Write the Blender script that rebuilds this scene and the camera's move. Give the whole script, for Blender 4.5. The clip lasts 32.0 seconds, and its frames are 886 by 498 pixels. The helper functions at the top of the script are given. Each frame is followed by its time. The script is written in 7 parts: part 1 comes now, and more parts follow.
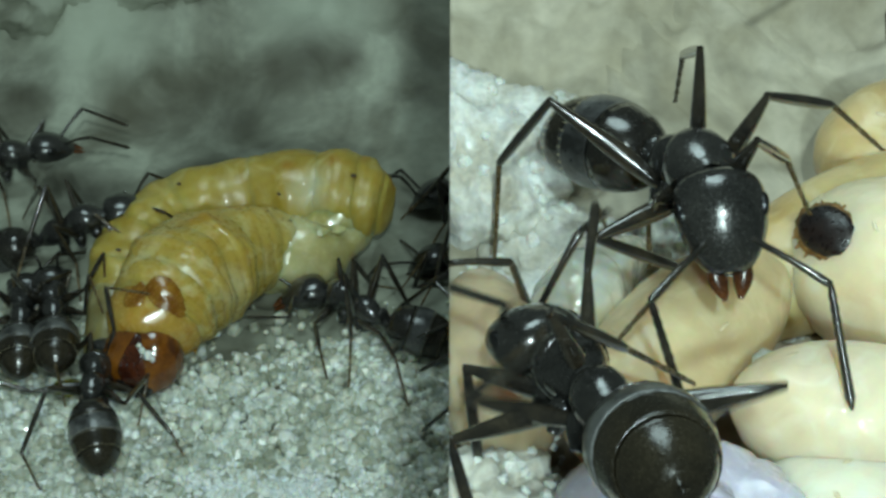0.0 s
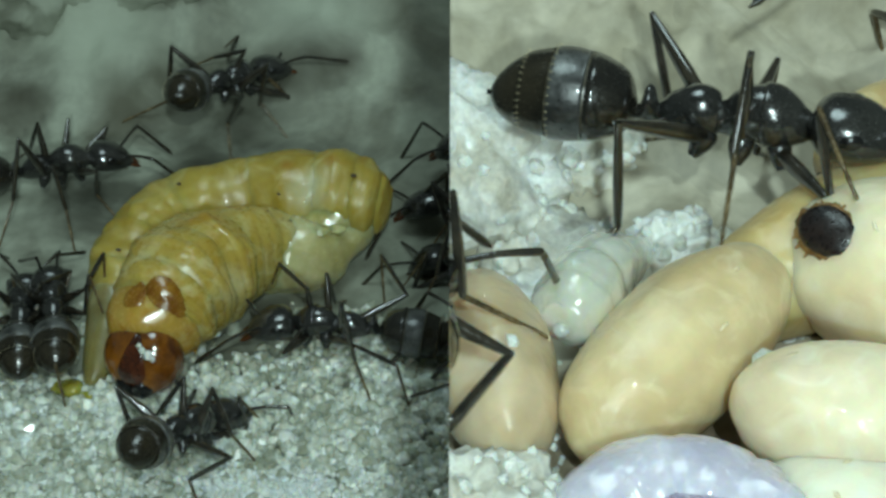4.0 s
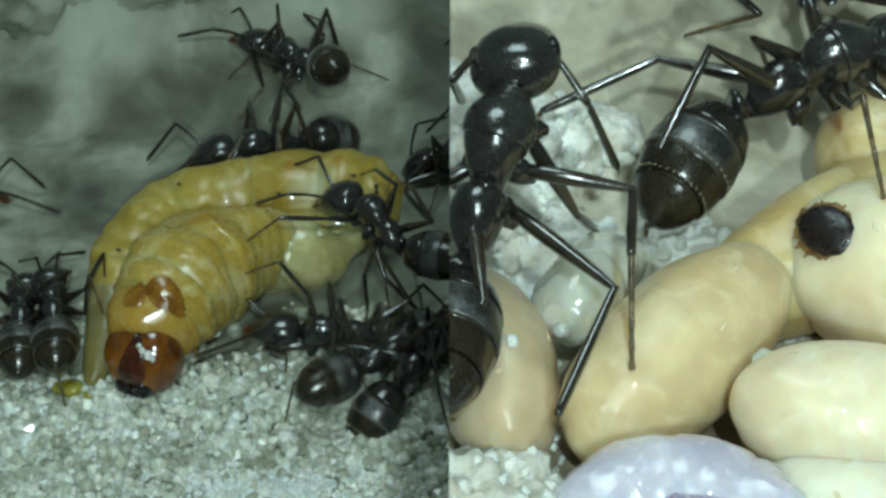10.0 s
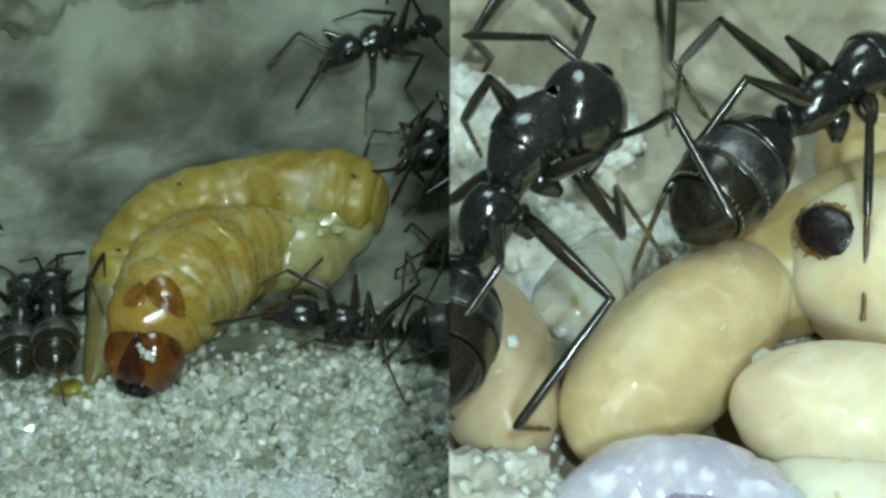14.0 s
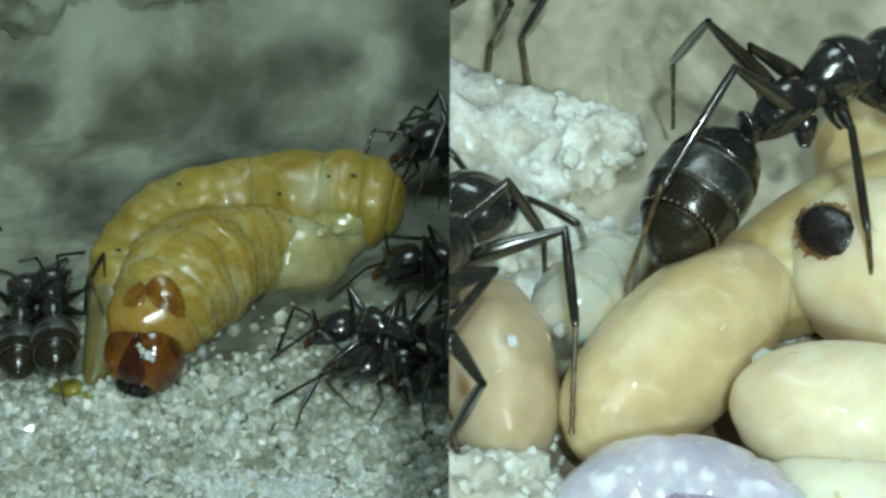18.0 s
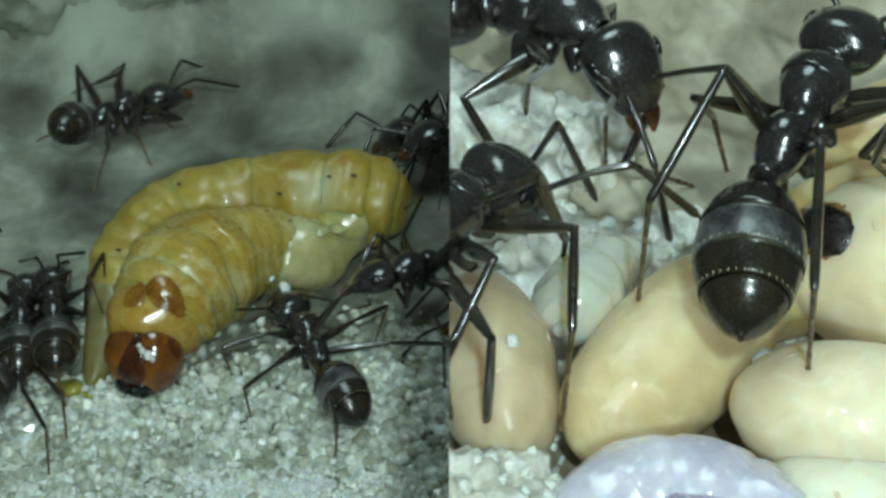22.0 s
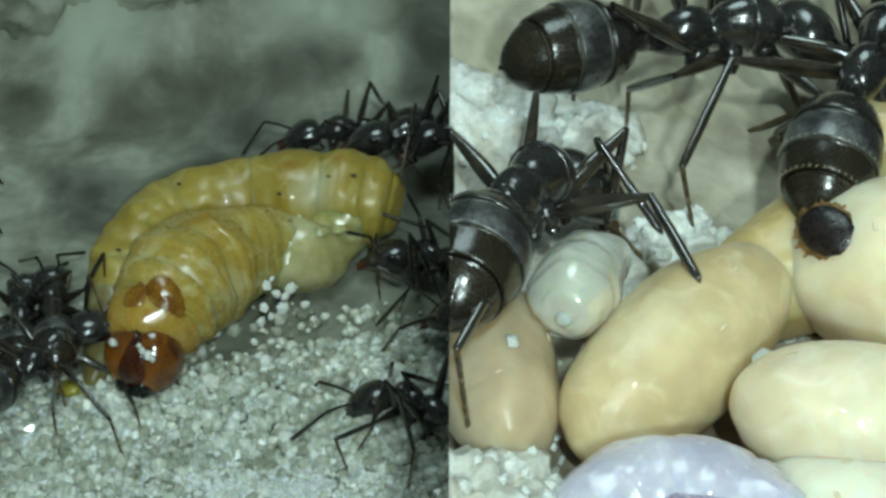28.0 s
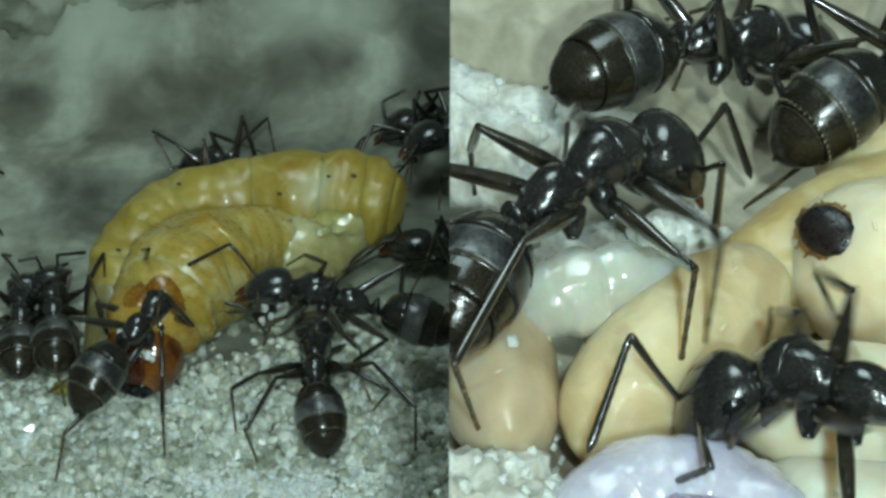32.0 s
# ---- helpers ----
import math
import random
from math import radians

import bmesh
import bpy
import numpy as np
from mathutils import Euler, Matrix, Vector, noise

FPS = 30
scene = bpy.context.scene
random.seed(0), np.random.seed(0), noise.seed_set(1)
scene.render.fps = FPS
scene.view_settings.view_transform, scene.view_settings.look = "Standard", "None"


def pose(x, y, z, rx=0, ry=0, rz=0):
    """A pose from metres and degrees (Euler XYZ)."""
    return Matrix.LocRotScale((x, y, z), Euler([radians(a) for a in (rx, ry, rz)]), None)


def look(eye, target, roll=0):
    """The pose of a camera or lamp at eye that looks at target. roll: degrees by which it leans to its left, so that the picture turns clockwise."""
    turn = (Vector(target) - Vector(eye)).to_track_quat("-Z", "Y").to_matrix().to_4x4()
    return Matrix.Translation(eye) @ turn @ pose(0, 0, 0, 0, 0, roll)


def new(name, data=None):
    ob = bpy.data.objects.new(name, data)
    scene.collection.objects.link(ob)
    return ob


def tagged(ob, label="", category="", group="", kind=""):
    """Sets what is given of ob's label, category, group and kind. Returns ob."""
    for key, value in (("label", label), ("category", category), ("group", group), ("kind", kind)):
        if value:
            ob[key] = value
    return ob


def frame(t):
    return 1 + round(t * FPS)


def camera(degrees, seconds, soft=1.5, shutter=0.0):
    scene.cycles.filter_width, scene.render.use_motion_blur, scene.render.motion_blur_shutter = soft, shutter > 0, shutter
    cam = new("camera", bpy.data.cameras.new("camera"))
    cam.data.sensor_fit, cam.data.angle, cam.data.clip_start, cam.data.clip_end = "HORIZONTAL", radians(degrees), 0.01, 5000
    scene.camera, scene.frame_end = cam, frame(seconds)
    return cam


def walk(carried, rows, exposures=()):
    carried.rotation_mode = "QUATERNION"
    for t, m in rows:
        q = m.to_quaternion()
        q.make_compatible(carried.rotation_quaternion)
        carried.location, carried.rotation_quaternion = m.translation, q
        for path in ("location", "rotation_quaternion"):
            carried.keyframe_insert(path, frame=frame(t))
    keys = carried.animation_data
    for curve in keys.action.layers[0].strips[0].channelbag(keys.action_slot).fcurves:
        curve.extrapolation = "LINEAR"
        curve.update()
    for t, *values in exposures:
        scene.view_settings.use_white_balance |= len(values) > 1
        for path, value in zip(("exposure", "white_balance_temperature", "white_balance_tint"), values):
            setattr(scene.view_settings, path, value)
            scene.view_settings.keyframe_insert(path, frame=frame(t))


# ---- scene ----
# Two separate nest chambers, set side by side before one macro camera. The left chamber lies low, the other on an added
# plaster ledge that stands nearer to the lens; the ledge's side, and all that lies on it, ends at the plane x = 0.
# Lengths below are millimetres unless said otherwise; MM turns them into metres.
from mathutils.bvhtree import BVHTree

MM = 0.001
cam = camera(24, 32.0, soft=3.0, shutter=0.5)
VIEW = pose(0, -29.9 * MM, 25.07 * MM, 50, 0, 0.2333)
walk(cam, [(0.0, VIEW), (32.0, VIEW)])

# ---- light: a small lamp pair behind the lens and a dim panel above, in an otherwise dark room ----
world = bpy.data.worlds.new("world")
scene.world = world
world.use_nodes = True
world.node_tree.nodes["Background"].inputs[0].default_value = (0.76, 1.0, 0.9, 1)
world.node_tree.nodes["Background"].inputs[1].default_value = 0.09


def lamp(name, eye, target, power, size, colour):
    data = bpy.data.lights.new(name, "AREA")
    data.shape, data.size, data.energy, data.color = "DISK", size * MM, power, colour
    ob = new(name, data)
    ob.matrix_world = look(Vector(eye) * MM, Vector(target) * MM)
    return ob


lamp("lamp_upper", (3.0, -47.0, 51.0), (0.5, -6, 5), 0.0135, 2.6, (0.77, 1.0, 0.97))
lamp("lamp_lower", (3.0, -57.0, 40.0), (0.5, -6, 5), 0.0108, 2.0, (0.77, 1.0, 0.97))
lamp("lamp_panel", (-5.0, 2.0, 62.0), (0.5, -9, 6), 0.011, 26, (0.74, 1.0, 1.0))
scene.view_settings.exposure = 0.0


# ---- materials ----
def surface(name, dark, light, size, rough, bump=0.0, spec=0.5, sss=0.0, coat=0.0, fine=0.35, island=0.0, single=0.0,
            spread=(0.35, 0.65), radius=(1, 0.6, 0.3), depth=0.2, grain=None, stain_and_shade=None, wet=0.0, clear=0.0, blotch=None):
    """A procedural surface: two colours mixed by coarse and fine noise (size in mm), with relief and gloss."""
    m = bpy.data.materials.new(name)
    m.use_nodes = True
    nodes, links = m.node_tree.nodes, m.node_tree.links
    bsdf = nodes["Principled BSDF"]
    where = nodes.new("ShaderNodeTexCoord")

    def noise_at(scale_mm, detail=3.0, distortion=0.0):
        n = nodes.new("ShaderNodeTexNoise")
        n.inputs["Scale"].default_value = 1 / (scale_mm * MM)
        n.inputs["Detail"].default_value = detail
        n.inputs["Distortion"].default_value = distortion
        links.new(where.outputs["Object"], n.inputs["Vector"])
        return n.outputs["Fac"]

    def mixed(kind, factor, a, b):
        n = nodes.new("ShaderNodeMix")
        n.data_type, n.blend_type = "RGBA", kind
        for socket, value in ((n.inputs[0], factor), (n.inputs[6], a), (n.inputs[7], b)):
            if isinstance(value, bpy.types.NodeSocket):
                links.new(value, socket)
            else:
                socket.default_value = value if isinstance(value, float) else (*value, 1)
        return n.outputs[2]

    def ranged(value, a, b, c, d):
        n = nodes.new("ShaderNodeMapRange")
        for i, v in enumerate((a, b, c, d)):
            n.inputs[1 + i].default_value = v
        links.new(value, n.inputs[0])
        return n.outputs[0]

    coarse = noise_at(size, 4.0, 0.6)
    small = noise_at(size * (grain or 0.14), 4.0)
    colour = mixed("MIX", ranged(coarse, *spread, 0, 1), dark, light)
    shade = ranged(small, 0.3, 0.7, 1 - fine, 1 + fine * 0.4)
    grey = nodes.new("ShaderNodeCombineColor")
    for i in range(3):
        links.new(shade, grey.inputs[i])
    colour = mixed("MULTIPLY", 1.0, colour, grey.outputs[0])
    if blotch:
        tint, reach, lo, hi = blotch
        colour = mixed("MIX", ranged(noise_at(reach, 3.0, 1.2), lo, hi, 0, 0.8), colour, tint)
    # round spots of tint, for colour marks and for painted shade
    if stain_and_shade:
        for tint, (x, y, z), reach in stain_and_shade:
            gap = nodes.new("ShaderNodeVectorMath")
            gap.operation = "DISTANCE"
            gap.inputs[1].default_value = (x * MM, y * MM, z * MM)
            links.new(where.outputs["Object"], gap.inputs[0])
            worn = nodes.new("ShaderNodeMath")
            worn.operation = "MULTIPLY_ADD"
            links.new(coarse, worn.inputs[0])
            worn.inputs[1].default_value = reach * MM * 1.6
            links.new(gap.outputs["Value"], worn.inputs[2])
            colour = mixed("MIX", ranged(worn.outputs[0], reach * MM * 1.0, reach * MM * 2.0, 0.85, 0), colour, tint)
    if island or single:
        pick = nodes.new("ShaderNodeNewGeometry") if island else nodes.new("ShaderNodeObjectInfo")
        value = pick.outputs["Random Per Island" if island else "Random"]
        hue = nodes.new("ShaderNodeHueSaturation")
        links.new(ranged(value, 0, 1, 1 - (island or single), 1 + (island or single)), hue.inputs["Value"])
        links.new(ranged(value, 0, 1, 1.25, 0.6), hue.inputs["Saturation"])
        links.new(colour, hue.inputs["Color"])
        colour = hue.outputs[0]
    links.new(colour, bsdf.inputs["Base Color"])
    links.new(ranged(small, 0.3, 0.7, max(0.03, rough - 0.08), min(1, rough + 0.1)), bsdf.inputs["Roughness"])
    bsdf.inputs["Specular IOR Level"].default_value = spec
    if sss:
        bsdf.inputs["Subsurface Weight"].default_value = sss
        bsdf.inputs["Subsurface Radius"].default_value = radius
        bsdf.inputs["Subsurface Scale"].default_value = depth * MM
    if coat:
        bsdf.inputs["Coat Weight"].default_value = coat
        bsdf.inputs["Coat Roughness"].default_value = 0.06
    bsdf.inputs["Transmission Weight"].default_value = clear
    if wet:
        ripple = nodes.new("ShaderNodeBump")
        ripple.inputs["Strength"].default_value = 0.8
        ripple.inputs["Distance"].default_value = wet * MM
        links.new(noise_at(0.17, 2.0, 0.4), ripple.inputs["Height"])
        links.new(ripple.outputs[0], bsdf.inputs["Coat Normal"])
    if bump:
        b = nodes.new("ShaderNodeBump")
        b.inputs["Strength"].default_value = 0.7
        b.inputs["Distance"].default_value = bump * MM
        links.new(small, b.inputs["Height"])
        links.new(b.outputs[0], bsdf.inputs["Normal"])
    return m


CUTICLE = surface("dark_cuticle", (0.011, 0.011, 0.0105), (0.03, 0.029, 0.026), 0.5, 0.19, 0.003, 0.7, fine=0.5, grain=0.06, coat=0.5, wet=0.01)
TERGITE = surface("gaster_plate", (0.01, 0.009, 0.008), (0.026, 0.023, 0.017), 0.6, 0.2, 0.002, 0.6, fine=0.4, grain=0.06, coat=0.4, wet=0.008)
BLOOM = surface("downy_gaster_plate", (0.02, 0.02, 0.0195), (0.15, 0.153, 0.15), 0.5, 0.34, 0.006, 0.6, coat=0.3, fine=0.5, grain=0.1, spread=(0.38, 0.66))
AMBER = surface("brown_gaster_plate", (0.01, 0.0085, 0.0055), (0.026, 0.021, 0.0125), 0.5, 0.2, 0.002, 0.6, fine=0.35, grain=0.06)
HAIR = surface("golden_hair", (0.5, 0.42, 0.25), (0.75, 0.66, 0.42), 0.1, 0.3)
MEMBRANE = surface("gaster_membrane", (0.05, 0.042, 0.028), (0.1, 0.088, 0.06), 0.4, 0.3, 0.0, 0.5)
LIMB = surface("leg_cuticle", (0.009, 0.008, 0.007), (0.034, 0.027, 0.017), 0.3, 0.17, 0.002, 0.9, fine=0.4, coat=0.7)
TARSUS = surface("foot_cuticle", (0.05, 0.034, 0.016), (0.15, 0.105, 0.048), 0.3, 0.25, 0.0, 0.6)
JAW = surface("jaw_cuticle", (0.035, 0.011, 0.004), (0.13, 0.045, 0.014), 0.2, 0.22, 0.0, 0.5)
EYE = surface("compound_eye", (0.004, 0.004, 0.004), (0.012, 0.012, 0.012), 0.1, 0.15, 0.002, 0.6)
LARVA = surface("larva_skin", (0.31, 0.21, 0.025), (0.43, 0.33, 0.07), 0.9, 0.38, 0.003, 0.4, sss=0.7, coat=0.25, fine=0.08, depth=0.5, wet=0.025, spread=(0.25, 0.75),
                blotch=((0.5, 0.42, 0.17), 0.6, 0.5, 0.75),
                stain_and_shade=[((0.54, 0.5, 0.32), (-2.5, -0.2, 1.5), 0.4), ((0.3, 0.15, 0.012), (-2.1, 0.35, 1.8), 0.14), ((0.32, 0.17, 0.015), (-2.95, 0.3, 1.7), 0.12),
                       ((0.38, 0.23, 0.025), (-1.0, 0.35, 1.3), 0.35), ((0.34, 0.19, 0.02), (-1.5, 0.6, 1.8), 0.2)])
LARVA_FRONT = surface("larva_front_skin", (0.38, 0.235, 0.025), (0.48, 0.37, 0.09), 0.7, 0.3, 0.003, 0.45, sss=0.7, coat=0.4, fine=0.08, depth=0.5, wet=0.03, spread=(0.25, 0.75),
                      blotch=((0.58, 0.5, 0.24), 0.45, 0.48, 0.7),
                      stain_and_shade=[((0.42, 0.21, 0.014), (-4.85, -3.0, 1.7), 0.4), ((0.38, 0.22, 0.02), (-4.3, -1.6, 1.95), 0.35), ((0.56, 0.5, 0.28), (-2.7, -0.7, 1.0), 0.6),
                             ((0.54, 0.47, 0.24), (-3.9, -2.5, 1.2), 0.4)])
LARVA_HEAD = surface("larva_head", (0.075, 0.02, 0.003), (0.25, 0.085, 0.008), 0.45, 0.14, 0.003, 0.5, coat=0.7, fine=0.25, sss=0.3, depth=0.3)
SHIELD = surface("neck_shield", (0.2, 0.075, 0.006), (0.36, 0.18, 0.02), 0.3, 0.24, 0.003, 0.5, coat=0.4, fine=0.15, sss=0.5, depth=0.4)
BELLY = surface("larva_belly", (0.4, 0.35, 0.14), (0.54, 0.49, 0.27), 0.6, 0.2, 0.0, 0.5, sss=0.8, coat=0.8, fine=0.06, depth=0.7, wet=0.02)
BEND = surface("larva_bend", (0.34, 0.28, 0.07), (0.46, 0.39, 0.14), 0.8, 0.26, 0.002, 0.5, sss=0.8, coat=0.6, fine=0.06, depth=0.6, wet=0.02,
               stain_and_shade=[((0.52, 0.47, 0.26), (-1.45, -0.5, 0.9), 0.6), ((0.4, 0.3, 0.06), (-1.2, 0.5, 1.5), 0.5)])
YOLK = surface("yellow_moisture", (0.3, 0.26, 0.03), (0.46, 0.42, 0.1), 0.3, 0.12, 0.0, 0.5, sss=0.7, coat=1.0, fine=0.1, depth=0.4)
TAIL = surface("larva_tail", (0.22, 0.18, 0.05), (0.32, 0.27, 0.1), 0.5, 0.35, 0.0, 0.4, sss=0.8, coat=0.15, fine=0.12, depth=0.7, clear=0.3, wet=0.03)
SPOT = surface("dark_spot", (0.03, 0.02, 0.01), (0.07, 0.04, 0.02), 0.1, 0.4)
COCOON = surface("cocoon_silk", (0.57, 0.41, 0.2), (0.75, 0.6, 0.34), 1.3, 0.42, 0.012, 0.4, sss=0.75, coat=0.38, fine=0.1, single=0.04, depth=0.7, grain=0.22, wet=0.05, spread=(0.25, 0.75), blotch=((0.82, 0.7, 0.45), 0.45, 0.5, 0.8))
COCOON_PALE = surface("pale_cocoon_silk", (0.78, 0.58, 0.31), (0.93, 0.79, 0.51), 1.3, 0.42, 0.012, 0.4, sss=0.75, coat=0.38, fine=0.08, single=0.03, depth=0.7, grain=0.22, wet=0.05, spread=(0.2, 0.7), blotch=((0.94, 0.84, 0.63), 0.45, 0.5, 0.8))
COCOON_TAN = surface("tan_cocoon_silk", (0.52, 0.38, 0.2), (0.65, 0.5, 0.3), 1.2, 0.36, 0.012, 0.45, sss=0.75, coat=0.45, fine=0.1, single=0.04, depth=0.7, grain=0.22, wet=0.05, blotch=((0.45, 0.31, 0.15), 0.7, 0.5, 0.85))
SILK = surface("loose_silk", (0.72, 0.58, 0.36), (0.86, 0.74, 0.5), 0.4, 0.3, 0.006, 0.5, coat=0.5, fine=0.12)
FACE = surface("dark_face_plate", (0.03, 0.006, 0.002), (0.09, 0.02, 0.005), 0.3, 0.16, 0.003, 0.5, coat=0.5)
COLLAR = surface("larva_collar", (0.42, 0.22, 0.02), (0.52, 0.36, 0.09), 0.5, 0.22, 0.004, 0.5, sss=0.6, coat=0.5, fine=0.1, depth=0.5, blotch=((0.38, 0.16, 0.01), 0.5, 0.5, 0.7))
PLUG = surface("cocoon_plug", (0.006, 0.005, 0.006), (0.02, 0.012, 0.01), 0.3, 0.3, 0.01)
RIM = surface("cocoon_plug_rim", (0.16, 0.07, 0.014), (0.4, 0.23, 0.08), 0.2, 0.5, 0.01)
LILAC = surface("lilac_grub", (0.54, 0.51, 0.63), (0.72, 0.69, 0.78), 0.8, 0.2, 0.0, 0.5, sss=0.6, coat=1.0, fine=0.08, depth=0.5, wet=0.07,
                stain_and_shade=[((0.46, 0.33, 0.4), (2.25, -16.9, 11.4), 0.14)])
GUT = surface("grub_gut", (0.36, 0.28, 0.38), (0.5, 0.42, 0.54), 0.3, 0.25, 0.0, 0.4, sss=0.5, coat=0.3)
CLEAR = surface("clear_grub", (0.74, 0.73, 0.62), (0.86, 0.85, 0.74), 0.6, 0.12, 0.0, 0.5, sss=0.7, coat=1.0, fine=0.05, depth=1.0, clear=0.32, wet=0.06)
PLASTER = surface("white_plaster", (0.56, 0.53, 0.44), (0.9, 0.92, 0.89), 0.8, 0.5, 0.03, 0.4, sss=0.15, fine=0.22, grain=0.12)
SAND = surface("quartz_sand", (0.46, 0.48, 0.38), (0.74, 0.75, 0.64), 0.2, 0.24, 0.006, 0.5, fine=0.2, island=0.42, sss=0.35, coat=0.5, depth=0.14, blotch=((0.33, 0.35, 0.27), 0.9, 0.48, 0.66))
CRYSTAL = surface("white_grain", (0.66, 0.68, 0.62), (0.83, 0.84, 0.79), 0.15, 0.55, 0.01, 0.3, fine=0.22, island=0.15, sss=0.35, depth=0.12)
# dark spots paint in the shade of crevices; the pale ones are floor tone
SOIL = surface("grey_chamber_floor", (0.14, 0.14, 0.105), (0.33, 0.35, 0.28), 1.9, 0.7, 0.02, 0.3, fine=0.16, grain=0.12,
               stain_and_shade=[((0.38, 0.41, 0.33), (-2.75, 5.95, 1.1), 1.3), ((0.36, 0.39, 0.31), (-7.3, 5.6, 0.9), 1.5), ((0.08, 0.075, 0.05), (-5.3, 4.5, 0.4), 1.1),
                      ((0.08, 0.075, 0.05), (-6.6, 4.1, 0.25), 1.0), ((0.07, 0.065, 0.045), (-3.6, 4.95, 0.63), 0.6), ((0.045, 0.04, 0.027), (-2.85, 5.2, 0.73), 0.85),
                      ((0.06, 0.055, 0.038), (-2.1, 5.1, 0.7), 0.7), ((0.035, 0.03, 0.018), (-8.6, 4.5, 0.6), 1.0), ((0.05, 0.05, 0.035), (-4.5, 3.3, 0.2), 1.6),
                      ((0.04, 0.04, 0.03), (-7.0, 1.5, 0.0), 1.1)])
# three dark brown spots put contact shade under and between the cocoons
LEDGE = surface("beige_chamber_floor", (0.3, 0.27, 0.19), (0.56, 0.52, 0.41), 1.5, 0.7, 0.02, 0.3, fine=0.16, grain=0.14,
                stain_and_shade=[((0.09, 0.05, 0.02), (2.3, -14.6, 10.2), 1.4), ((0.12, 0.07, 0.03), (4.2, -14.5, 10.2), 1.2),
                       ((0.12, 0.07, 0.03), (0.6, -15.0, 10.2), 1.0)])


# ---- mesh helpers ----
def mesh_of(name, verts, faces, material, smooth=True):
    data = bpy.data.meshes.new(name)
    data.from_pydata([tuple(c * MM for c in v) for v in verts], [], faces)
    data.materials.append(material)
    data.polygons.foreach_set("use_smooth", [smooth] * len(data.polygons))
    data.update()
    return data


def loft(sections, ring=14, power=1.0):
    """A closed body along x: sections of (x, half width, half height, height of the centre)."""
    verts, faces = [], []
    for x, w, h, z in sections:
        for i in range(ring):
            a = 2 * math.pi * i / ring
            c, s = math.cos(a), math.sin(a)
            verts.append((x, w * math.copysign(abs(c) ** power, c), z + h * math.copysign(abs(s) ** power, s)))
    for k in range(len(sections) - 1):
        for i in range(ring):
            j = (i + 1) % ring
            faces.append((k * ring + i, k * ring + j, (k + 1) * ring + j, (k + 1) * ring + i))
    faces.append(tuple(range(ring)))
    faces.append(tuple((len(sections) - 1) * ring + i for i in reversed(range(ring))))
    flip = sections[-1][0] > sections[0][0]
    return verts, [f[::-1] if flip else f for f in faces]


def smooth_sections(points, steps):
    """More sections between the given ones, along a smooth curve."""
    out, n = [], len(points)
    for k in range(n - 1):
        p0, p1, p2, p3 = points[max(k - 1, 0)], points[k], points[k + 1], points[min(k + 2, n - 1)]
        for s in range(steps):
            u = s / steps
            out.append(tuple(0.5 * (2 * b + (c - a) * u + (2 * a - 5 * b + 4 * c - d) * u * u + (3 * b - a - 3 * c + d) * u ** 3)
                             for a, b, c, d in zip(p0, p1, p2, p3)))
    out.append(tuple(points[-1]))
    return out


def blob(a, b, c, rings=20, ring=28, rough=0.0, scale=1.0, seed=0.0):
    """An uneven ellipsoid with half axes a, b, c."""
    verts, faces = [], []
    for k in range(1, rings):
        th = math.pi * k / rings
        for i in range(ring):
            ph = 2 * math.pi * i / ring
            v = Vector((math.cos(th), math.sin(th) * math.cos(ph), math.sin(th) * math.sin(ph)))
            r = 1 + rough * noise.noise(v * scale + Vector((seed, seed * 0.7, -seed)))
            verts.append((a * v.x * r, b * v.y * r, c * v.z * r))
    n = len(verts)
    verts += [(a, 0, 0), (-a, 0, 0)]
    for k in range(rings - 2):
        for i in range(ring):
            j = (i + 1) % ring
            faces.append((k * ring + i, (k + 1) * ring + i, (k + 1) * ring + j, k * ring + j))
    for i in range(ring):
        j = (i + 1) % ring
        faces.append((n, i, j))
        faces.append((n + 1, (rings - 2) * ring + j, (rings - 2) * ring + i))
    return verts, faces


def tube(path, ring=20, bulge=0.0):
    """A closed tube along points of (x, y, z, radius)."""
    verts, faces = [], []
    for k, (x, y, z, r) in enumerate(path):
        a, b = Vector(path[max(k - 1, 0)][:3]), Vector(path[min(k + 1, len(path) - 1)][:3])
        t = (b - a).normalized()
        side = t.cross(Vector((0, 0, 1))).normalized()
        up = side.cross(t)
        for i in range(ring):
            w = 2 * math.pi * i / ring
            verts.append(tuple(Vector((x, y, z)) + r * (math.cos(w) * side + math.sin(w) * up)))
    for k in range(len(path) - 1):
        for i in range(ring):
            j = (i + 1) % ring
            faces.append((k * ring + i, k * ring + j, (k + 1) * ring + j, (k + 1) * ring + i))
    faces.append(tuple(reversed(range(ring))))
    faces.append(tuple((len(path) - 1) * ring + i for i in range(ring)))
    return verts, faces


def part(name, data, parent, label="", at=None):
    ob = new(name, data)
    ob.parent = parent
    if at is not None:
        ob.matrix_basis = at
    return tagged(ob, label) if label else ob


def at(x, y, z, rx=0, ry=0, rz=0):
    """A pose in millimetres and degrees."""
    return pose(x * MM, y * MM, z * MM, rx, ry, rz)


def ended(data):
    """Cuts a still mesh, in world places, at the ledge's end plane."""
    bm = bmesh.new()
    bm.from_mesh(data)
    cut = bmesh.ops.bisect_plane(bm, geom=bm.verts[:] + bm.edges[:] + bm.faces[:], dist=1e-9, plane_co=(0, 0, 0), plane_no=(-1, 0, 0), clear_outer=True)
    rim = [e for e in cut["geom_cut"] if isinstance(e, bmesh.types.BMEdge)]
    if rim:
        bmesh.ops.holes_fill(bm, edges=rim)
    bm.to_mesh(data)
    bm.free()
    return data


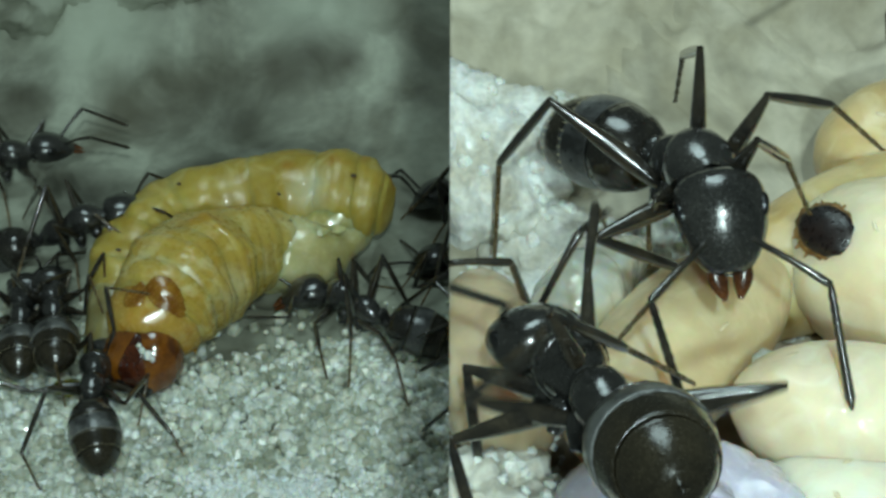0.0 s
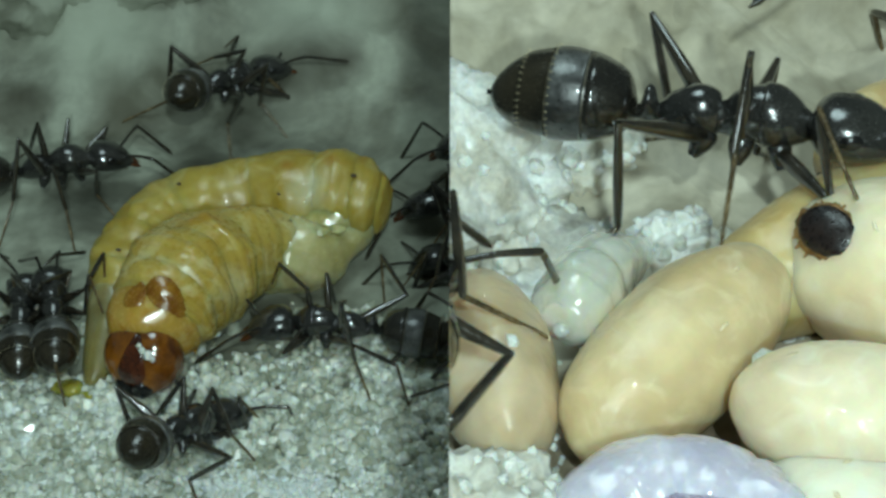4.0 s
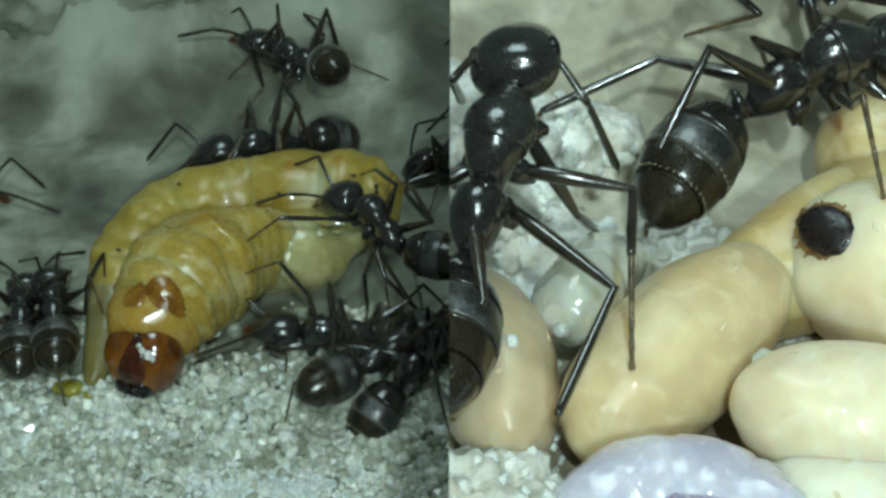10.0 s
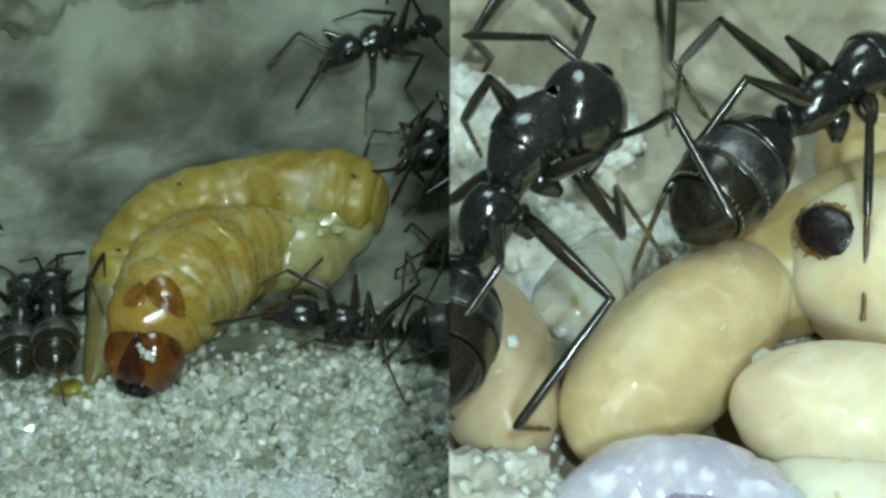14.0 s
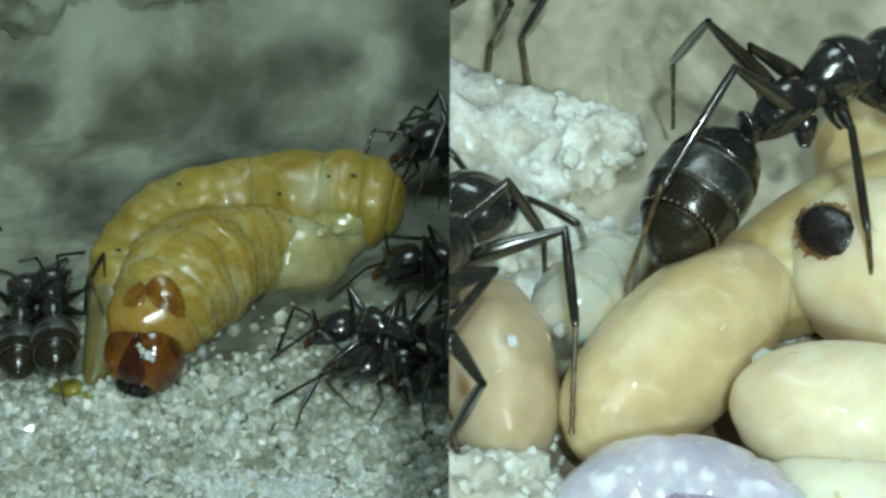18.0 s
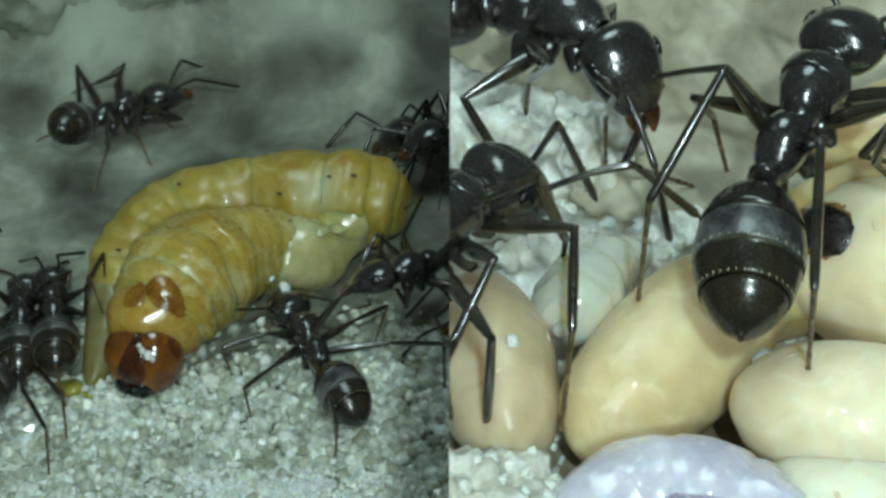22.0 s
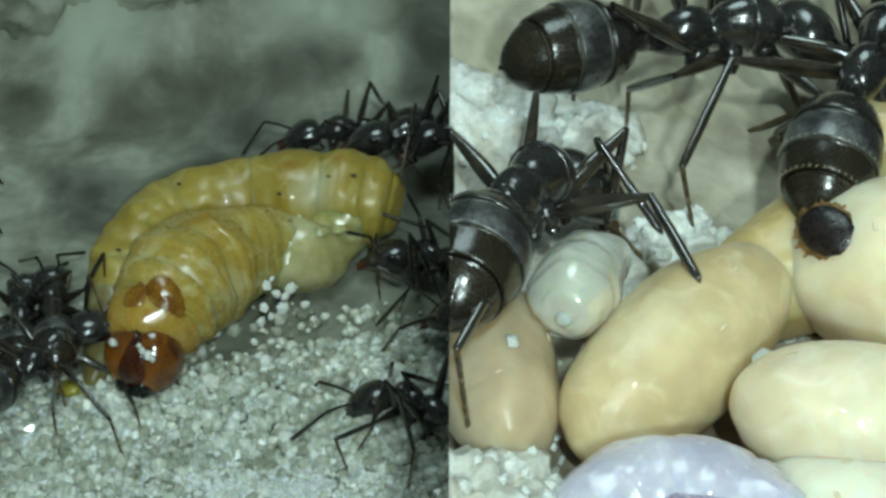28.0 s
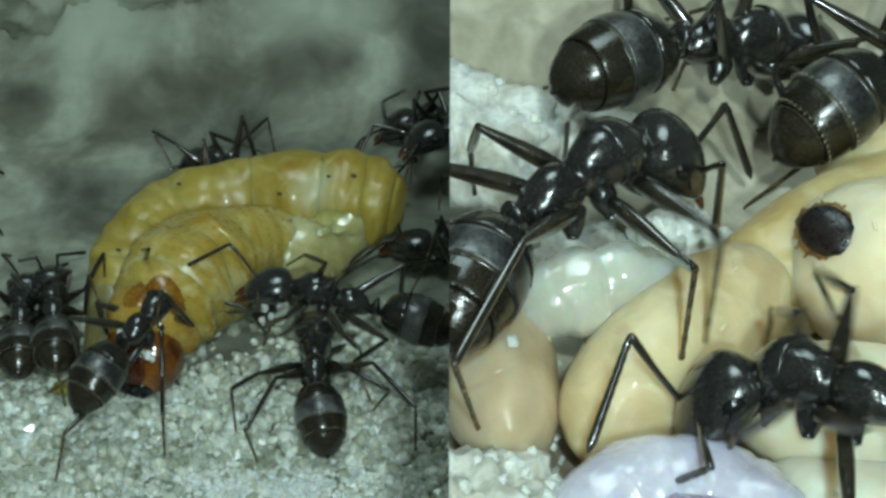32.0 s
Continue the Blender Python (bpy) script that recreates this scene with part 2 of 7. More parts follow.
# ---- the grounds ----
def fbm(x, y, size, octaves=4, seed=0.0):
    return noise.fractal(Vector((x / size, y / size, seed)), 0.9, 2.1, octaves)


def low_floor(x, y):
    back = max(0.0, y - 3.6)
    z = 0.13 * fbm(x, y, 1.7) + 0.42 * back + 0.02 * back * back
    if back > 0:
        z += min(back, 2) * 0.28 * fbm(x, y, 2.6, 3, 4.0)
    front = max(0.0, -4.6 - y)
    return z - 0.1 * front


def high_floor(x, y):
    back = max(0.0, y + 10.2)
    return 10.2 + 0.12 * fbm(x, y, 1.3, 4, 7.0) + 0.55 * back + min(back, 1.5) * 0.22 * fbm(x, y, 1.1, 3, 9.0)


def field(name, height, x0, x1, y0, y1, step, material):
    nx, ny = int((x1 - x0) / step) + 1, int((y1 - y0) / step) + 1
    verts = [(x0 + (x1 - x0) * i / (nx - 1), y0 + (y1 - y0) * j / (ny - 1)) for j in range(ny) for i in range(nx)]
    verts = [(x, y, height(x, y)) for x, y in verts]
    faces = [(j * nx + i, j * nx + i + 1, (j + 1) * nx + i + 1, (j + 1) * nx + i) for j in range(ny - 1) for i in range(nx - 1)]
    return verts, faces, nx, ny


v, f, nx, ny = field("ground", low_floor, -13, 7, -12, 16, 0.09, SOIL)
ground = tagged(new("ground", mesh_of("ground", v, f, SOIL)), "grey-green floor of the lower ant chamber, crevice shade painted dark", "ground", kind="structure")

# the ledge: an uneven plaster sheet with sides and an underside
v, f, nx, ny = field("ledge", high_floor, 0, 7.2, -19, -2.5, 0.07, LEDGE)
loop = [i for i in range(nx)] + [j * nx + nx - 1 for j in range(1, ny)] + [(ny - 1) * nx + i for i in range(nx - 2, -1, -1)] + [j * nx for j in range(ny - 2, 0, -1)]
base = len(v)
v += [(v[i][0], v[i][1], min(v[i][2] - 1.2, 9.0) if v[i][1] < -10 else v[i][2] - 1.2) for i in loop]
for k in range(len(loop)):
    n = (k + 1) % len(loop)
    f.append((loop[k], base + k, base + n, loop[n]))
f.append(tuple(base + k for k in reversed(range(len(loop)))))
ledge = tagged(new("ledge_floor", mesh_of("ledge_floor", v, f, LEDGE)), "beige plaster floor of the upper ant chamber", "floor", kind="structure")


# ---- loose grains ----
def chip(rng, size):
    """An angular grain: a squashed, jittered icosahedron."""
    g = (1 + 5 ** 0.5) / 2
    base_v = [(-1, g, 0), (1, g, 0), (-1, -g, 0), (1, -g, 0), (0, -1, g), (0, 1, g), (0, -1, -g), (0, 1, -g), (g, 0, -1), (g, 0, 1), (-g, 0, -1), (-g, 0, 1)]
    turn = Euler([rng.uniform(0, 6.28) for _ in range(3)]).to_matrix()
    k = [size * rng.uniform(0.7, 1.25) / 1.9 for _ in range(3)]
    return [turn @ Vector([c * s * rng.uniform(0.75, 1.2) for c, s in zip(p, k)]) for p in base_v]


CHIP_FACES = [(0, 11, 5), (0, 5, 1), (0, 1, 7), (0, 7, 10), (0, 10, 11), (1, 5, 9), (5, 11, 4), (11, 10, 2), (10, 7, 6), (7, 1, 8),
              (3, 9, 4), (3, 4, 2), (3, 2, 6), (3, 6, 8), (3, 8, 9), (4, 9, 5), (2, 4, 11), (6, 2, 10), (8, 6, 7), (9, 8, 1)]


def strewn(name, places, material, seed, worn=0.0):
    """Many grains joined into one sheet: places of (x, y, z, size). worn: the share of rounded grains."""
    rng = random.Random(seed)
    verts, faces, soft = [], [], []
    for x, y, z, size in places:
        n = len(verts)
        verts += [tuple(c + Vector((x, y, z))) for c in chip(rng, size)]
        faces += [tuple(n + i for i in t) for t in CHIP_FACES]
        soft += [rng.random() < worn] * len(CHIP_FACES)
    data = mesh_of(name, verts, faces, material, smooth=False)
    data.polygons.foreach_set("use_smooth", soft)
    return data


rng = random.Random(11)
places = []
while len(places) < 11000:
    x, y = rng.uniform(-9.5, 3.5), rng.uniform(-7.4, -1.6)
    # dense in front of the larva, thinning out towards it
    edge = -3.75 + 0.35 * fbm(x, 0, 1.5, 3, 2.0) + (0.75 if -3.6 < x else 0.0) + max(0, x + 3) * 0.25
    if y > edge and rng.random() > 0.1:
        continue
    size = rng.choice((0.045, 0.055, 0.065, 0.08, 0.09, 0.105, 0.125, 0.155))
    heap = 0.32 * math.exp(-((x + 4.0) / 1.0) ** 2 - ((y + 3.75) / 0.55) ** 2) + 0.12 * max(0, fbm(x, y, 0.9, 3, 5.0))
    places.append((x, y, low_floor(x, y) + rng.uniform(0.3, 1.0) * heap + rng.uniform(0.0, 0.06) + size * 0.25, size))
tagged(new("sand", strewn("sand", places, SAND, 3, 0.45)), "pale quartz sand grains strewn over the chamber floor", "sand", kind="stuff")
places = []
for _ in range(1300):
    x, y = rng.gauss(-2.9, 0.8), rng.gauss(-6.1, 0.3)
    places.append((x, y, low_floor(x, y) + 0.12 * max(0, 1 - abs(y + 6.1) / 0.5) + rng.uniform(0, 0.12), rng.choice((0.035, 0.05, 0.08))))
tagged(new("plaster_crumbs", strewn("plaster_crumbs", places, CRYSTAL, 4, 0.6)), "white plaster crumbs piled on the sand", "crumbs", kind="stuff")
places = []
for _ in range(1500):
    x, y = rng.uniform(0.12, 5.5), rng.uniform(-17.5, -12.0)
    if y < -13.6 and x > 1.2:
        continue
    size = rng.choice((0.03, 0.04, 0.06, 0.09))
    places.append((x, y, high_floor(x, y) + size * 0.2, size))
tagged(new("plaster_grit", strewn("plaster_grit", places, CRYSTAL, 5, 0.5)), "fine white grit on the beige plaster", "grit", kind="stuff")

# single larger grains
for k, (x, y, size) in enumerate(((-2.72, -5.05, 0.3), (-3.72, -3.55, 0.22), (-3.55, -3.8, 0.2), (-4.0, -3.62, 0.2), (-6.15, -4.75, 0.24), (-6.7, -5.1, 0.22),
                                  (-2.0, -4.2, 0.17), (-1.1, -4.6, 0.19), (-4.9, -5.4, 0.2), (-0.7, -3.3, 0.2), (-5.6, -5.9, 0.22), (-7.6, -5.4, 0.17))):
    r2 = random.Random(40 + k)
    ob = new("sand_grain", mesh_of("sand_grain", [tuple(c) for c in chip(r2, size * 0.62)], CHIP_FACES, CRYSTAL if k % 2 == 0 else SAND))
    ob.matrix_basis = at(x, y, low_floor(x, y) + size * 0.35)
    tagged(ob, "larger clear quartz grain lying in the sand", "sand grain", "larger sand grains")


def boulder(name, x, y, z, a, b, c, turn, seed, material, label):
    verts, faces = blob(a, b, c, 44, 60, 0.0)
    m = Euler((0, 0, radians(turn))).to_matrix()
    out = []
    for p in verts:
        p = m @ Vector(p) + Vector((x, y, z))
        d = (p - Vector((x, y, z))).normalized()
        p += d * (0.3 * noise.fractal(p * 1.4 + Vector((seed, 0, 0)), 0.8, 2.0, 4) + 0.09 * noise.noise(p * 9))
        out.append(tuple(p))
    data = ended(mesh_of(name, out, faces, material)) if z > 9 else mesh_of(name, out, faces, material)
    ob = tagged(new(name, data), label, "stone")
    rng = random.Random(int(seed * 10))
    spots = [p for p in out if p[2] > z + 0.2 and p[0] > (0.1 if z > 9 else -99)]
    for p in rng.sample(spots, min(len(spots), 26)):
        grain = mesh_of("crumb", [tuple(c + Vector(p)) for c in chip(rng, rng.uniform(0.05, 0.11))], CHIP_FACES, CRYSTAL if material is PLASTER else material, smooth=False)
        part("crumb", grain, ob)
    return ob


boulder("plaster_lump", 0.15, -10.8, 10.3, 1.0, 1.5, 0.95, 20, 1.0, PLASTER, "rough white plaster lump beside the cocoons")
boulder("plaster_lump", 1.45, -10.5, 10.25, 0.8, 0.65, 0.65, -30, 2.3, PLASTER, "small knobbly white plaster lump on beige floor")
boulder("plaster_lump", 1.2, -12.6, 10.0, 1.1, 0.9, 0.55, 40, 3.1, PLASTER, "pale flat plaster lump behind the cocoons")
boulder("plaster_lump", 2.5, -12.25, 10.25, 0.5, 0.4, 0.42, 10, 4.6, PLASTER, "white translucent plaster nub behind a cocoon")
boulder("plaster_lump", 0.2, -16.6, 10.45, 0.95, 0.8, 0.75, 0, 5.2, PLASTER, "rough white plaster lump in front of the cocoons")
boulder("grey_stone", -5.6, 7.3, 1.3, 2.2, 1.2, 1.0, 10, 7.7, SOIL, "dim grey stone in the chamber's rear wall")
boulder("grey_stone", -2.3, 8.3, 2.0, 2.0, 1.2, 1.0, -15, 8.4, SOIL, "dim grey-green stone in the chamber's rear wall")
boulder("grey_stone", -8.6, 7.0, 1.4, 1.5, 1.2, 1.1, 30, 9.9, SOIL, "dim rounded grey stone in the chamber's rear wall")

# ---- the captured larva ----
larva = tagged(new("larva"), "fat yellow moth larva curled on the sand, brown head capsule", "larva")
hind = [(-5.86, -2.6, 0.46, 0.44), (-5.92, -1.54, 0.6, 0.6), (-5.68, -0.68, 0.68, 0.68), (-4.98, 0.07, 0.75, 0.75), (-3.64, 0.42, 0.82, 0.82),
        (-2.37, 0.37, 0.9, 0.9), (-1.68, 0.27, 0.9, 0.87), (-1.26, 0.24, 0.86, 0.68), (-1.02, 0.26, 0.82, 0.3)]
fore = [(-1.95, -0.32, 0.5, 0.4), (-2.65, -0.55, 0.56, 0.56), (-3.35, -0.9, 0.74, 0.74), (-4.0, -1.43, 0.95, 0.96), (-4.5, -1.99, 1.05, 1.06), (-4.84, -2.55, 1.02, 1.02), (-5.07, -2.98, 0.88, 0.86)]
segments, front_skin = [], []
for spine, count, skin in ((hind, 8, LARVA), (fore, 6, LARVA_FRONT)):
    fine_spine = smooth_sections(spine, 12)
    per = (len(fine_spine) - 1) / count
    for s in range(count):
        lo, hi = s * per, (s + 1) * per
        fold = 0.02 if skin is LARVA_FRONT else 0.012
        path = []
        for k in range(25):
            u = k / 24
            f_at = lo + (hi - lo) * (u * 1.14 - 0.07)
            f_at = min(max(f_at, 0), len(fine_spine) - 1.001)
            i, w = int(f_at), f_at - int(f_at)
            x, y, z, r = (a + (b - a) * w for a, b in zip(fine_spine[i], fine_spine[i + 1]))
            swell = (0.935 if skin is LARVA_FRONT else 0.905) + (0.07 if skin is LARVA_FRONT else 0.1) * math.sin(math.pi * u) - fold * (math.exp(-((u - 0.36) / 0.05) ** 2) + math.exp(-((u - 0.66) / 0.05) ** 2))
            path.append((x, y, z, r * swell))
        verts, faces = tube(path, 36)
        verts = [tuple(Vector(p) + 0.1 * noise.noise_vector(Vector(p) * 1.6) + 0.035 * noise.noise_vector(Vector(p) * 4.2)) for p in verts]
        if skin is LARVA_FRONT:
            front_skin.append((verts, faces))
        seg = part("segment", mesh_of("segment", verts, faces, skin), larva, "ringed orange-yellow front segment" if skin is LARVA_FRONT else "")
        segments.append(seg)
verts, faces = tube(smooth_sections([(-5.0, -2.85, 0.9, 0.86), (-5.12, -3.1, 0.84, 0.84), (-5.19, -3.35, 0.76, 0.74), (-5.22, -3.5, 0.7, 0.6)], 5), 36)
verts = [tuple(Vector(p) + 0.05 * noise.noise_vector(Vector(p) * 2.2)) for p in verts]
front_skin.append((verts, faces))
part("collar", mesh_of("collar", verts, faces, COLLAR), larva, "pale orange-blotched collar behind the head")
mid = Vector((-5.22, -3.6, 0.66))
facing = Euler((0, 0, radians(-108))).to_matrix()
tilt = Euler((0, radians(14), 0)).to_matrix()


def on_larva_head(verts):
    return [tuple(facing @ (tilt @ Vector(p)) + mid) for p in verts]


def disc(rings, around):
    """A flat round patch of radius 1, as points (u, v) and faces."""
    points = [(0.0, 0.0)] + [(r / rings * math.cos(2 * math.pi * k / around), r / rings * math.sin(2 * math.pi * k / around)) for r in range(1, rings + 1) for k in range(around)]
    faces = [(0, 1 + k, 1 + (k + 1) % around) for k in range(around)]
    for r in range(rings - 1):
        for k in range(around):
            j = (k + 1) % around
            faces.append((1 + r * around + k, 1 + (r + 1) * around + k, 1 + (r + 1) * around + j, 1 + r * around + j))
    return points, faces


skin_verts, skin_faces = [], []
for verts, faces in front_skin:
    skin_faces += [tuple(i + len(skin_verts) for i in f) for f in faces]
    skin_verts += verts
skin_tree = BVHTree.FromPolygons([Vector(p) for p in skin_verts], skin_faces)


def on_skin(p, lift):
    """The point of the larva's front skin under p."""
    hit, normal, _, _ = skin_tree.ray_cast(Vector((p.x, p.y, 4)), Vector((0, 0, -1)))
    return hit + Vector((0, 0, lift)) if hit else Vector((p.x, p.y, 1.0))


verts, faces = loft(smooth_sections([(-0.35, 0.5, 0.45, 0.05), (-0.15, 0.66, 0.58, 0.04), (0.1, 0.72, 0.6, 0.0), (0.36, 0.64, 0.5, -0.06), (0.58, 0.42, 0.32, -0.12), (0.68, 0.2, 0.16, -0.16)], 4), 30)
verts = [(x, y, z - 0.07 * math.exp(-(y / 0.1) ** 2) * (z > 0)) for x, y, z in verts]
head = part("head_capsule", mesh_of("head_capsule", on_larva_head(verts), faces, LARVA_HEAD), larva, "glossy chestnut-brown head capsule")
for s in (-1, 1):
    verts, faces = blob(0.18, 0.2, 0.2, 10, 14, 0.3, 2.0, s)
    part("jaw", mesh_of("jaw", on_larva_head([(x + 0.58, y + s * 0.15, z - 0.16) for x, y, z in verts]), faces, EYE), head, "black glossy jaw")
    # a shield plate that follows the skin under it
    verts, faces = disc(8, 20)
    wide, deep = (0.22, 0.21) if s < 0 else (0.38, 0.24)
    turn = Euler((0, 0, radians(12 if s < 0 else -24))).to_matrix()
    lay = [turn @ Vector((wide * u * (1 + 0.14 * noise.noise(Vector((u, v, s)) * 1.3)), deep * v * (1 + 0.14 * noise.noise(Vector((v, u, s)) * 1.3)), 0)) for u, v in verts]
    rim = [math.hypot(u, v) for u, v in verts]
    verts = [tuple(on_skin(Vector((-5.36 if s < 0 else -4.84, -3.22 if s < 0 else -3.26, 0)) + q, 0.022 if r < 0.95 else -0.02)) for q, r in zip(lay, rim)]
    part("neck_plate", mesh_of("neck_plate", verts, faces, SHIELD), larva, "orange neck shield plate")
    for k in range(3):
        verts, faces = loft([(0, 0.09, 0.09, 0), (0.12, 0.07, 0.07, 0), (0.22, 0.04, 0.04, 0), (0.3, 0.012, 0.012, 0)], 10)
        m = facing @ Euler((0, radians(70), radians(s * 20))).to_matrix()
        spot = mid + facing @ Vector((-0.25 - 0.4 * k, s * (0.5 + 0.12 * k), -0.1 + 0.05 * k))
        part("true_leg", mesh_of("true_leg", [tuple(m @ Vector(p) + spot) for p in verts], faces, SHIELD), larva)
dome = smooth_sections([(-0.35, 0.5, 0.45, 0.05), (-0.15, 0.66, 0.58, 0.04), (0.1, 0.72, 0.6, 0.0), (0.36, 0.64, 0.5, -0.06), (0.58, 0.42, 0.32, -0.12), (0.68, 0.2, 0.16, -0.16)], 12)
rows, rim_faces = [], []
for k in range(14):
    # a wedge that widens from the crown down to the mouth, lying on the dome
    u = k / 13
    x, w, h, z = dome[int(round((0.30 + 0.66 * u) * (len(dome) - 1)))]
    half = min(w * 0.72, 0.03 + 0.42 * u ** 1.1)
    for q in range(9):
        y = half * (q / 4 - 1)
        lift = 0.016 if 0 < q < 8 and 0 < k < 13 else -0.03
        rows.append((x, y, z + h * math.sqrt(max(0.05, 1 - (y / w) ** 2)) + lift - 0.03 * math.exp(-(y / 0.08) ** 2)))
for k in range(13):
    for q in range(8):
        rim_faces.append((k * 9 + q, (k + 1) * 9 + q, (k + 1) * 9 + q + 1, k * 9 + q + 1))
part("face_plate", mesh_of("face_plate", on_larva_head(rows), rim_faces, FACE), head, "dark brown wedge-shaped face plate")
verts, faces = blob(0.16, 0.12, 0.05, 8, 12, 0.5, 3.0)
part("mouth", mesh_of("mouth", on_larva_head([(x * 0.9 + 0.62, y * 1.5, z * 1.6 - 0.2) for x, y, z in verts]), faces, EYE), head, "black mouth")
# the hind end beside the head, the bend at the other end, and the pale belly that shows inside it
verts, faces = tube(smooth_sections([(-6.18, -3.92, 0.1, 0.08), (-6.16, -3.82, 0.14, 0.18), (-6.1, -3.5, 0.24, 0.3), (-5.98, -2.9, 0.42, 0.44), (-5.9, -2.2, 0.54, 0.54)], 8), 30)
verts = [tuple(Vector(p) + 0.06 * noise.noise_vector(Vector(p) * 2.0)) for p in verts]
part("hind_tip", mesh_of("hind_tip", verts, faces, TAIL), larva, "pale translucent hind tip beside the head")
verts, faces = tube(smooth_sections([(-2.3, 0.33, 0.86, 0.82), (-1.95, 0.3, 0.87, 0.86), (-1.74, 0.24, 0.92, 0.8), (-1.72, 0.14, 0.96, 0.66), (-1.86, 0.0, 0.94, 0.54), (-2.1, -0.2, 0.82, 0.5), (-2.4, -0.42, 0.66, 0.48)], 8), 36)
verts = [tuple(Vector(p) + 0.06 * noise.noise_vector(Vector(p) * 1.6) + 0.012 * noise.noise_vector(Vector(p) * 5)) for p in verts]
bend = part("bend", mesh_of("bend", verts, faces, BEND), larva, "rounded pale bend of the body")
for k, (x, y, z, s) in enumerate(((-6.5, -3.98, 0.16, 0.2), (-6.72, -3.9, 0.12, 0.14), (-6.2, -4.08, 0.12, 0.15))):
    verts, faces = blob(s * 1.2, s, s * 0.6, 12, 16, 0.25, 1.6, k)
    tagged(new("moisture_drop", mesh_of("moisture_drop", [(x + a, y + c, z + d) for a, c, d in verts], faces, YOLK)), "yellow moist drop on the sand beside the larva", "drop", "moist drops")
verts, faces = tube(smooth_sections([(-3.75, -1.2, 0.35, 0.3), (-3.3, -1.05, 0.48, 0.58), (-2.75, -0.84, 0.52, 0.7), (-2.32, -0.6, 0.52, 0.62), (-1.98, -0.32, 0.64, 0.5), (-1.66, -0.04, 0.78, 0.4), (-1.42, 0.12, 0.86, 0.22)], 8), 30)
verts = [tuple(Vector(p) + 0.09 * noise.noise_vector(Vector(p) * 2.0) + 0.04 * noise.noise_vector(Vector(p) * 4)) for p in verts]
part("belly", mesh_of("belly", verts, faces, BELLY), larva, "pale translucent belly inside the bend")
for x, y, z, s in ((-3.05, -1.02, 1.0, 0.15), (-2.72, -1.0, 1.12, 0.13), (-2.38, -0.86, 1.16, 0.14), (-3.2, -1.2, 0.72, 0.14), (-2.05, -0.75, 1.12, 0.11)):
    verts, faces = blob(s * 1.5, s * 1.1, s * 0.8, 14, 18, 0.4, 1.6, x)
    part("proleg", mesh_of("proleg", [(x + a, y + b, z - 0.07 + c) for a, b, c in verts], faces, BELLY), larva, "stubby pale false leg")
for x, y, z, s in ((-3.95, -2.0, 1.72, 0.045), (-4.95, 0.02, 1.5, 0.03), (-5.9, -1.5, 1.2, 0.035), (-3.1, -0.2, 1.45, 0.035), (-1.75, 0.0, 1.72, 0.04), (-2.2, 0.0, 1.7, 0.03), (-4.5, -2.7, 1.98, 0.03), (-2.9, -0.7, 1.2, 0.05), (-3.3, -0.6, 1.35, 0.04)):
    verts, faces = blob(s * 1.5, s, s * 0.8, 6, 8, 0.3)
    part("breathing_pore", mesh_of("breathing_pore", [(x + a, y + b, z + c) for a, b, c in verts], faces, SPOT), larva)
for k, (x, y, z, s) in enumerate(((-5.2, -4.02, 1.1, 0.07), (-5.1, -4.08, 1.04, 0.09), (-5.25, -3.95, 1.14, 0.06), (-5.02, -4.12, 0.98, 0.06))):
    r2 = random.Random(70 + k)
    ob = new("sand_grain", mesh_of("sand_grain", [tuple(c) for c in chip(r2, s)], CHIP_FACES, CRYSTAL, smooth=False))
    ob.matrix_basis = at(x, y, z)
    tagged(ob, "tiny white grain stuck to the larva's head", "sand grain", "grains on the larva")

# ---- cocoons and grubs on the ledge ----
def cocoon(x, y, z, a, b, c, yaw, pitch, seed, label, silk=COCOON):
    verts, faces = blob(a, b, c, 60, 84, 0.04, 1.8, seed)
    m = Euler((0, radians(pitch), radians(yaw))).to_matrix()
    out = []
    for p in verts:
        # blunt ends, like a rice grain
        q = Vector(p)
        q.y *= 1 + 0.05 * (q.x / a) ** 2
        q.z *= 1 + 0.05 * (q.x / a) ** 2
        q *= 1 + 0.008 * noise.noise(q * 4.5 + Vector((seed, 0, 0))) + 0.005 * noise.noise(Vector((q.x * 5, q.y * 14, q.z * 14)))
        out.append(tuple(m @ q + Vector((x, y, z))))
    ob = tagged(new("cocoon", ended(mesh_of("cocoon", out, faces, silk))), label, "cocoon", "ant cocoons")
    rng = random.Random(int(seed * 10))
    for k in range(3):
        # small loose flecks of silk
        u, w = rng.uniform(-0.75, 0.75), rng.uniform(-1.6, 0.5)
        girth = math.sqrt(1 - u * u)
        unit = Vector((u, girth * math.sin(w), girth * math.cos(w)))
        r = 1 + 0.04 * noise.noise(unit * 1.8 + Vector((seed, seed * 0.7, -seed)))
        spot = m @ (Vector((a * unit.x, b * unit.y * (1 + 0.05 * u * u), c * unit.z * (1 + 0.05 * u * u))) * r) + Vector((x, y, z))
        if spot.x < 0.3:
            continue
        lay = (m @ Vector((unit.x / a, unit.y / b, unit.z / c))).to_track_quat('Z', 'X').to_matrix() @ Euler((0, 0, rng.uniform(-0.7, 0.7))).to_matrix()
        ridge = [tuple(lay @ Vector(p) + spot) for p in blob(0.015 + 0.012 * rng.random(), 0.04 + 0.04 * rng.random(), 0.01, 8, 14, 0.4, 2.0, seed + k)[0]]
        part("silk_fleck", mesh_of("silk_fleck", ridge, blob(1, 1, 1, 8, 14)[1], SILK), ob, "small pale fleck of silk" if k == 0 else "")
    return ob


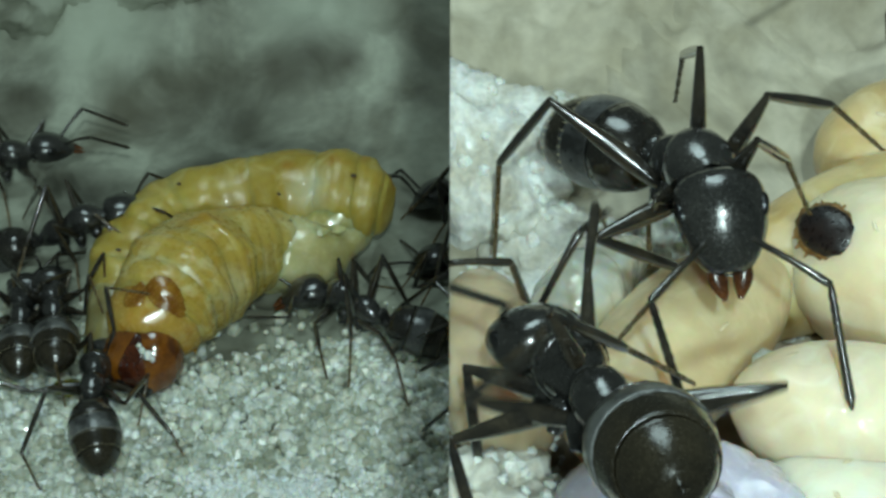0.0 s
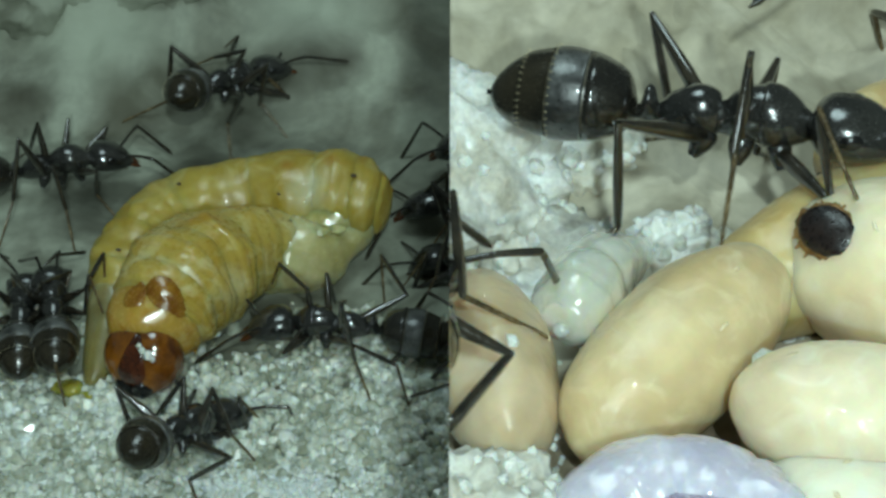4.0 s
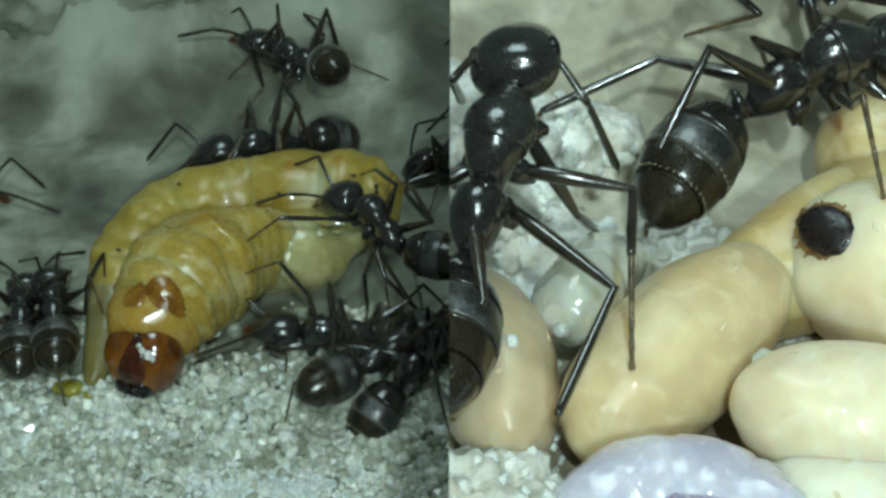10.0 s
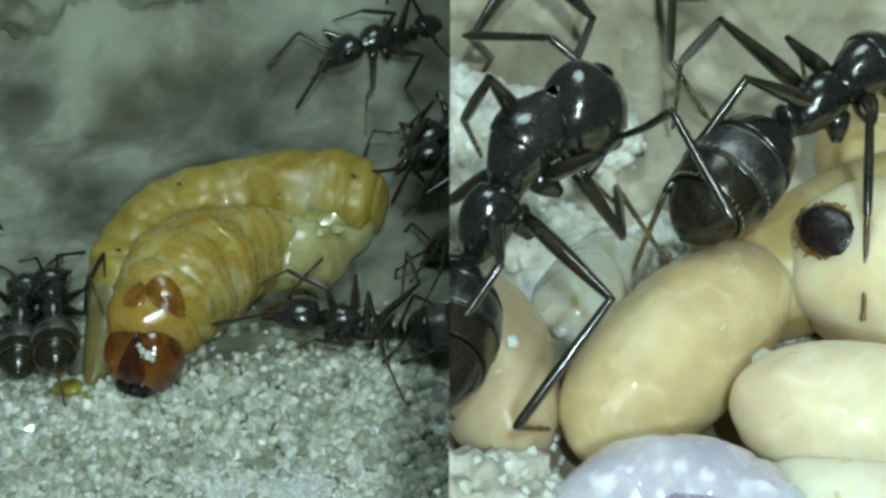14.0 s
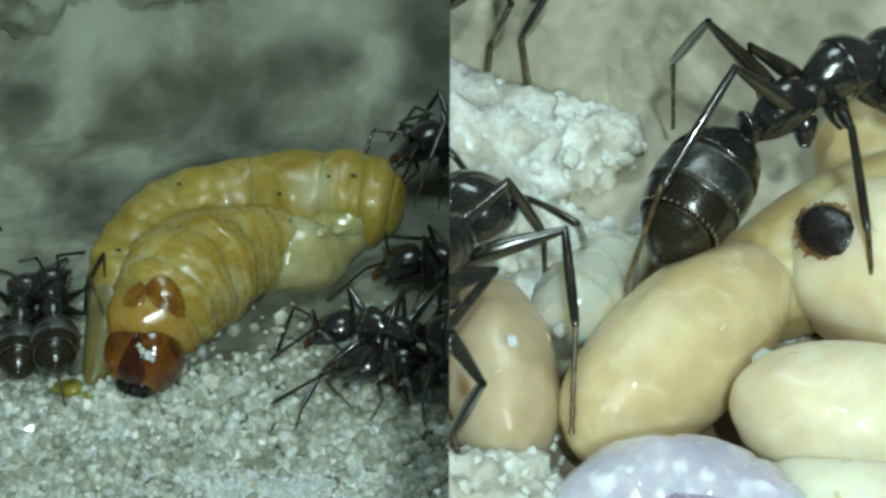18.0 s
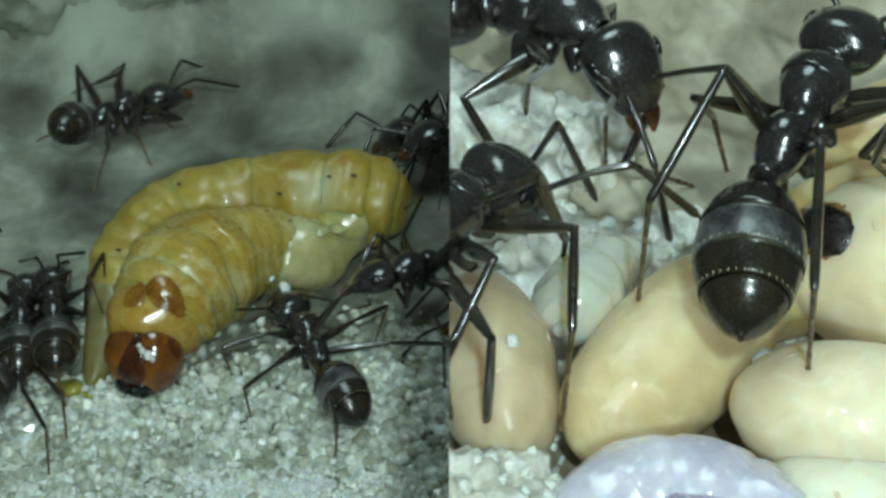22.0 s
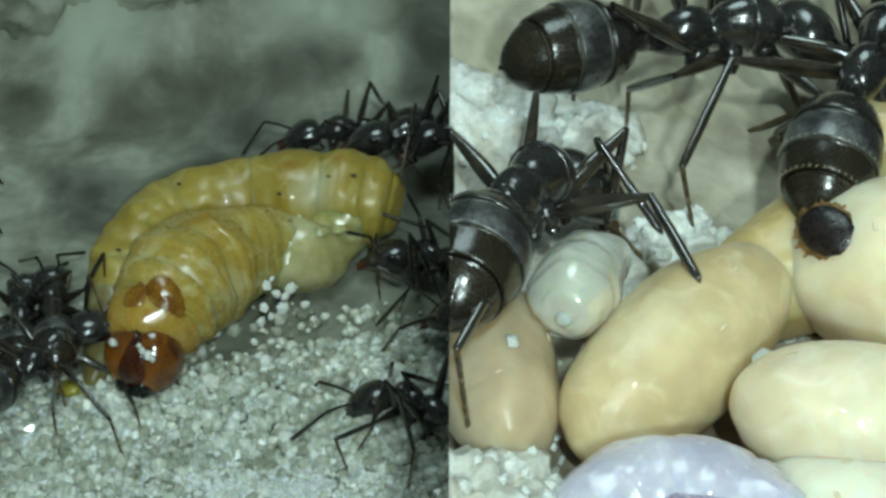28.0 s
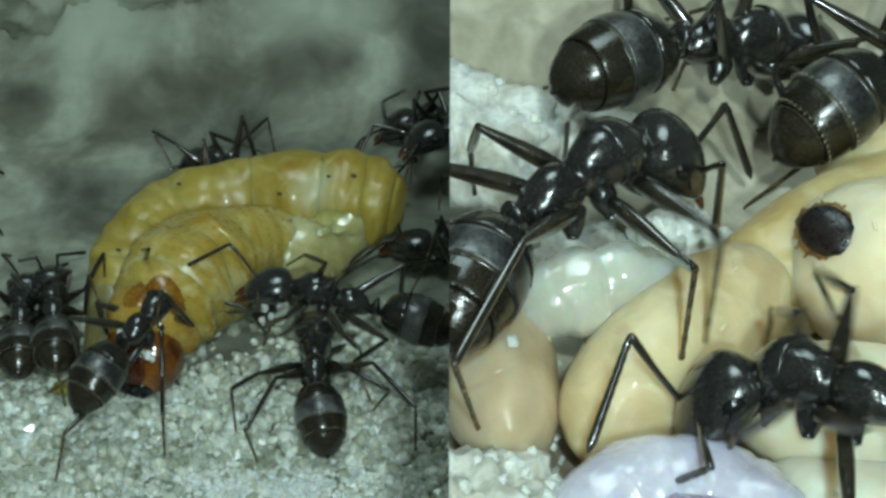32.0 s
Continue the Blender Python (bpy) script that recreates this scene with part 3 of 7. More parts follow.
cocoon(2.26, -14.67, 10.94, 1.58, 0.74, 0.77, 47.6, -7, 1.0, "cream silk ant cocoon lying among others")
spotted = cocoon(4.53, -13.55, 11.12, 1.13, 0.95, 0.92, 149, 17, 2.0, "cream silk ant cocoon with a black end plug", COCOON_PALE)
cocoon(4.21, -12.84, 10.86, 1.85, 0.76, 0.77, 28.6, -9, 3.0, "cream silk ant cocoon behind the others")
cocoon(4.09, -15.79, 11.04, 1.44, 0.78, 0.76, -7.6, 10, 4.0, "pale cream silk ant cocoon in front", COCOON_PALE)
cocoon(0.44, -14.77, 10.83, 1.25, 0.63, 0.7, 98.8, -1, 5.0, "beige silk ant cocoon beside the plaster lump", COCOON_TAN)
cocoon(3.9, -16.75, 10.7, 1.2, 0.7, 0.65, -15, 0, 6.0, "pale silk ant cocoon behind a lilac grub", COCOON_PALE)
cocoon(5.25, -11.2, 11.0, 1.3, 0.8, 0.75, 25, 0, 7.0, "tan silk ant cocoon at the chamber's rear")
verts, faces = blob(0.25, 0.33, 0.09, 14, 24, 0.08, 2.5)
plug_at = Vector((-0.45, -0.45, 0.77)).to_track_quat('Z', 'X').to_matrix()
plug_mid = Vector((3.8, -13.72, 11.74))
part("end_plug", mesh_of("end_plug", [tuple(plug_at @ Vector(p) + plug_mid) for p in verts], faces, PLUG), spotted, "black glossy end plug")
verts, faces = blob(0.28, 0.37, 0.07, 14, 24, 0.25, 3.0, 2.0)
part("plug_rim", mesh_of("plug_rim", [tuple(plug_at @ Vector(p) + plug_mid - plug_at @ Vector((0, 0, 0.05))) for p in verts], faces, RIM), spotted, "brown stained silk rim")
r2 = random.Random(5)
for k in range(30):
    a = 2 * math.pi * (k + 0.8 * r2.random()) / 30
    verts, faces = blob(0.03 + 0.09 * r2.random() ** 2, 0.015 + 0.02 * r2.random(), 0.012, 6, 8)
    turn = Euler((0, 0, a)).to_matrix()
    spot = Vector((0.26 * math.cos(a), 0.34 * math.sin(a), -0.1))
    part("plug_fibre", mesh_of("plug_fibre", [tuple(plug_at @ (turn @ Vector(p) + spot) + plug_mid) for p in verts], faces, RIM), spotted, "brown torn silk fibre")

for k, (x, y, z, size) in enumerate(((3.02, -15.2, 11.35, 0.13), (3.0, -15.26, 11.37, 0.08), (0.6, -15.1, 11.48, 0.08), (1.45, -14.55, 10.6, 0.3), (1.0, -16.2, 10.5, 0.2), (1.12, -16.32, 10.5, 0.14), (2.95, -13.1, 10.8, 0.16))):
    r2 = random.Random(90 + k)
    ob = new("plaster_grain", mesh_of("plaster_grain", [tuple(c) for c in chip(r2, size)], CHIP_FACES, CRYSTAL, smooth=False))
    ob.matrix_basis = at(x, y, z)
    tagged(ob, "white shiny plaster grain between the cocoons", "plaster grain", "plaster grains")


def grub(name, path, material, label, category="larva"):
    verts, faces = tube([(x, y, z, r * (1 - 0.06 * max(0, math.cos(k * math.pi / 4)) ** 4)) for k, (x, y, z, r) in enumerate(smooth_sections(path, 8))], 40)
    lumps = [tuple(Vector(p) + 0.05 * noise.noise_vector(Vector(p) * 2.6) + 0.016 * noise.noise_vector(Vector(p) * 7)) for p in verts]
    return mesh_of(name, lumps, faces, material)


lilac = tagged(new("ant_grub", grub("ant_grub", [(1.2, -17.3, 10.6, 0.12), (1.25, -17.05, 10.7, 0.4), (1.5, -16.65, 10.8, 0.52), (2.05, -16.45, 10.82, 0.56), (2.65, -16.65, 10.8, 0.54), (3.1, -17.05, 10.75, 0.5),
                                                   (3.4, -17.6, 10.65, 0.4), (3.4, -17.9, 10.6, 0.15)], LILAC, "")), "glossy lilac-white ant grub curled before the cocoons", "larva")
verts, faces = blob(0.3, 0.14, 0.12, 12, 16, 0.3, 2.0)
part("gut", mesh_of("gut", [(x + 2.2, y - 16.95, z * 0.5 + 11.2) for x, y, z in verts], faces, GUT), lilac, "dull pink gut showing through")
pale = tagged(new("ant_grub", grub("ant_grub", [(-0.95, 0, 0, 0.1), (-0.85, 0, 0.02, 0.3), (-0.55, 0.03, 0.05, 0.44), (-0.1, 0.08, 0.06, 0.45), (0.35, 0.06, 0.05, 0.36), (0.72, 0, 0.02, 0.25), (1.02, -0.03, 0, 0.15), (1.14, -0.05, 0, 0.05)], CLEAR, "")),
              "glossy whitish translucent ant grub lying between cocoons", "larva")
verts, faces = blob(0.07, 0.09, 0.08, 10, 14)
part("grub_head", mesh_of("grub_head", [(x - 0.97, y, z - 0.02) for x, y, z in verts], faces, CLEAR), pale, "small rounded head")

# ---- ants ----
def shape(name, sections, material, steps=3, ring=16, power=1.0):
    return mesh_of(name, *loft(smooth_sections(sections, steps), ring, power), material)


ANT_MESH = {
    "mesosoma": shape("mesosoma", [(-0.81, 0.1, 0.1, -0.1), (-0.68, 0.19, 0.2, -0.04), (-0.44, 0.24, 0.26, 0.0), (-0.18, 0.16, 0.18, -0.04), (-0.05, 0.2, 0.25, 0.02), (0.20, 0.29, 0.31, 0.06),
                                   (0.44, 0.31, 0.29, 0.04), (0.63, 0.22, 0.2, 0.0), (0.76, 0.12, 0.12, -0.02)], CUTICLE, 4, 18),
    "pronotum": shape("pronotum", [(0.24, 0.27, 0.28, 0.06), (0.25, 0.315, 0.335, 0.065), (0.36, 0.335, 0.325, 0.06), (0.48, 0.315, 0.29, 0.045), (0.62, 0.235, 0.21, 0.01), (0.7, 0.15, 0.14, -0.01)], CUTICLE, 3, 18),
    "propodeum": shape("propodeum", [(-0.18, 0.15, 0.17, -0.02), (-0.2, 0.205, 0.235, -0.01), (-0.34, 0.245, 0.28, 0.01), (-0.5, 0.245, 0.27, 0.0), (-0.66, 0.2, 0.21, -0.04), (-0.74, 0.13, 0.13, -0.08)], CUTICLE, 3, 18),
    "petiole": shape("petiole", [(0.12, 0.06, 0.06, -0.1), (0.04, 0.14, 0.2, 0.02), (-0.04, 0.15, 0.21, 0.03), (-0.1, 0.09, 0.09, -0.08), (-0.16, 0.07, 0.07, -0.1)], CUTICLE, 3, 12),
    "gaster": shape("gaster", [(0.03, 0.07, 0.07, -0.06), (-0.08, 0.3, 0.3, 0.0), (-0.35, 0.43, 0.41, 0.02), (-0.7, 0.48, 0.47, 0.02), (-1.04, 0.4, 0.38, 0.0), (-1.22, 0.27, 0.26, -0.03), (-1.38, 0.08, 0.08, -0.06)], MEMBRANE, 3, 20),
    "head": shape("head", [(-0.02, 0.1, 0.09, 0.0), (0.03, 0.27, 0.2, 0.02), (0.14, 0.385, 0.29, 0.03), (0.34, 0.42, 0.31, 0.03), (0.56, 0.39, 0.28, 0.01), (0.76, 0.31, 0.2, -0.03), (0.89, 0.21, 0.11, -0.07), (0.94, 0.12, 0.05, -0.08)], CUTICLE, 4, 24),
    "eye": mesh_of("eye", *blob(0.13, 0.06, 0.1, 10, 14), EYE),
    "jaw": mesh_of("jaw", *loft(smooth_sections([(0, 0.05, 0.05, 0), (0.1, 0.09, 0.05, -0.02), (0.22, 0.07, 0.04, -0.05), (0.32, 0.02, 0.015, -0.08)], 3), 10), JAW),
    "scape": shape("scape", [(0, 0.03, 0.03, 0), (0.1, 0.032, 0.032, 0.01), (0.45, 0.034, 0.034, 0.03), (0.8, 0.042, 0.042, 0.0), (0.85, 0.02, 0.02, 0)], LIMB, 3, 8),
    "coxa": shape("coxa", [(-0.02, 0.05, 0.05, 0), (0.06, 0.13, 0.13, 0), (0.2, 0.12, 0.12, 0), (0.34, 0.05, 0.05, 0)], CUTICLE, 2, 10),
}
knots = [(0, 0.025, 0.025, 0)]
for k in range(9):
    knots += [(0.04 + 0.11 * k, 0.03 + 0.002 * k, 0.03 + 0.002 * k, 0), (0.11 + 0.11 * k, 0.04 + 0.001 * k, 0.04 + 0.001 * k, 0)]
knots.append((1.1, 0.012, 0.012, 0))
ANT_MESH["funiculus"] = shape("funiculus", knots, LIMB, 1, 8)
bands = ((0.028, -0.5), (-0.48, -0.88), (-0.86, -1.19), (-1.17, -1.58))
for b, (lo, hi) in enumerate(bands):
    ref = smooth_sections([(0.03, 0.07, 0.07, -0.06), (-0.08, 0.3, 0.3, 0.0), (-0.35, 0.44, 0.42, 0.02), (-0.7, 0.49, 0.47, 0.02), (-1.04, 0.43, 0.41, 0.0), (-1.24, 0.34, 0.33, -0.03), (-1.38, 0.23, 0.22, -0.06), (-1.46, 0.12, 0.12, -0.08), (-1.5, 0.012, 0.012, -0.09)], 8)
    rows = []
    for k in range(13):
        x = lo + (hi + 0.045 - lo) * (k / 12) ** (2 if b == 0 else 1)
        i = max(q for q in range(len(ref) - 1) if ref[q][0] >= min(x, ref[0][0]))
        u = min(max((ref[i][0] - x) / max(ref[i][0] - ref[i + 1][0], 1e-9), 0), 1)
        w, h, z = (a + (b - a) * u for a, b in zip(ref[i][1:], ref[i + 1][1:]))
        lift = 0.006 + 0.01 * k / 12
        rows.append((x, w + lift, h + lift, z))
    if b < 3:
        rows.append((rows[-1][0] + 0.01, rows[-1][1] - 0.03, rows[-1][2] - 0.03, rows[-1][3]))
    ANT_MESH["tergite_%d" % b] = mesh_of("tergite", *loft(rows, 22), (TERGITE, BLOOM, AMBER, AMBER)[b])
    if b in (1, 2):
        # a row of short pale hairs along the plate's hind edge
        verts, faces = [], []
        x, w, h, z = rows[-3]
        for k in range(25):
            a = math.pi * (k / 24 * 1.3 - 0.15)
            n = len(verts)
            root = Vector((x, (w + 0.004) * math.cos(a), z + (h + 0.004) * math.sin(a)))
            tip = root + Vector((-0.055, 0.022 * math.cos(a), 0.022 * math.sin(a)))
            wide = Vector((0, -math.sin(a), math.cos(a))) * 0.006
            rise = Vector((0, math.cos(a), math.sin(a))) * 0.008
            verts += [tuple(root - wide), tuple(root + wide), tuple(root + rise), tuple(tip)]
            faces += [(n, n + 1, n + 3), (n + 1, n + 2, n + 3), (n + 2, n, n + 3)]
        ANT_MESH["fringe_%d" % b] = mesh_of("hair_fringe", verts, faces, HAIR)
LEGS = {}  # side and pair: hip, lengths of femur, tibia and tarsus, resting foot
for pair, (hip, lengths, foot) in enumerate((((0.42, 0.16, -0.22), (1.0, 0.92, 0.95), (1.3, 0.95)), ((0.08, 0.17, -0.22), (1.05, 1.0, 1.0), (0.15, 1.55)), ((-0.26, 0.16, -0.2), (1.36, 1.32, 1.2), (-1.45, 1.45)))):
    ANT_MESH["femur_%d" % pair] = shape("femur", [(0, 0.045, 0.045, 0), (0.08, 0.065, 0.07, 0), (lengths[0] * 0.4, 0.078, 0.098, 0.01), (lengths[0] * 0.85, 0.05, 0.055, 0), (lengths[0] + 0.03, 0.03, 0.03, 0)], LIMB, 3, 10)
    ANT_MESH["tibia_%d" % pair] = shape("tibia", [(-0.02, 0.035, 0.035, 0), (0.1, 0.042, 0.045, 0), (lengths[1] * 0.55, 0.05, 0.058, 0), (lengths[1] * 0.95, 0.044, 0.046, 0), (lengths[1] + 0.02, 0.025, 0.025, 0)], LIMB, 3, 8)
    n = lengths[2]
    ANT_MESH["tarsus_%d" % pair] = shape("tarsus", [(-0.02, 0.02, 0.02, 0), (0.05, 0.03, 0.03, 0), (n * 0.5, 0.024, 0.024, 0), (n * 0.55, 0.028, 0.028, 0), (n * 0.72, 0.02, 0.02, 0), (n * 0.76, 0.027, 0.027, 0),
                                                     (n * 0.9, 0.02, 0.02, 0), (n * 0.97, 0.032, 0.02, 0), (n, 0.02, 0.012, -0.01)], TARSUS, 2, 8)
    for side in (1, -1):
        LEGS[side, pair] = (Vector((hip[0], side * hip[1], hip[2])), lengths, (foot[0], side * foot[1]))

# bodies on the ledge are cut off at x = 0: an added, unseen block takes away what would reach past it
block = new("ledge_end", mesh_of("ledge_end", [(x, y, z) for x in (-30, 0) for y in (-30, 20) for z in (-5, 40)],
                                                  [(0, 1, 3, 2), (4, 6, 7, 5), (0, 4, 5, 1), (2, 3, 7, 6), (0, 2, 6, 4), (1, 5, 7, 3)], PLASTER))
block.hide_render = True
tagged(block, "unseen cutter block that trims ants at the chambers' seam", "boundary", kind="structure")


def ant(label, ends=False, size=1.0):
    """An ant in parts, facing +x, with its origin in the middle of the mesosoma."""
    body = tagged(new("ant"), label, "ant", "ants")
    body.scale = (size, size, size)
    made = {"body": body}

    def add(key, name, parent, m=None, note=""):
        ob = part(name, ANT_MESH[key], parent, note, m)
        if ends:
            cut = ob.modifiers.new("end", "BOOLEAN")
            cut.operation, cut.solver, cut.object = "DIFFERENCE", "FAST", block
        return ob

    made["mesosoma"] = add("mesosoma", "mesosoma", body)
    add("pronotum", "pronotum", made["mesosoma"])
    add("propodeum", "propodeum", made["mesosoma"])
    add("petiole", "petiole", body, at(-0.9, 0, -0.02))
    made["gaster"] = add("gaster", "gaster", body, at(-1.06, 0, -0.02))
    for b in range(4):
        plate = add("tergite_%d" % b, "tergite", made["gaster"], None, ("glossy dark brown abdomen plate", "downy grey-sheened abdomen plate", "", "")[b])
        if b in (1, 2) and not ends:
            add("fringe_%d" % b, "hair_fringe", plate, None, "row of short golden hairs")
    made["head"] = add("head", "head", body, at(0.74, 0, 0.0))
    for s in (1, -1):
        add("eye", "eye", made["head"], at(0.4, s * 0.365, 0.1, 0, 0, s * -10))
        add("jaw", "jaw", made["head"], at(0.84, s * 0.14, -0.08, 0, 10, s * -14), "reddish brown jaw")
        made["scape", s] = add("scape", "scape", made["head"], at(0.68, s * 0.17, 0.12))
        made["funiculus", s] = add("funiculus", "funiculus", made["head"])
    for (side, pair), (hip, lengths, foot) in LEGS.items():
        out = (-35 + 35 * pair) * -1
        add("coxa", "coxa", body, at(hip.x, side * 0.1, -0.12, 0, 52, side * (90 - (25 - 35 * pair))))
        for bone in ("femur", "tibia", "tarsus"):
            made[bone, side, pair] = add("%s_%d" % (bone, pair), bone, body, None, "thin yellowish brown foot" if bone == "tarsus" and pair == 0 and side == 1 else "")
    return made


def bone(a, b, up):
    """The pose of a limb piece that runs from a towards b (in millimetres)."""
    x = (b - a).normalized()
    y = up.cross(x)
    y = y.normalized() if y.length > 1e-4 else Vector((0, 1, 0))
    z = x.cross(y)
    m = Matrix((x, y, z)).transposed().to_4x4()
    m.translation = a * MM
    return m


def stand(hip, lengths, foot, knee_way=None):
    """Femur, tibia and tarsus from a hip to a foot, all in the ant's space: the knee points up and outwards, or towards knee_way."""
    f, t, s = lengths
    if knee_way is not None:
        # the thigh points at the knee's place; shin and foot bend a little on their way down
        knee = hip + f * (knee_way - hip).normalized()
        way = foot - knee
        reach = min(max(way.length, abs(s - t) + 0.3), (s + t) * 0.99)
        way.normalize()
        along = (t * t - s * s + reach * reach) / (2 * reach)
        inner = Vector((0, 0, 1)) + (foot - hip) * 0.15
        inner = (inner - way * inner.dot(way)).normalized()
        ankle = knee + way * along + inner * math.sqrt(max(t * t - along * along, 1e-6))
        return bone(hip, knee, Vector((0, 0, 1))), bone(knee, ankle, -inner), bone(ankle, knee + way * reach, -inner)
    flat = Vector((hip.x - foot.x, hip.y - foot.y, 0))
    flat = flat.normalized() if flat.length > 1e-6 else Vector((1, 0, 0))
    ankle = foot + s * (0.8 * flat + Vector((0, 0, 0.6)))
    way = ankle - hip
    reach = min(max(way.length, abs(f - t) + 0.05), (f + t) * 0.985)
    way = way.normalized() * reach
    ankle = hip + way
    along = (f * f - t * t + reach * reach) / (2 * reach)
    rise = math.sqrt(max(f * f - along * along, 1e-6))
    side = way.normalized()
    up = Vector((0, 0, 1)) - flat * 0.8
    up = (up - side * up.dot(side)).normalized()
    knee = hip + side * along + up * rise
    return bone(hip, knee, up), bone(knee, ankle, up), bone(ankle, foot, Vector((0, 0, 1)))


def feel(socket, tip, side, elbow_way=None):
    """Scape and funiculus of an antenna from its socket towards a tip, in the head's space: the elbow points up and out, or towards elbow_way."""
    f, t = 0.84, 1.1
    if elbow_way is not None:
        elbow = socket + f * (elbow_way - socket).normalized()
        return bone(socket, elbow, Vector((0, 0, 1))), bone(elbow, tip, Vector((0, 0, 1)))
    way = tip - socket
    reach = min(max(way.length, 0.6), (f + t) * 0.99)
    way.normalize()
    along = (f * f - t * t + reach * reach) / (2 * reach)
    up = Vector((0, side * 0.8, 1.0))
    up = (up - way * up.dot(way)).normalized()
    elbow = socket + way * along + up * math.sqrt(max(f * f - along * along, 1e-6))
    return bone(socket, elbow, up), bone(elbow, socket + way * reach, up)


def steps_of(made, rows, floor, seed):
    """From rows of (seconds, body pose, head turn, gaster turn, feet) the rows of every part that moves on the ant. Feet stay
    where they stand until the body has left them behind, then step."""
    rng = random.Random(seed)
    out = {key: [] for key in made if key not in ("mesosoma",)}
    stood = {}
    for t, m, (head_pitch, head_yaw), (gaster_pitch, gaster_yaw), feet in rows:
        out["body"].append((t, m))
        m = m @ Matrix.Scale(made["body"].scale.x, 4)
        out["head"].append((t, at(0.74, 0, 0, 0, head_pitch, head_yaw)))
        out["gaster"].append((t, at(-1.06, 0, -0.02, 0, gaster_pitch, gaster_yaw)))
        for s in (1, -1):
            lift, spread = rng.uniform(-22, 5), rng.uniform(35, 60)
            if ("antenna", s) in feet:
                inward = (m @ out["head"][-1][1]).inverted()
                places = feet["antenna", s]
                tip = inward @ (Vector(places[:3]) * MM) / MM
                a, b = feel(Vector((0.68, s * 0.17, 0.12)), tip, s, inward @ (Vector(places[3:]) * MM) / MM if len(places) > 3 else None)
                out["scape", s].append((t, a))
                out["funiculus", s].append((t, b))
                continue
            a = at(0.68, s * 0.17, 0.12, 0, lift - 8, s * spread)
            tip = a @ Vector((0.84 * MM, 0, 0))
            out["scape", s].append((t, a))
            out["funiculus", s].append((t, Matrix.Translation(tip) @ at(0, 0, 0, 0, lift + rng.uniform(38, 55), s * (spread - rng.uniform(45, 65)))))
        for leg, (hip, lengths, rest) in LEGS.items():
            wish = m @ Vector((rest[0] * MM, rest[1] * MM, -0.3 * MM)) / MM
            reach = 0.35 + 0.3 * rng.random()
            if leg not in stood or (Vector(stood[leg][:2]) - wish.xy).length > reach:
                stood[leg] = (wish.x + rng.uniform(-0.12, 0.12), wish.y + rng.uniform(-0.12, 0.12))
            place = Vector((*stood[leg], 0))
            place.z = floor(place.x, place.y)
            if leg in feet:
                place = Vector(feet[leg][:3])
                stood[leg] = (place.x, place.y)
            local = m.inverted() @ (place * MM) / MM
            knee_way = m.inverted() @ (Vector(feet[leg][3:]) * MM) / MM if len(feet.get(leg, ())) > 3 else None
            for name, piece in zip(("femur", "tibia", "tarsus"), stand(hip, lengths, local, knee_way)):
                out[name, *leg].append((t, piece))
    return out


def cocoon_floor(x, y):
    """The height that a foot finds on the ledge: the floor, or a cocoon's back."""
    z = high_floor(x, y)
    for cx, cy, cz, a, b, c, yaw in ((2.26, -14.67, 10.94, 1.58, 0.74, 0.77, 47.6), (4.53, -13.55, 11.12, 1.13, 0.95, 0.92, 149), (4.21, -12.84, 10.86, 1.85, 0.76, 0.77, 28.6),
                                     (4.09, -15.79, 11.04, 1.44, 0.78, 0.76, -7.6), (0.44, -14.77, 10.83, 1.25, 0.63, 0.7, 98.8)):
        d = Euler((0, 0, radians(-yaw))).to_matrix() @ Vector((x - cx, y - cy, 0))
        q = 1 - (d.x / a) ** 2 - (d.y / b) ** 2
        if q > 0:
            z = max(z, cz + c * math.sqrt(q))
    return z


def larva_floor(x, y):
    """The height that a foot finds in the low chamber: the floor, or the larva's back."""
    z = low_floor(x, y)
    for cx, cy, cz, r in hind + fore:
        q = r * r - (x - cx) ** 2 - (y - cy) ** 2
        if q > 0:
            z = max(z, cz + math.sqrt(q))
    return z


# ---- what moves ----
left_edge_ant = ant("black ant pressed against the larva's flank", size=0.86)
flank_ant = ant("black ant crouching beside another at the larva's flank", size=0.84)
rear_ant = ant("dark ant walking behind the curled larva", size=0.88)
second_rear_ant = ant("dark ant climbing the far side of the larva", size=0.88)
wall_ant = ant("dim ant walking along the chamber's rear wall", size=0.88)
far_ant = ant("dim dark ant at the rear of the chamber", size=0.88)
sand_ant = ant("black ant feeding at the larva on the sand", size=0.88)
larva_ant = ant("black ant reaching over the larva's belly", size=0.88)
upper_ant = ant("black ant at the larva's hind bend", size=0.88)
second_sand_ant = ant("black ant coming in over the sand", size=0.88)
front_ant = ant("black ant working at the larva's head on the sand", size=0.88)
running_ant = ant("black ant running across the sand", size=0.88)
grain_ant = ant("black ant that carries sand grains to the larva's head", size=0.88)
crest_ant = ant("dark ant on the far side of the larva's back", size=0.8)
brood_ant = ant("glossy black ant tending the cocoons", size=1.06)
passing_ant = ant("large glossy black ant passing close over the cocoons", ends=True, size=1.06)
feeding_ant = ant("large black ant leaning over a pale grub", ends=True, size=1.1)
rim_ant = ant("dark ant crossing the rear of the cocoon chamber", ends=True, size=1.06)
front_brood_ant = ant("large black ant arriving over the grub and cocoons", size=1.06)
carried = []
for k in range(20):
    r2 = random.Random(200 + k)
    ob = new("sand_grain", mesh_of("sand_grain", [tuple(c) for c in chip(r2, r2.uniform(0.07, 0.14))], CHIP_FACES, CRYSTAL, smooth=False))
    carried.append(tagged(ob, "white grain that an ant has carried to the larva", "sand grain", "carried grains"))


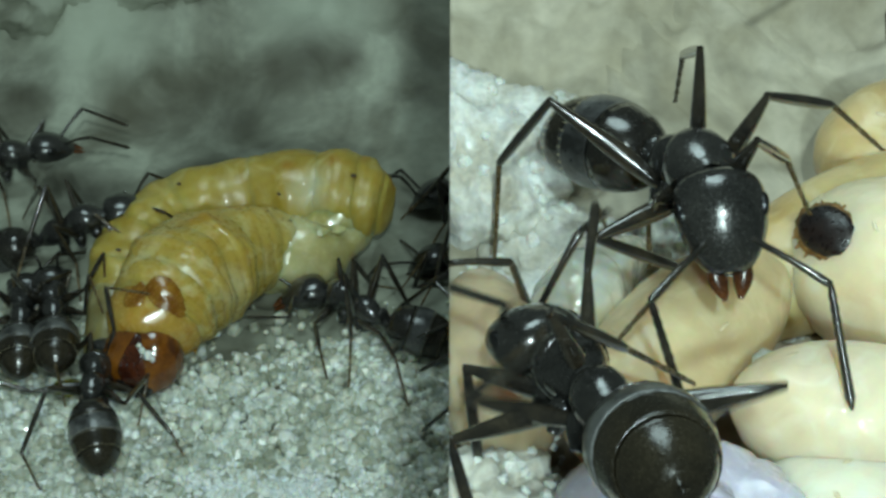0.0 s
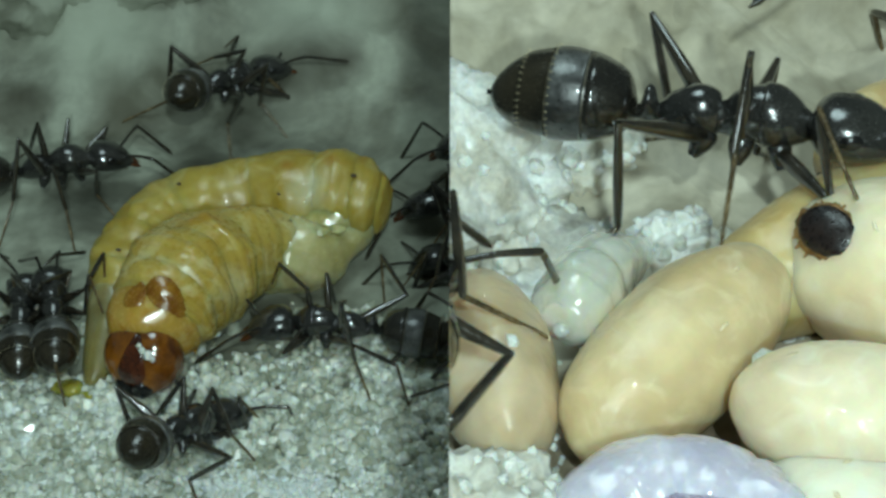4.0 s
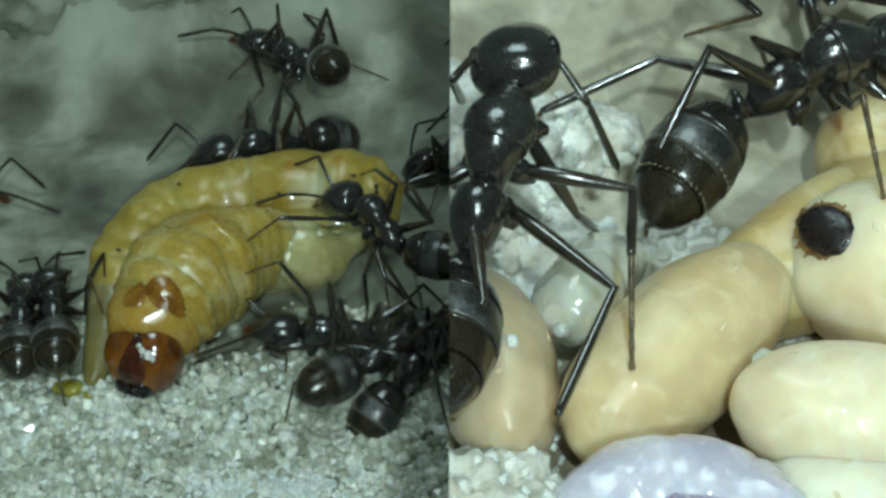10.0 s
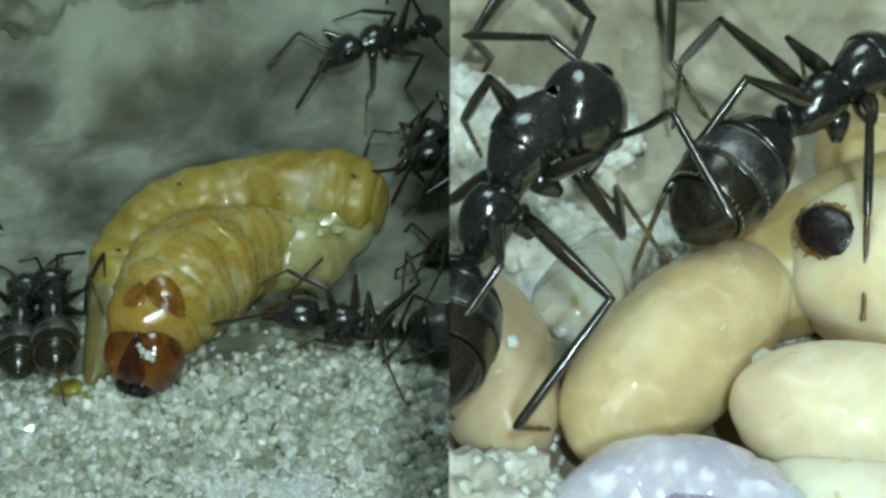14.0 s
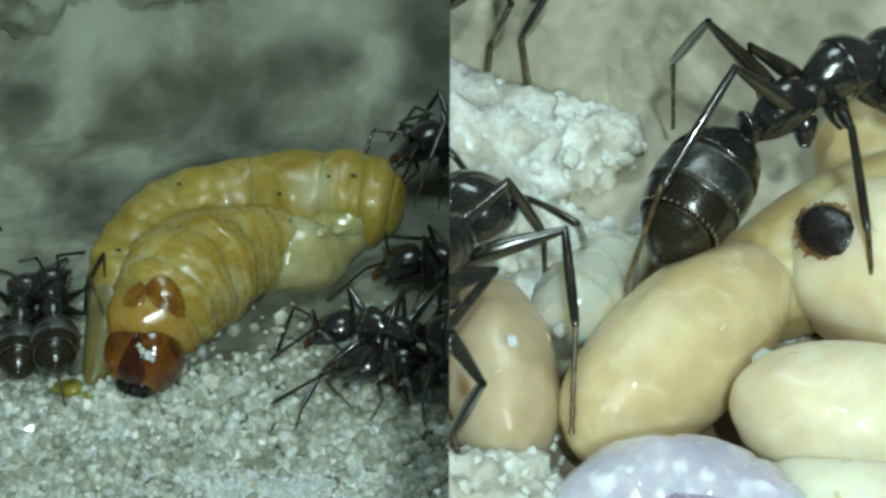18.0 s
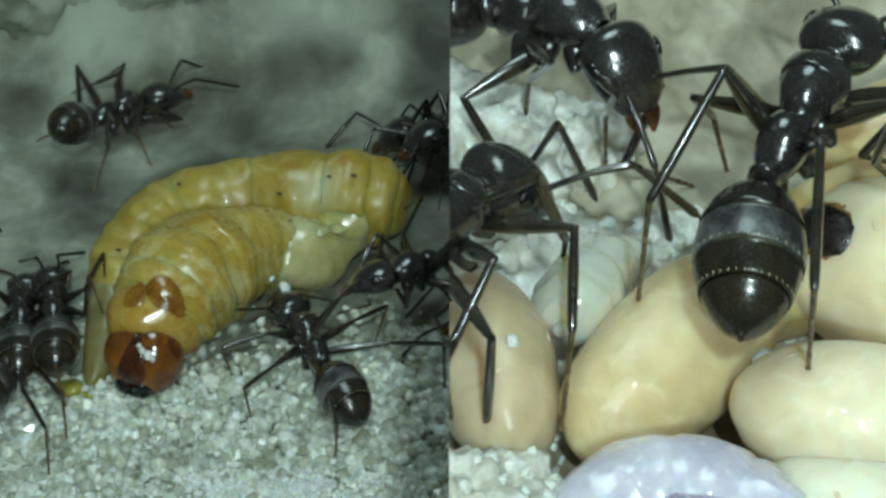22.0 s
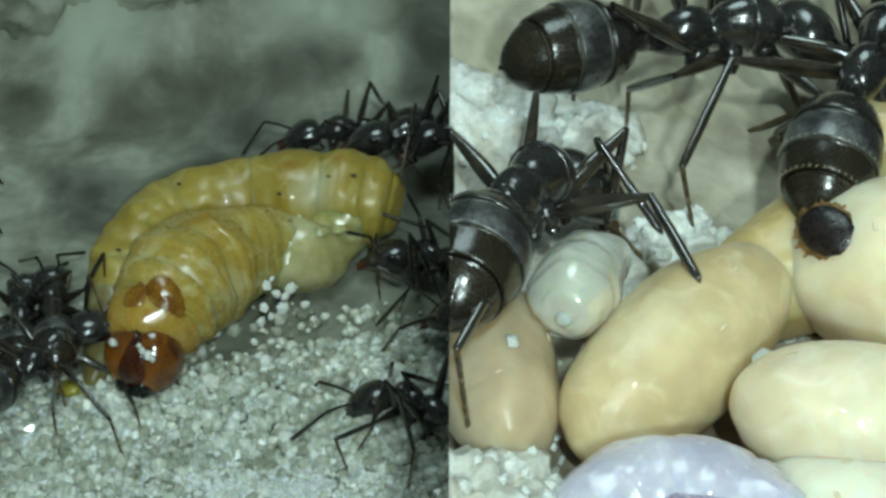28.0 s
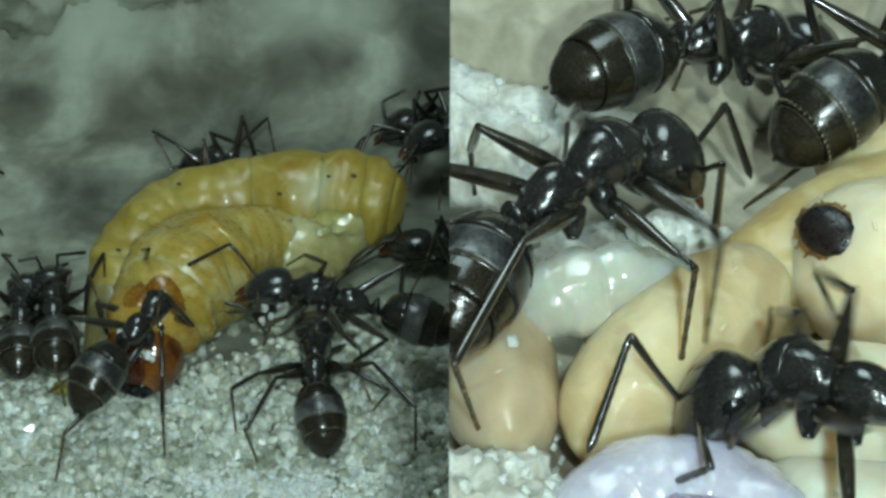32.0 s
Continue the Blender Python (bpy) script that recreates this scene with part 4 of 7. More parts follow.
def between(rows, step=0.2):
    """More rows between the given ones where an ant moves, so that its limbs stay joined on the way."""
    out = []
    for (t0, m0, h0, g0, f0), (t1, m1, h1, g1, f1) in zip(rows, rows[1:]):
        out.append((t0, m0, h0, g0, f0))
        (p0, q0, _), (p1, q1, _) = m0.decompose(), m1.decompose()
        shift = max([(Vector(f0[k][:3]) - Vector(f1[k][:3])).length for k in f0 if k in f1] + [(p1 - p0).length / MM, 2 * abs(q0.rotation_difference(q1).angle)])
        count = min(int((t1 - t0) / step), 12) if shift > 0.25 else 1
        for k in range(1, count):
            u = k / count
            w = u * u * (3 - 2 * u)
            m = Matrix.LocRotScale(p0.lerp(p1, w), q0.slerp(q1, w), None)
            feet = {}
            for leg in f0:
                if leg in f1 and len(f0[leg]) == len(f1[leg]):
                    feet[leg] = tuple(a + (b - a) * w for a, b in zip(f0[leg], f1[leg]))
            mix = [tuple(a + (b - a) * w for a, b in zip(c, d)) for c, d in ((h0, h1), (g0, g1))]
            out.append((t0 + (t1 - t0) * u, m, *mix, feet))
    return out + [rows[-1]]


def motions():
    def move(made, floor, seed, rows):
        for key, keyed in steps_of(made, between(rows), floor, seed).items():
            walk(made[key], keyed)

    walk(pale, [
        (0, at(1.56, -13.72, 11.0, 0, 10, 62)),
        (25, at(1.56, -13.72, 11.0, 0, 10, 62)),
        (26.5, at(1.5, -13.8, 11.1, 0, 14, 64)),
        (28, at(1.43, -13.95, 11.25, 0, 18, 70)),
        (29, at(1.47, -13.96, 11.35, 0, 13, 60)),
        (30, at(1.53, -13.98, 11.4, 0, 8, 50)),
        (30.6, at(1.58, -14.14, 11.4, 0, 2, 30)),
        (31, at(1.61, -14.22, 11.35, 0, -3, 16)),
        (32, at(1.61, -14.25, 11.35, 0, -3, 14)),
    ])
    # the larva's rounded end slackens and draws in
    for seg, share in zip(segments[4:8] + [bend], (0.25, 0.7, 1.0, 1.0, 0.9)):
        walk(seg, [(t, at(dx * share, 0, 0)) for t, dx in ((0, -0.05), (1, -0.03), (3, -0.07), (6, -0.21), (8, -0.32), (9, -0.05), (11, 0.11), (13, -0.07), (14, -0.18), (17, 0.18), (19, 0.11), (20, 0.20), (22, 0.24), (22.5, 0.11), (23, -0.32), (24, -0.26), (25, -0.14), (28, 0.11), (30, 0.11), (31, 0.20), (32, 0.16))])
    # grains that the ants bring in
    for grain, t, x, y, z in zip(carried, (18.2, 18.6, 19.5, 21.2, 21.5, 22.2, 22.6, 23.2, 23.8, 24.2, 24.7, 25, 25.3, 26, 26.4, 26.8, 27, 28, 28.2, 28.4), (-3.29, -3.42, -3.18, -3.20, -3.33, -3.26, -3.12, -3.05, -2.89, -3.24, -3.11, -2.81, -2.53, -2.41, -2.17, -2.49, -2.92, -5.42, -5.29, -5.55), (-2.68, -2.98, -3.49, -1.79, -2.46, -1.99, -2.98, -2.22, -2.29, -2.59, -2.81, -2.06, -2.51, -2.38, -2.81, -2.68, -2.59, -3.31, -3.95, -3.81), (0.35, 0.35, 0.35, 0.80, 0.35, 0.80, 0.35, 0.80, 0.80, 0.80, 0.80, 0.80, 0.80, 0.35, 0.80, 0.35, 0.80, 1.30, 1.30, 1.30)):
        side = -10.5 if x < -4.5 else 1.2
        walk(grain, [(0, at(side, y - 0.3, 0.5)), (t - 1.2, at(side, y - 0.3, 0.5, 20, 0, 40)), (t, at(x, y, z, 50, 20, 70)), (32, at(x, y, z, 50, 20, 70))])
    move(left_edge_ant, larva_floor, 1, [
        (0, at(-7.06, -2.14, 0.51, 0, 16, 103), (-0, -2), (-6, -3), {(1, 0): (-7.73, -1.89, 0.01, -7.39, -2.38, 0.92), (1, 1): (-7.60, -2.94, 0.09, -7.43, -2.95, 0.69), (1, 2): (-7.39, -3.42, 0.05, -7.20, -3.57, 0.65), (-1, 0): (-6.10, -2.11, 0.69, -6.45, -2.13, 0.82), (-1, 1): (-5.99, -2.89, 0.79, -6.38, -2.69, 0.73), (-1, 2): (-6.51, -4.51, 0.04, -6.89, -3.53, 0.24), ('antenna', 1): (-7.91, -0.79, 0.33, -7.42, -1.36, 0.90), ('antenna', -1): (-6.69, -0.60, 0.38, -7.05, -1.29, 0.90)}),
        (10, at(-7.06, -2.14, 0.51, 0, 16, 103), (1, -0), (-6, -3), {(1, 0): (-7.73, -1.89, 0.01, -7.39, -2.38, 0.92), (1, 1): (-7.60, -2.94, 0.09, -7.43, -2.95, 0.69), (1, 2): (-7.39, -3.42, 0.05, -7.20, -3.57, 0.65), (-1, 0): (-6.10, -2.11, 0.69, -6.45, -2.13, 0.82), (-1, 1): (-5.99, -2.89, 0.79, -6.38, -2.69, 0.73), (-1, 2): (-6.51, -4.51, 0.04, -6.89, -3.53, 0.24), ('antenna', 1): (-7.91, -0.79, 0.32, -7.42, -1.36, 0.89), ('antenna', -1): (-6.69, -0.58, 0.37, -7.05, -1.28, 0.89)}),
        (18, at(-7.06, -2.14, 0.51, 0, 16, 103), (-0, -5), (-6, -3), {(1, 0): (-7.73, -1.89, 0.01, -7.39, -2.38, 0.92), (1, 1): (-7.60, -2.94, 0.09, -7.43, -2.95, 0.69), (1, 2): (-7.39, -3.42, 0.05, -7.20, -3.57, 0.65), (-1, 0): (-6.10, -2.11, 0.69, -6.45, -2.13, 0.82), (-1, 1): (-5.99, -2.89, 0.79, -6.38, -2.69, 0.73), (-1, 2): (-6.51, -4.51, 0.04, -6.89, -3.53, 0.24), ('antenna', 1): (-7.91, -0.79, 0.32, -7.42, -1.36, 0.89), ('antenna', -1): (-6.69, -0.60, 0.38, -7.05, -1.30, 0.90)}),
        (25, at(-7.06, -2.14, 0.51, 0, 16, 103), (1, -6), (-6, -3), {(1, 0): (-7.73, -1.89, 0.01, -7.39, -2.38, 0.92), (1, 1): (-7.60, -2.94, 0.09, -7.43, -2.95, 0.69), (1, 2): (-7.39, -3.42, 0.05, -7.20, -3.57, 0.65), (-1, 0): (-6.10, -2.11, 0.69, -6.45, -2.13, 0.82), (-1, 1): (-5.99, -2.89, 0.79, -6.38, -2.69, 0.73), (-1, 2): (-6.51, -4.51, 0.04, -6.89, -3.53, 0.24), ('antenna', 1): (-7.91, -0.78, 0.31, -7.42, -1.34, 0.88), ('antenna', -1): (-6.69, -0.59, 0.37, -7.05, -1.29, 0.90)}),
        (32, at(-7.06, -2.14, 0.51, 0, 16, 103), (-0, -2), (-6, -3), {(1, 0): (-7.73, -1.89, 0.01, -7.39, -2.38, 0.92), (1, 1): (-7.60, -2.94, 0.09, -7.43, -2.95, 0.69), (1, 2): (-7.39, -3.42, 0.05, -7.20, -3.57, 0.65), (-1, 0): (-6.10, -2.11, 0.69, -6.45, -2.13, 0.82), (-1, 1): (-5.99, -2.89, 0.79, -6.38, -2.69, 0.73), (-1, 2): (-6.51, -4.51, 0.04, -6.89, -3.53, 0.24), ('antenna', 1): (-7.91, -0.79, 0.33, -7.42, -1.36, 0.90), ('antenna', -1): (-6.69, -0.60, 0.38, -7.05, -1.29, 0.90)}),
    ])
    move(flank_ant, larva_floor, 31, [
        (0, at(-7.62, -2.13, 0.37, 0, 17, 99), (4, -8), (-10, -1), {(1, 0): (-8.30, -1.86, -0.01, -8.04, -2.16, 0.85), (1, 1): (-8.24, -2.73, 0.02, -8.04, -2.86, 0.61), (1, 2): (-8.00, -3.64, 0.01, -7.86, -3.53, 0.48), (-1, 0): (-7.06, -1.92, 0.05, -7.23, -2.02, 0.85), (-1, 1): (-7.23, -2.73, 0.03, -7.23, -2.73, 0.74), (-1, 2): (-7.26, -3.41, 0.03, -7.22, -3.43, 0.64)}),
        (12, at(-7.62, -2.13, 0.37, 0, 17, 99), (2, -6), (-10, -1), {(1, 0): (-8.30, -1.86, -0.01, -8.04, -2.16, 0.85), (1, 1): (-8.24, -2.73, 0.02, -8.04, -2.86, 0.61), (1, 2): (-8.00, -3.64, 0.01, -7.86, -3.53, 0.48), (-1, 0): (-7.06, -1.92, 0.05, -7.23, -2.02, 0.85), (-1, 1): (-7.23, -2.73, 0.03, -7.23, -2.73, 0.74), (-1, 2): (-7.26, -3.41, 0.03, -7.22, -3.43, 0.64)}),
        (20, at(-7.62, -2.13, 0.37, 0, 17, 99), (4, -8), (-10, -1), {(1, 0): (-8.30, -1.86, -0.01, -8.04, -2.16, 0.85), (1, 1): (-8.24, -2.73, 0.02, -8.04, -2.86, 0.61), (1, 2): (-8.00, -3.64, 0.01, -7.86, -3.53, 0.48), (-1, 0): (-7.06, -1.92, 0.05, -7.23, -2.02, 0.85), (-1, 1): (-7.23, -2.73, 0.03, -7.23, -2.73, 0.74), (-1, 2): (-7.26, -3.41, 0.03, -7.22, -3.43, 0.64)}),
        (32, at(-7.62, -2.13, 0.37, 0, 17, 99), (4, -8), (-10, -1), {(1, 0): (-8.30, -1.86, -0.01, -8.04, -2.16, 0.85), (1, 1): (-8.24, -2.73, 0.02, -8.04, -2.86, 0.61), (1, 2): (-8.00, -3.64, 0.01, -7.86, -3.53, 0.48), (-1, 0): (-7.06, -1.92, 0.05, -7.23, -2.02, 0.85), (-1, 1): (-7.23, -2.73, 0.03, -7.23, -2.73, 0.74), (-1, 2): (-7.26, -3.41, 0.03, -7.22, -3.43, 0.64)}),
    ])
    move(rear_ant, larva_floor, 2, [
        (0, at(-6.91, -0.34, 0.80, 0, -23, 2), (18, 16), (-9, -12), {}),
        (1, at(-6.91, -0.34, 0.80, 0, -23, 4), (17, 16), (-8, -12), {}),
        (2, at(-6.76, 0.15, 0.80, 0, 22, 68), (-18, -6), (15, 4), {}),
        (3, at(-7.07, 0.83, 0.80, 0, -9, -1), (24, 16), (-11, -12), {}),
        (4.5, at(-7.64, 1.79, 0.80, 0, -11, 5), (22, 16), (-9, -12), {}),
        (6, at(-7.02, 2.06, 0.80, 0, -11, 0), (24, 16), (-11, -12), {}),
        (7, at(-5.75, 1.88, 0.80, 0, -28, -35), (21, 7), (-13, -5), {}),
        (8, at(-5.44, 1.53, 0.80, 0, -16, -3), (22, 16), (-10, -12), {}),
        (8.4, at(-6.02, 1.35, 0.80, 0, -16, -3), (21, 16), (-10, -12), {}),
        (9, at(-7.68, 1.00, 0.80, 0, -13, -3), (21, 16), (-10, -12), {}),
        (9.5, at(-8.97, 0.74, 0.80, 0, -9, -3), (22, 16), (-10, -12), {}),
        (10.5, at(-10.73, 0.56, 0.80, 0, -6, -2), (21, 16), (-10, -12), {}),
        (32, at(-10.73, 0.56, 0.80, 0, -6, -2), (21, 16), (-10, -12), {}),
    ])
    move(second_rear_ant, larva_floor, 3, [
        (0, at(5.04, 2.15, 0.90, 0, 22, 36), (-2, -15), (3, 11), {}),
        (2.00, at(3.09, 2.15, 0.90, 0, 0, 114), (0, 0), (0, 0), {}),
        (4, at(1.13, 2.14, 0.90, 0, -6, -169), (22, -16), (-10, 12), {}),
        (4.8, at(-2.56, 2.03, 0.90, 0, -9, -156), (23, -16), (-11, 12), {}),
        (5.5, at(-3.20, 1.91, 0.90, 0, -10, -151), (19, -16), (-9, 12), {}),
        (5.8, at(-3.31, 1.90, 0.90, 0, -23, -73), (7, 24), (-4, -17), {}),
        (6, at(-3.52, 1.85, 0.90, 0, -4, -17), (20, 16), (-9, -12), {}),
        (7, at(-3.22, 2.12, 0.90, 0, -17, -37), (12, 16), (-7, -11), {}),
        (7.50, at(-2.62, 2.17, 0.90, 0, 0, -84), (0, 0), (0, 0), {}),
        (8, at(-2.02, 2.22, 0.90, 0, -24, -131), (17, -9), (-11, 6), {}),
        (8.6, at(-2.70, 2.67, 0.90, 0, -16, -100), (30, 9), (-20, -6), {}),
        (9, at(-3.09, 2.76, 0.90, 0, -13, -89), (15, -12), (-9, 9), {}),
        (9.5, at(-3.34, 2.39, 0.90, 0, -21, -106), (6, -16), (-3, 11), {}),
        (10, at(-3.54, 2.03, 0.90, 0, -13, -152), (19, -16), (-9, 12), {}),
        (10.5, at(-2.46, 2.16, 0.90, 0, -13, -158), (19, -16), (-9, 12), {}),
        (11, at(-1.37, 2.31, 0.90, 0, -18, -165), (18, -16), (-8, 12), {}),
        (12, at(0.26, 2.50, 0.90, 0, -26, -134), (28, -12), (-18, 8), {}),
        (32, at(0.26, 2.50, 0.90, 0, -26, -134), (28, -12), (-18, 8), {}),
    ])
    move(wall_ant, larva_floor, 4, [
        (0, at(-8.62, 1.74, 0.70, 0, -18, 4), (19, 16), (-9, -12), {}),
        (0.5, at(-8.17, 2.00, 0.70, 0, 23, 66), (-11, -24), (9, 17), {}),
        (1.5, at(-7.98, 2.92, 0.70, 0, -14, -0), (21, 16), (-9, -12), {}),
        (2.5, at(-7.23, 3.52, 0.70, 0, -16, -1), (19, 16), (-8, -12), {}),
        (3.4, at(-5.08, 4.01, 0.88, 0, 19, 53), (-14, -30), (12, 21), {}),
        (5.6, at(-1.15, 4.71, 1.19, 0, 16, 48), (-18, -29), (14, 21), {}),
        (6.5, at(-1.27, 4.76, 1.21, 0, 18, 47), (-19, -29), (15, 20), {}),
        (7.25, at(-1.89, 4.68, 1.18, 0, 0, 125), (0, 0), (0, 0), {}),
        (8, at(-2.51, 4.59, 1.14, 0, -8, -158), (19, -16), (-8, 12), {}),
        (9, at(-3.49, 4.97, 1.31, 0, -14, -158), (15, -16), (-7, 12), {}),
        (10, at(-3.13, 4.61, 1.15, 0, 15, 132), (-26, 30), (20, -21), {}),
        (10.5, at(-3.85, 5.32, 1.48, 0, 11, 135), (-20, 26), (16, -18), {}),
        (11, at(-4.34, 5.26, 2.60, 0, 20, 145), (-3, 37), (4, -26), {}),
        (11.5, at(-5.22, 5.32, 1.48, 0, -10, -140), (29, -41), (-21, 29), {}),
        (12, at(-5.75, 4.73, 1.20, 0, -6, -145), (36, -42), (-26, 29), {}),
        (12.4, at(-7.81, 3.64, 0.72, 0, -6, -125), (16, -9), (-10, 6), {}),
        (12.8, at(-9.93, 2.36, 0.70, 0, -5, -144), (18, -16), (-8, 12), {}),
        (14, at(-12.56, 1.45, 0.70, 0, -15, -142), (17, -16), (-7, 12), {}),
        (16.50, at(-12.92, 1.81, 0.70, 0, 0, -71), (0, 0), (0, 0), {}),
        (19, at(-13.28, 2.16, 0.70, 0, -8, 0), (21, 16), (-9, -12), {}),
        (20.3, at(-10.95, 3.05, 0.70, 0, -9, 0), (20, 16), (-9, -12), {}),
        (21, at(-9.28, 3.38, 0.70, 0, -15, 1), (19, 16), (-9, -12), {}),
        (22, at(-6.52, 3.39, 0.70, 0, 15, 50), (-23, -33), (18, 23), {}),
        (22.5, at(-3.81, 4.04, 0.89, 0, 13, 49), (-22, -28), (18, 19), {}),
        (23, at(-2.23, 4.64, 1.16, 0, 12, 48), (-22, -37), (18, 26), {}),
        (23.5, at(-1.83, 4.74, 1.20, 0, 12, 48), (-21, -33), (17, 23), {}),
        (24, at(-0.81, 4.92, 1.29, 0, 13, 47), (-22, -32), (17, 22), {}),
        (24.7, at(1.75, 5.10, 1.38, 0, 15, 44), (-15, -20), (12, 14), {}),
        (32, at(4.03, 5.11, 1.38, 0, 14, 42), (-15, -19), (12, 13), {}),
    ])
    move(far_ant, larva_floor, 5, [
        (0, at(4.59, 4.99, 1.32, 0, -15, -143), (14, -4), (-8, 3), {}),
        (11.5, at(2.21, 5.20, 1.42, 0, -17, -140), (15, -19), (-9, 13), {}),
        (12, at(-0.62, 4.93, 1.29, 0, -17, -136), (15, -23), (-9, 16), {}),
        (12.5, at(1.98, 5.08, 1.36, 0, -17, -137), (14, -12), (-8, 8), {}),
        (13, at(3.00, 4.99, 1.32, 0, -18, -142), (6, -7), (-2, 5), {}),
        (13.6, at(0.15, 4.98, 1.32, 0, -18, -135), (16, -12), (-10, 8), {}),
        (14, at(-1.33, 4.98, 1.32, 0, -15, -137), (29, -24), (-20, 17), {}),
        (14.33, at(0.27, 5.02, 1.34, 0, 0, -81), (0, 0), (0, 0), {}),
        (14.67, at(1.86, 5.06, 1.36, 0, 0, -26), (0, 0), (0, 0), {}),
        (15, at(3.46, 5.10, 1.38, 0, 13, 30), (-12, -44), (10, 32), {}),
        (16.33, at(3.45, 4.83, 1.25, 0, 0, -28), (0, 0), (0, 0), {}),
        (17.67, at(3.44, 4.55, 1.12, 0, 0, -85), (0, 0), (0, 0), {}),
        (19, at(3.43, 4.27, 0.99, 0, -18, -143), (19, -1), (-11, 1), {}),
        (19.5, at(0.15, 4.14, 0.93, 0, -17, -135), (24, -10), (-15, 7), {}),
        (20, at(-1.08, 3.84, 0.80, 0, -9, -125), (15, -10), (-9, 7), {}),
        (20.7, at(-0.18, 3.51, 0.70, 0, -11, -126), (13, -10), (-8, 7), {}),
        (21.5, at(2.95, 3.52, 0.70, 0, -4, -141), (21, -20), (-13, 14), {}),
        (32, at(2.95, 3.52, 0.70, 0, -4, -141), (21, -20), (-13, 14), {}),
    ])
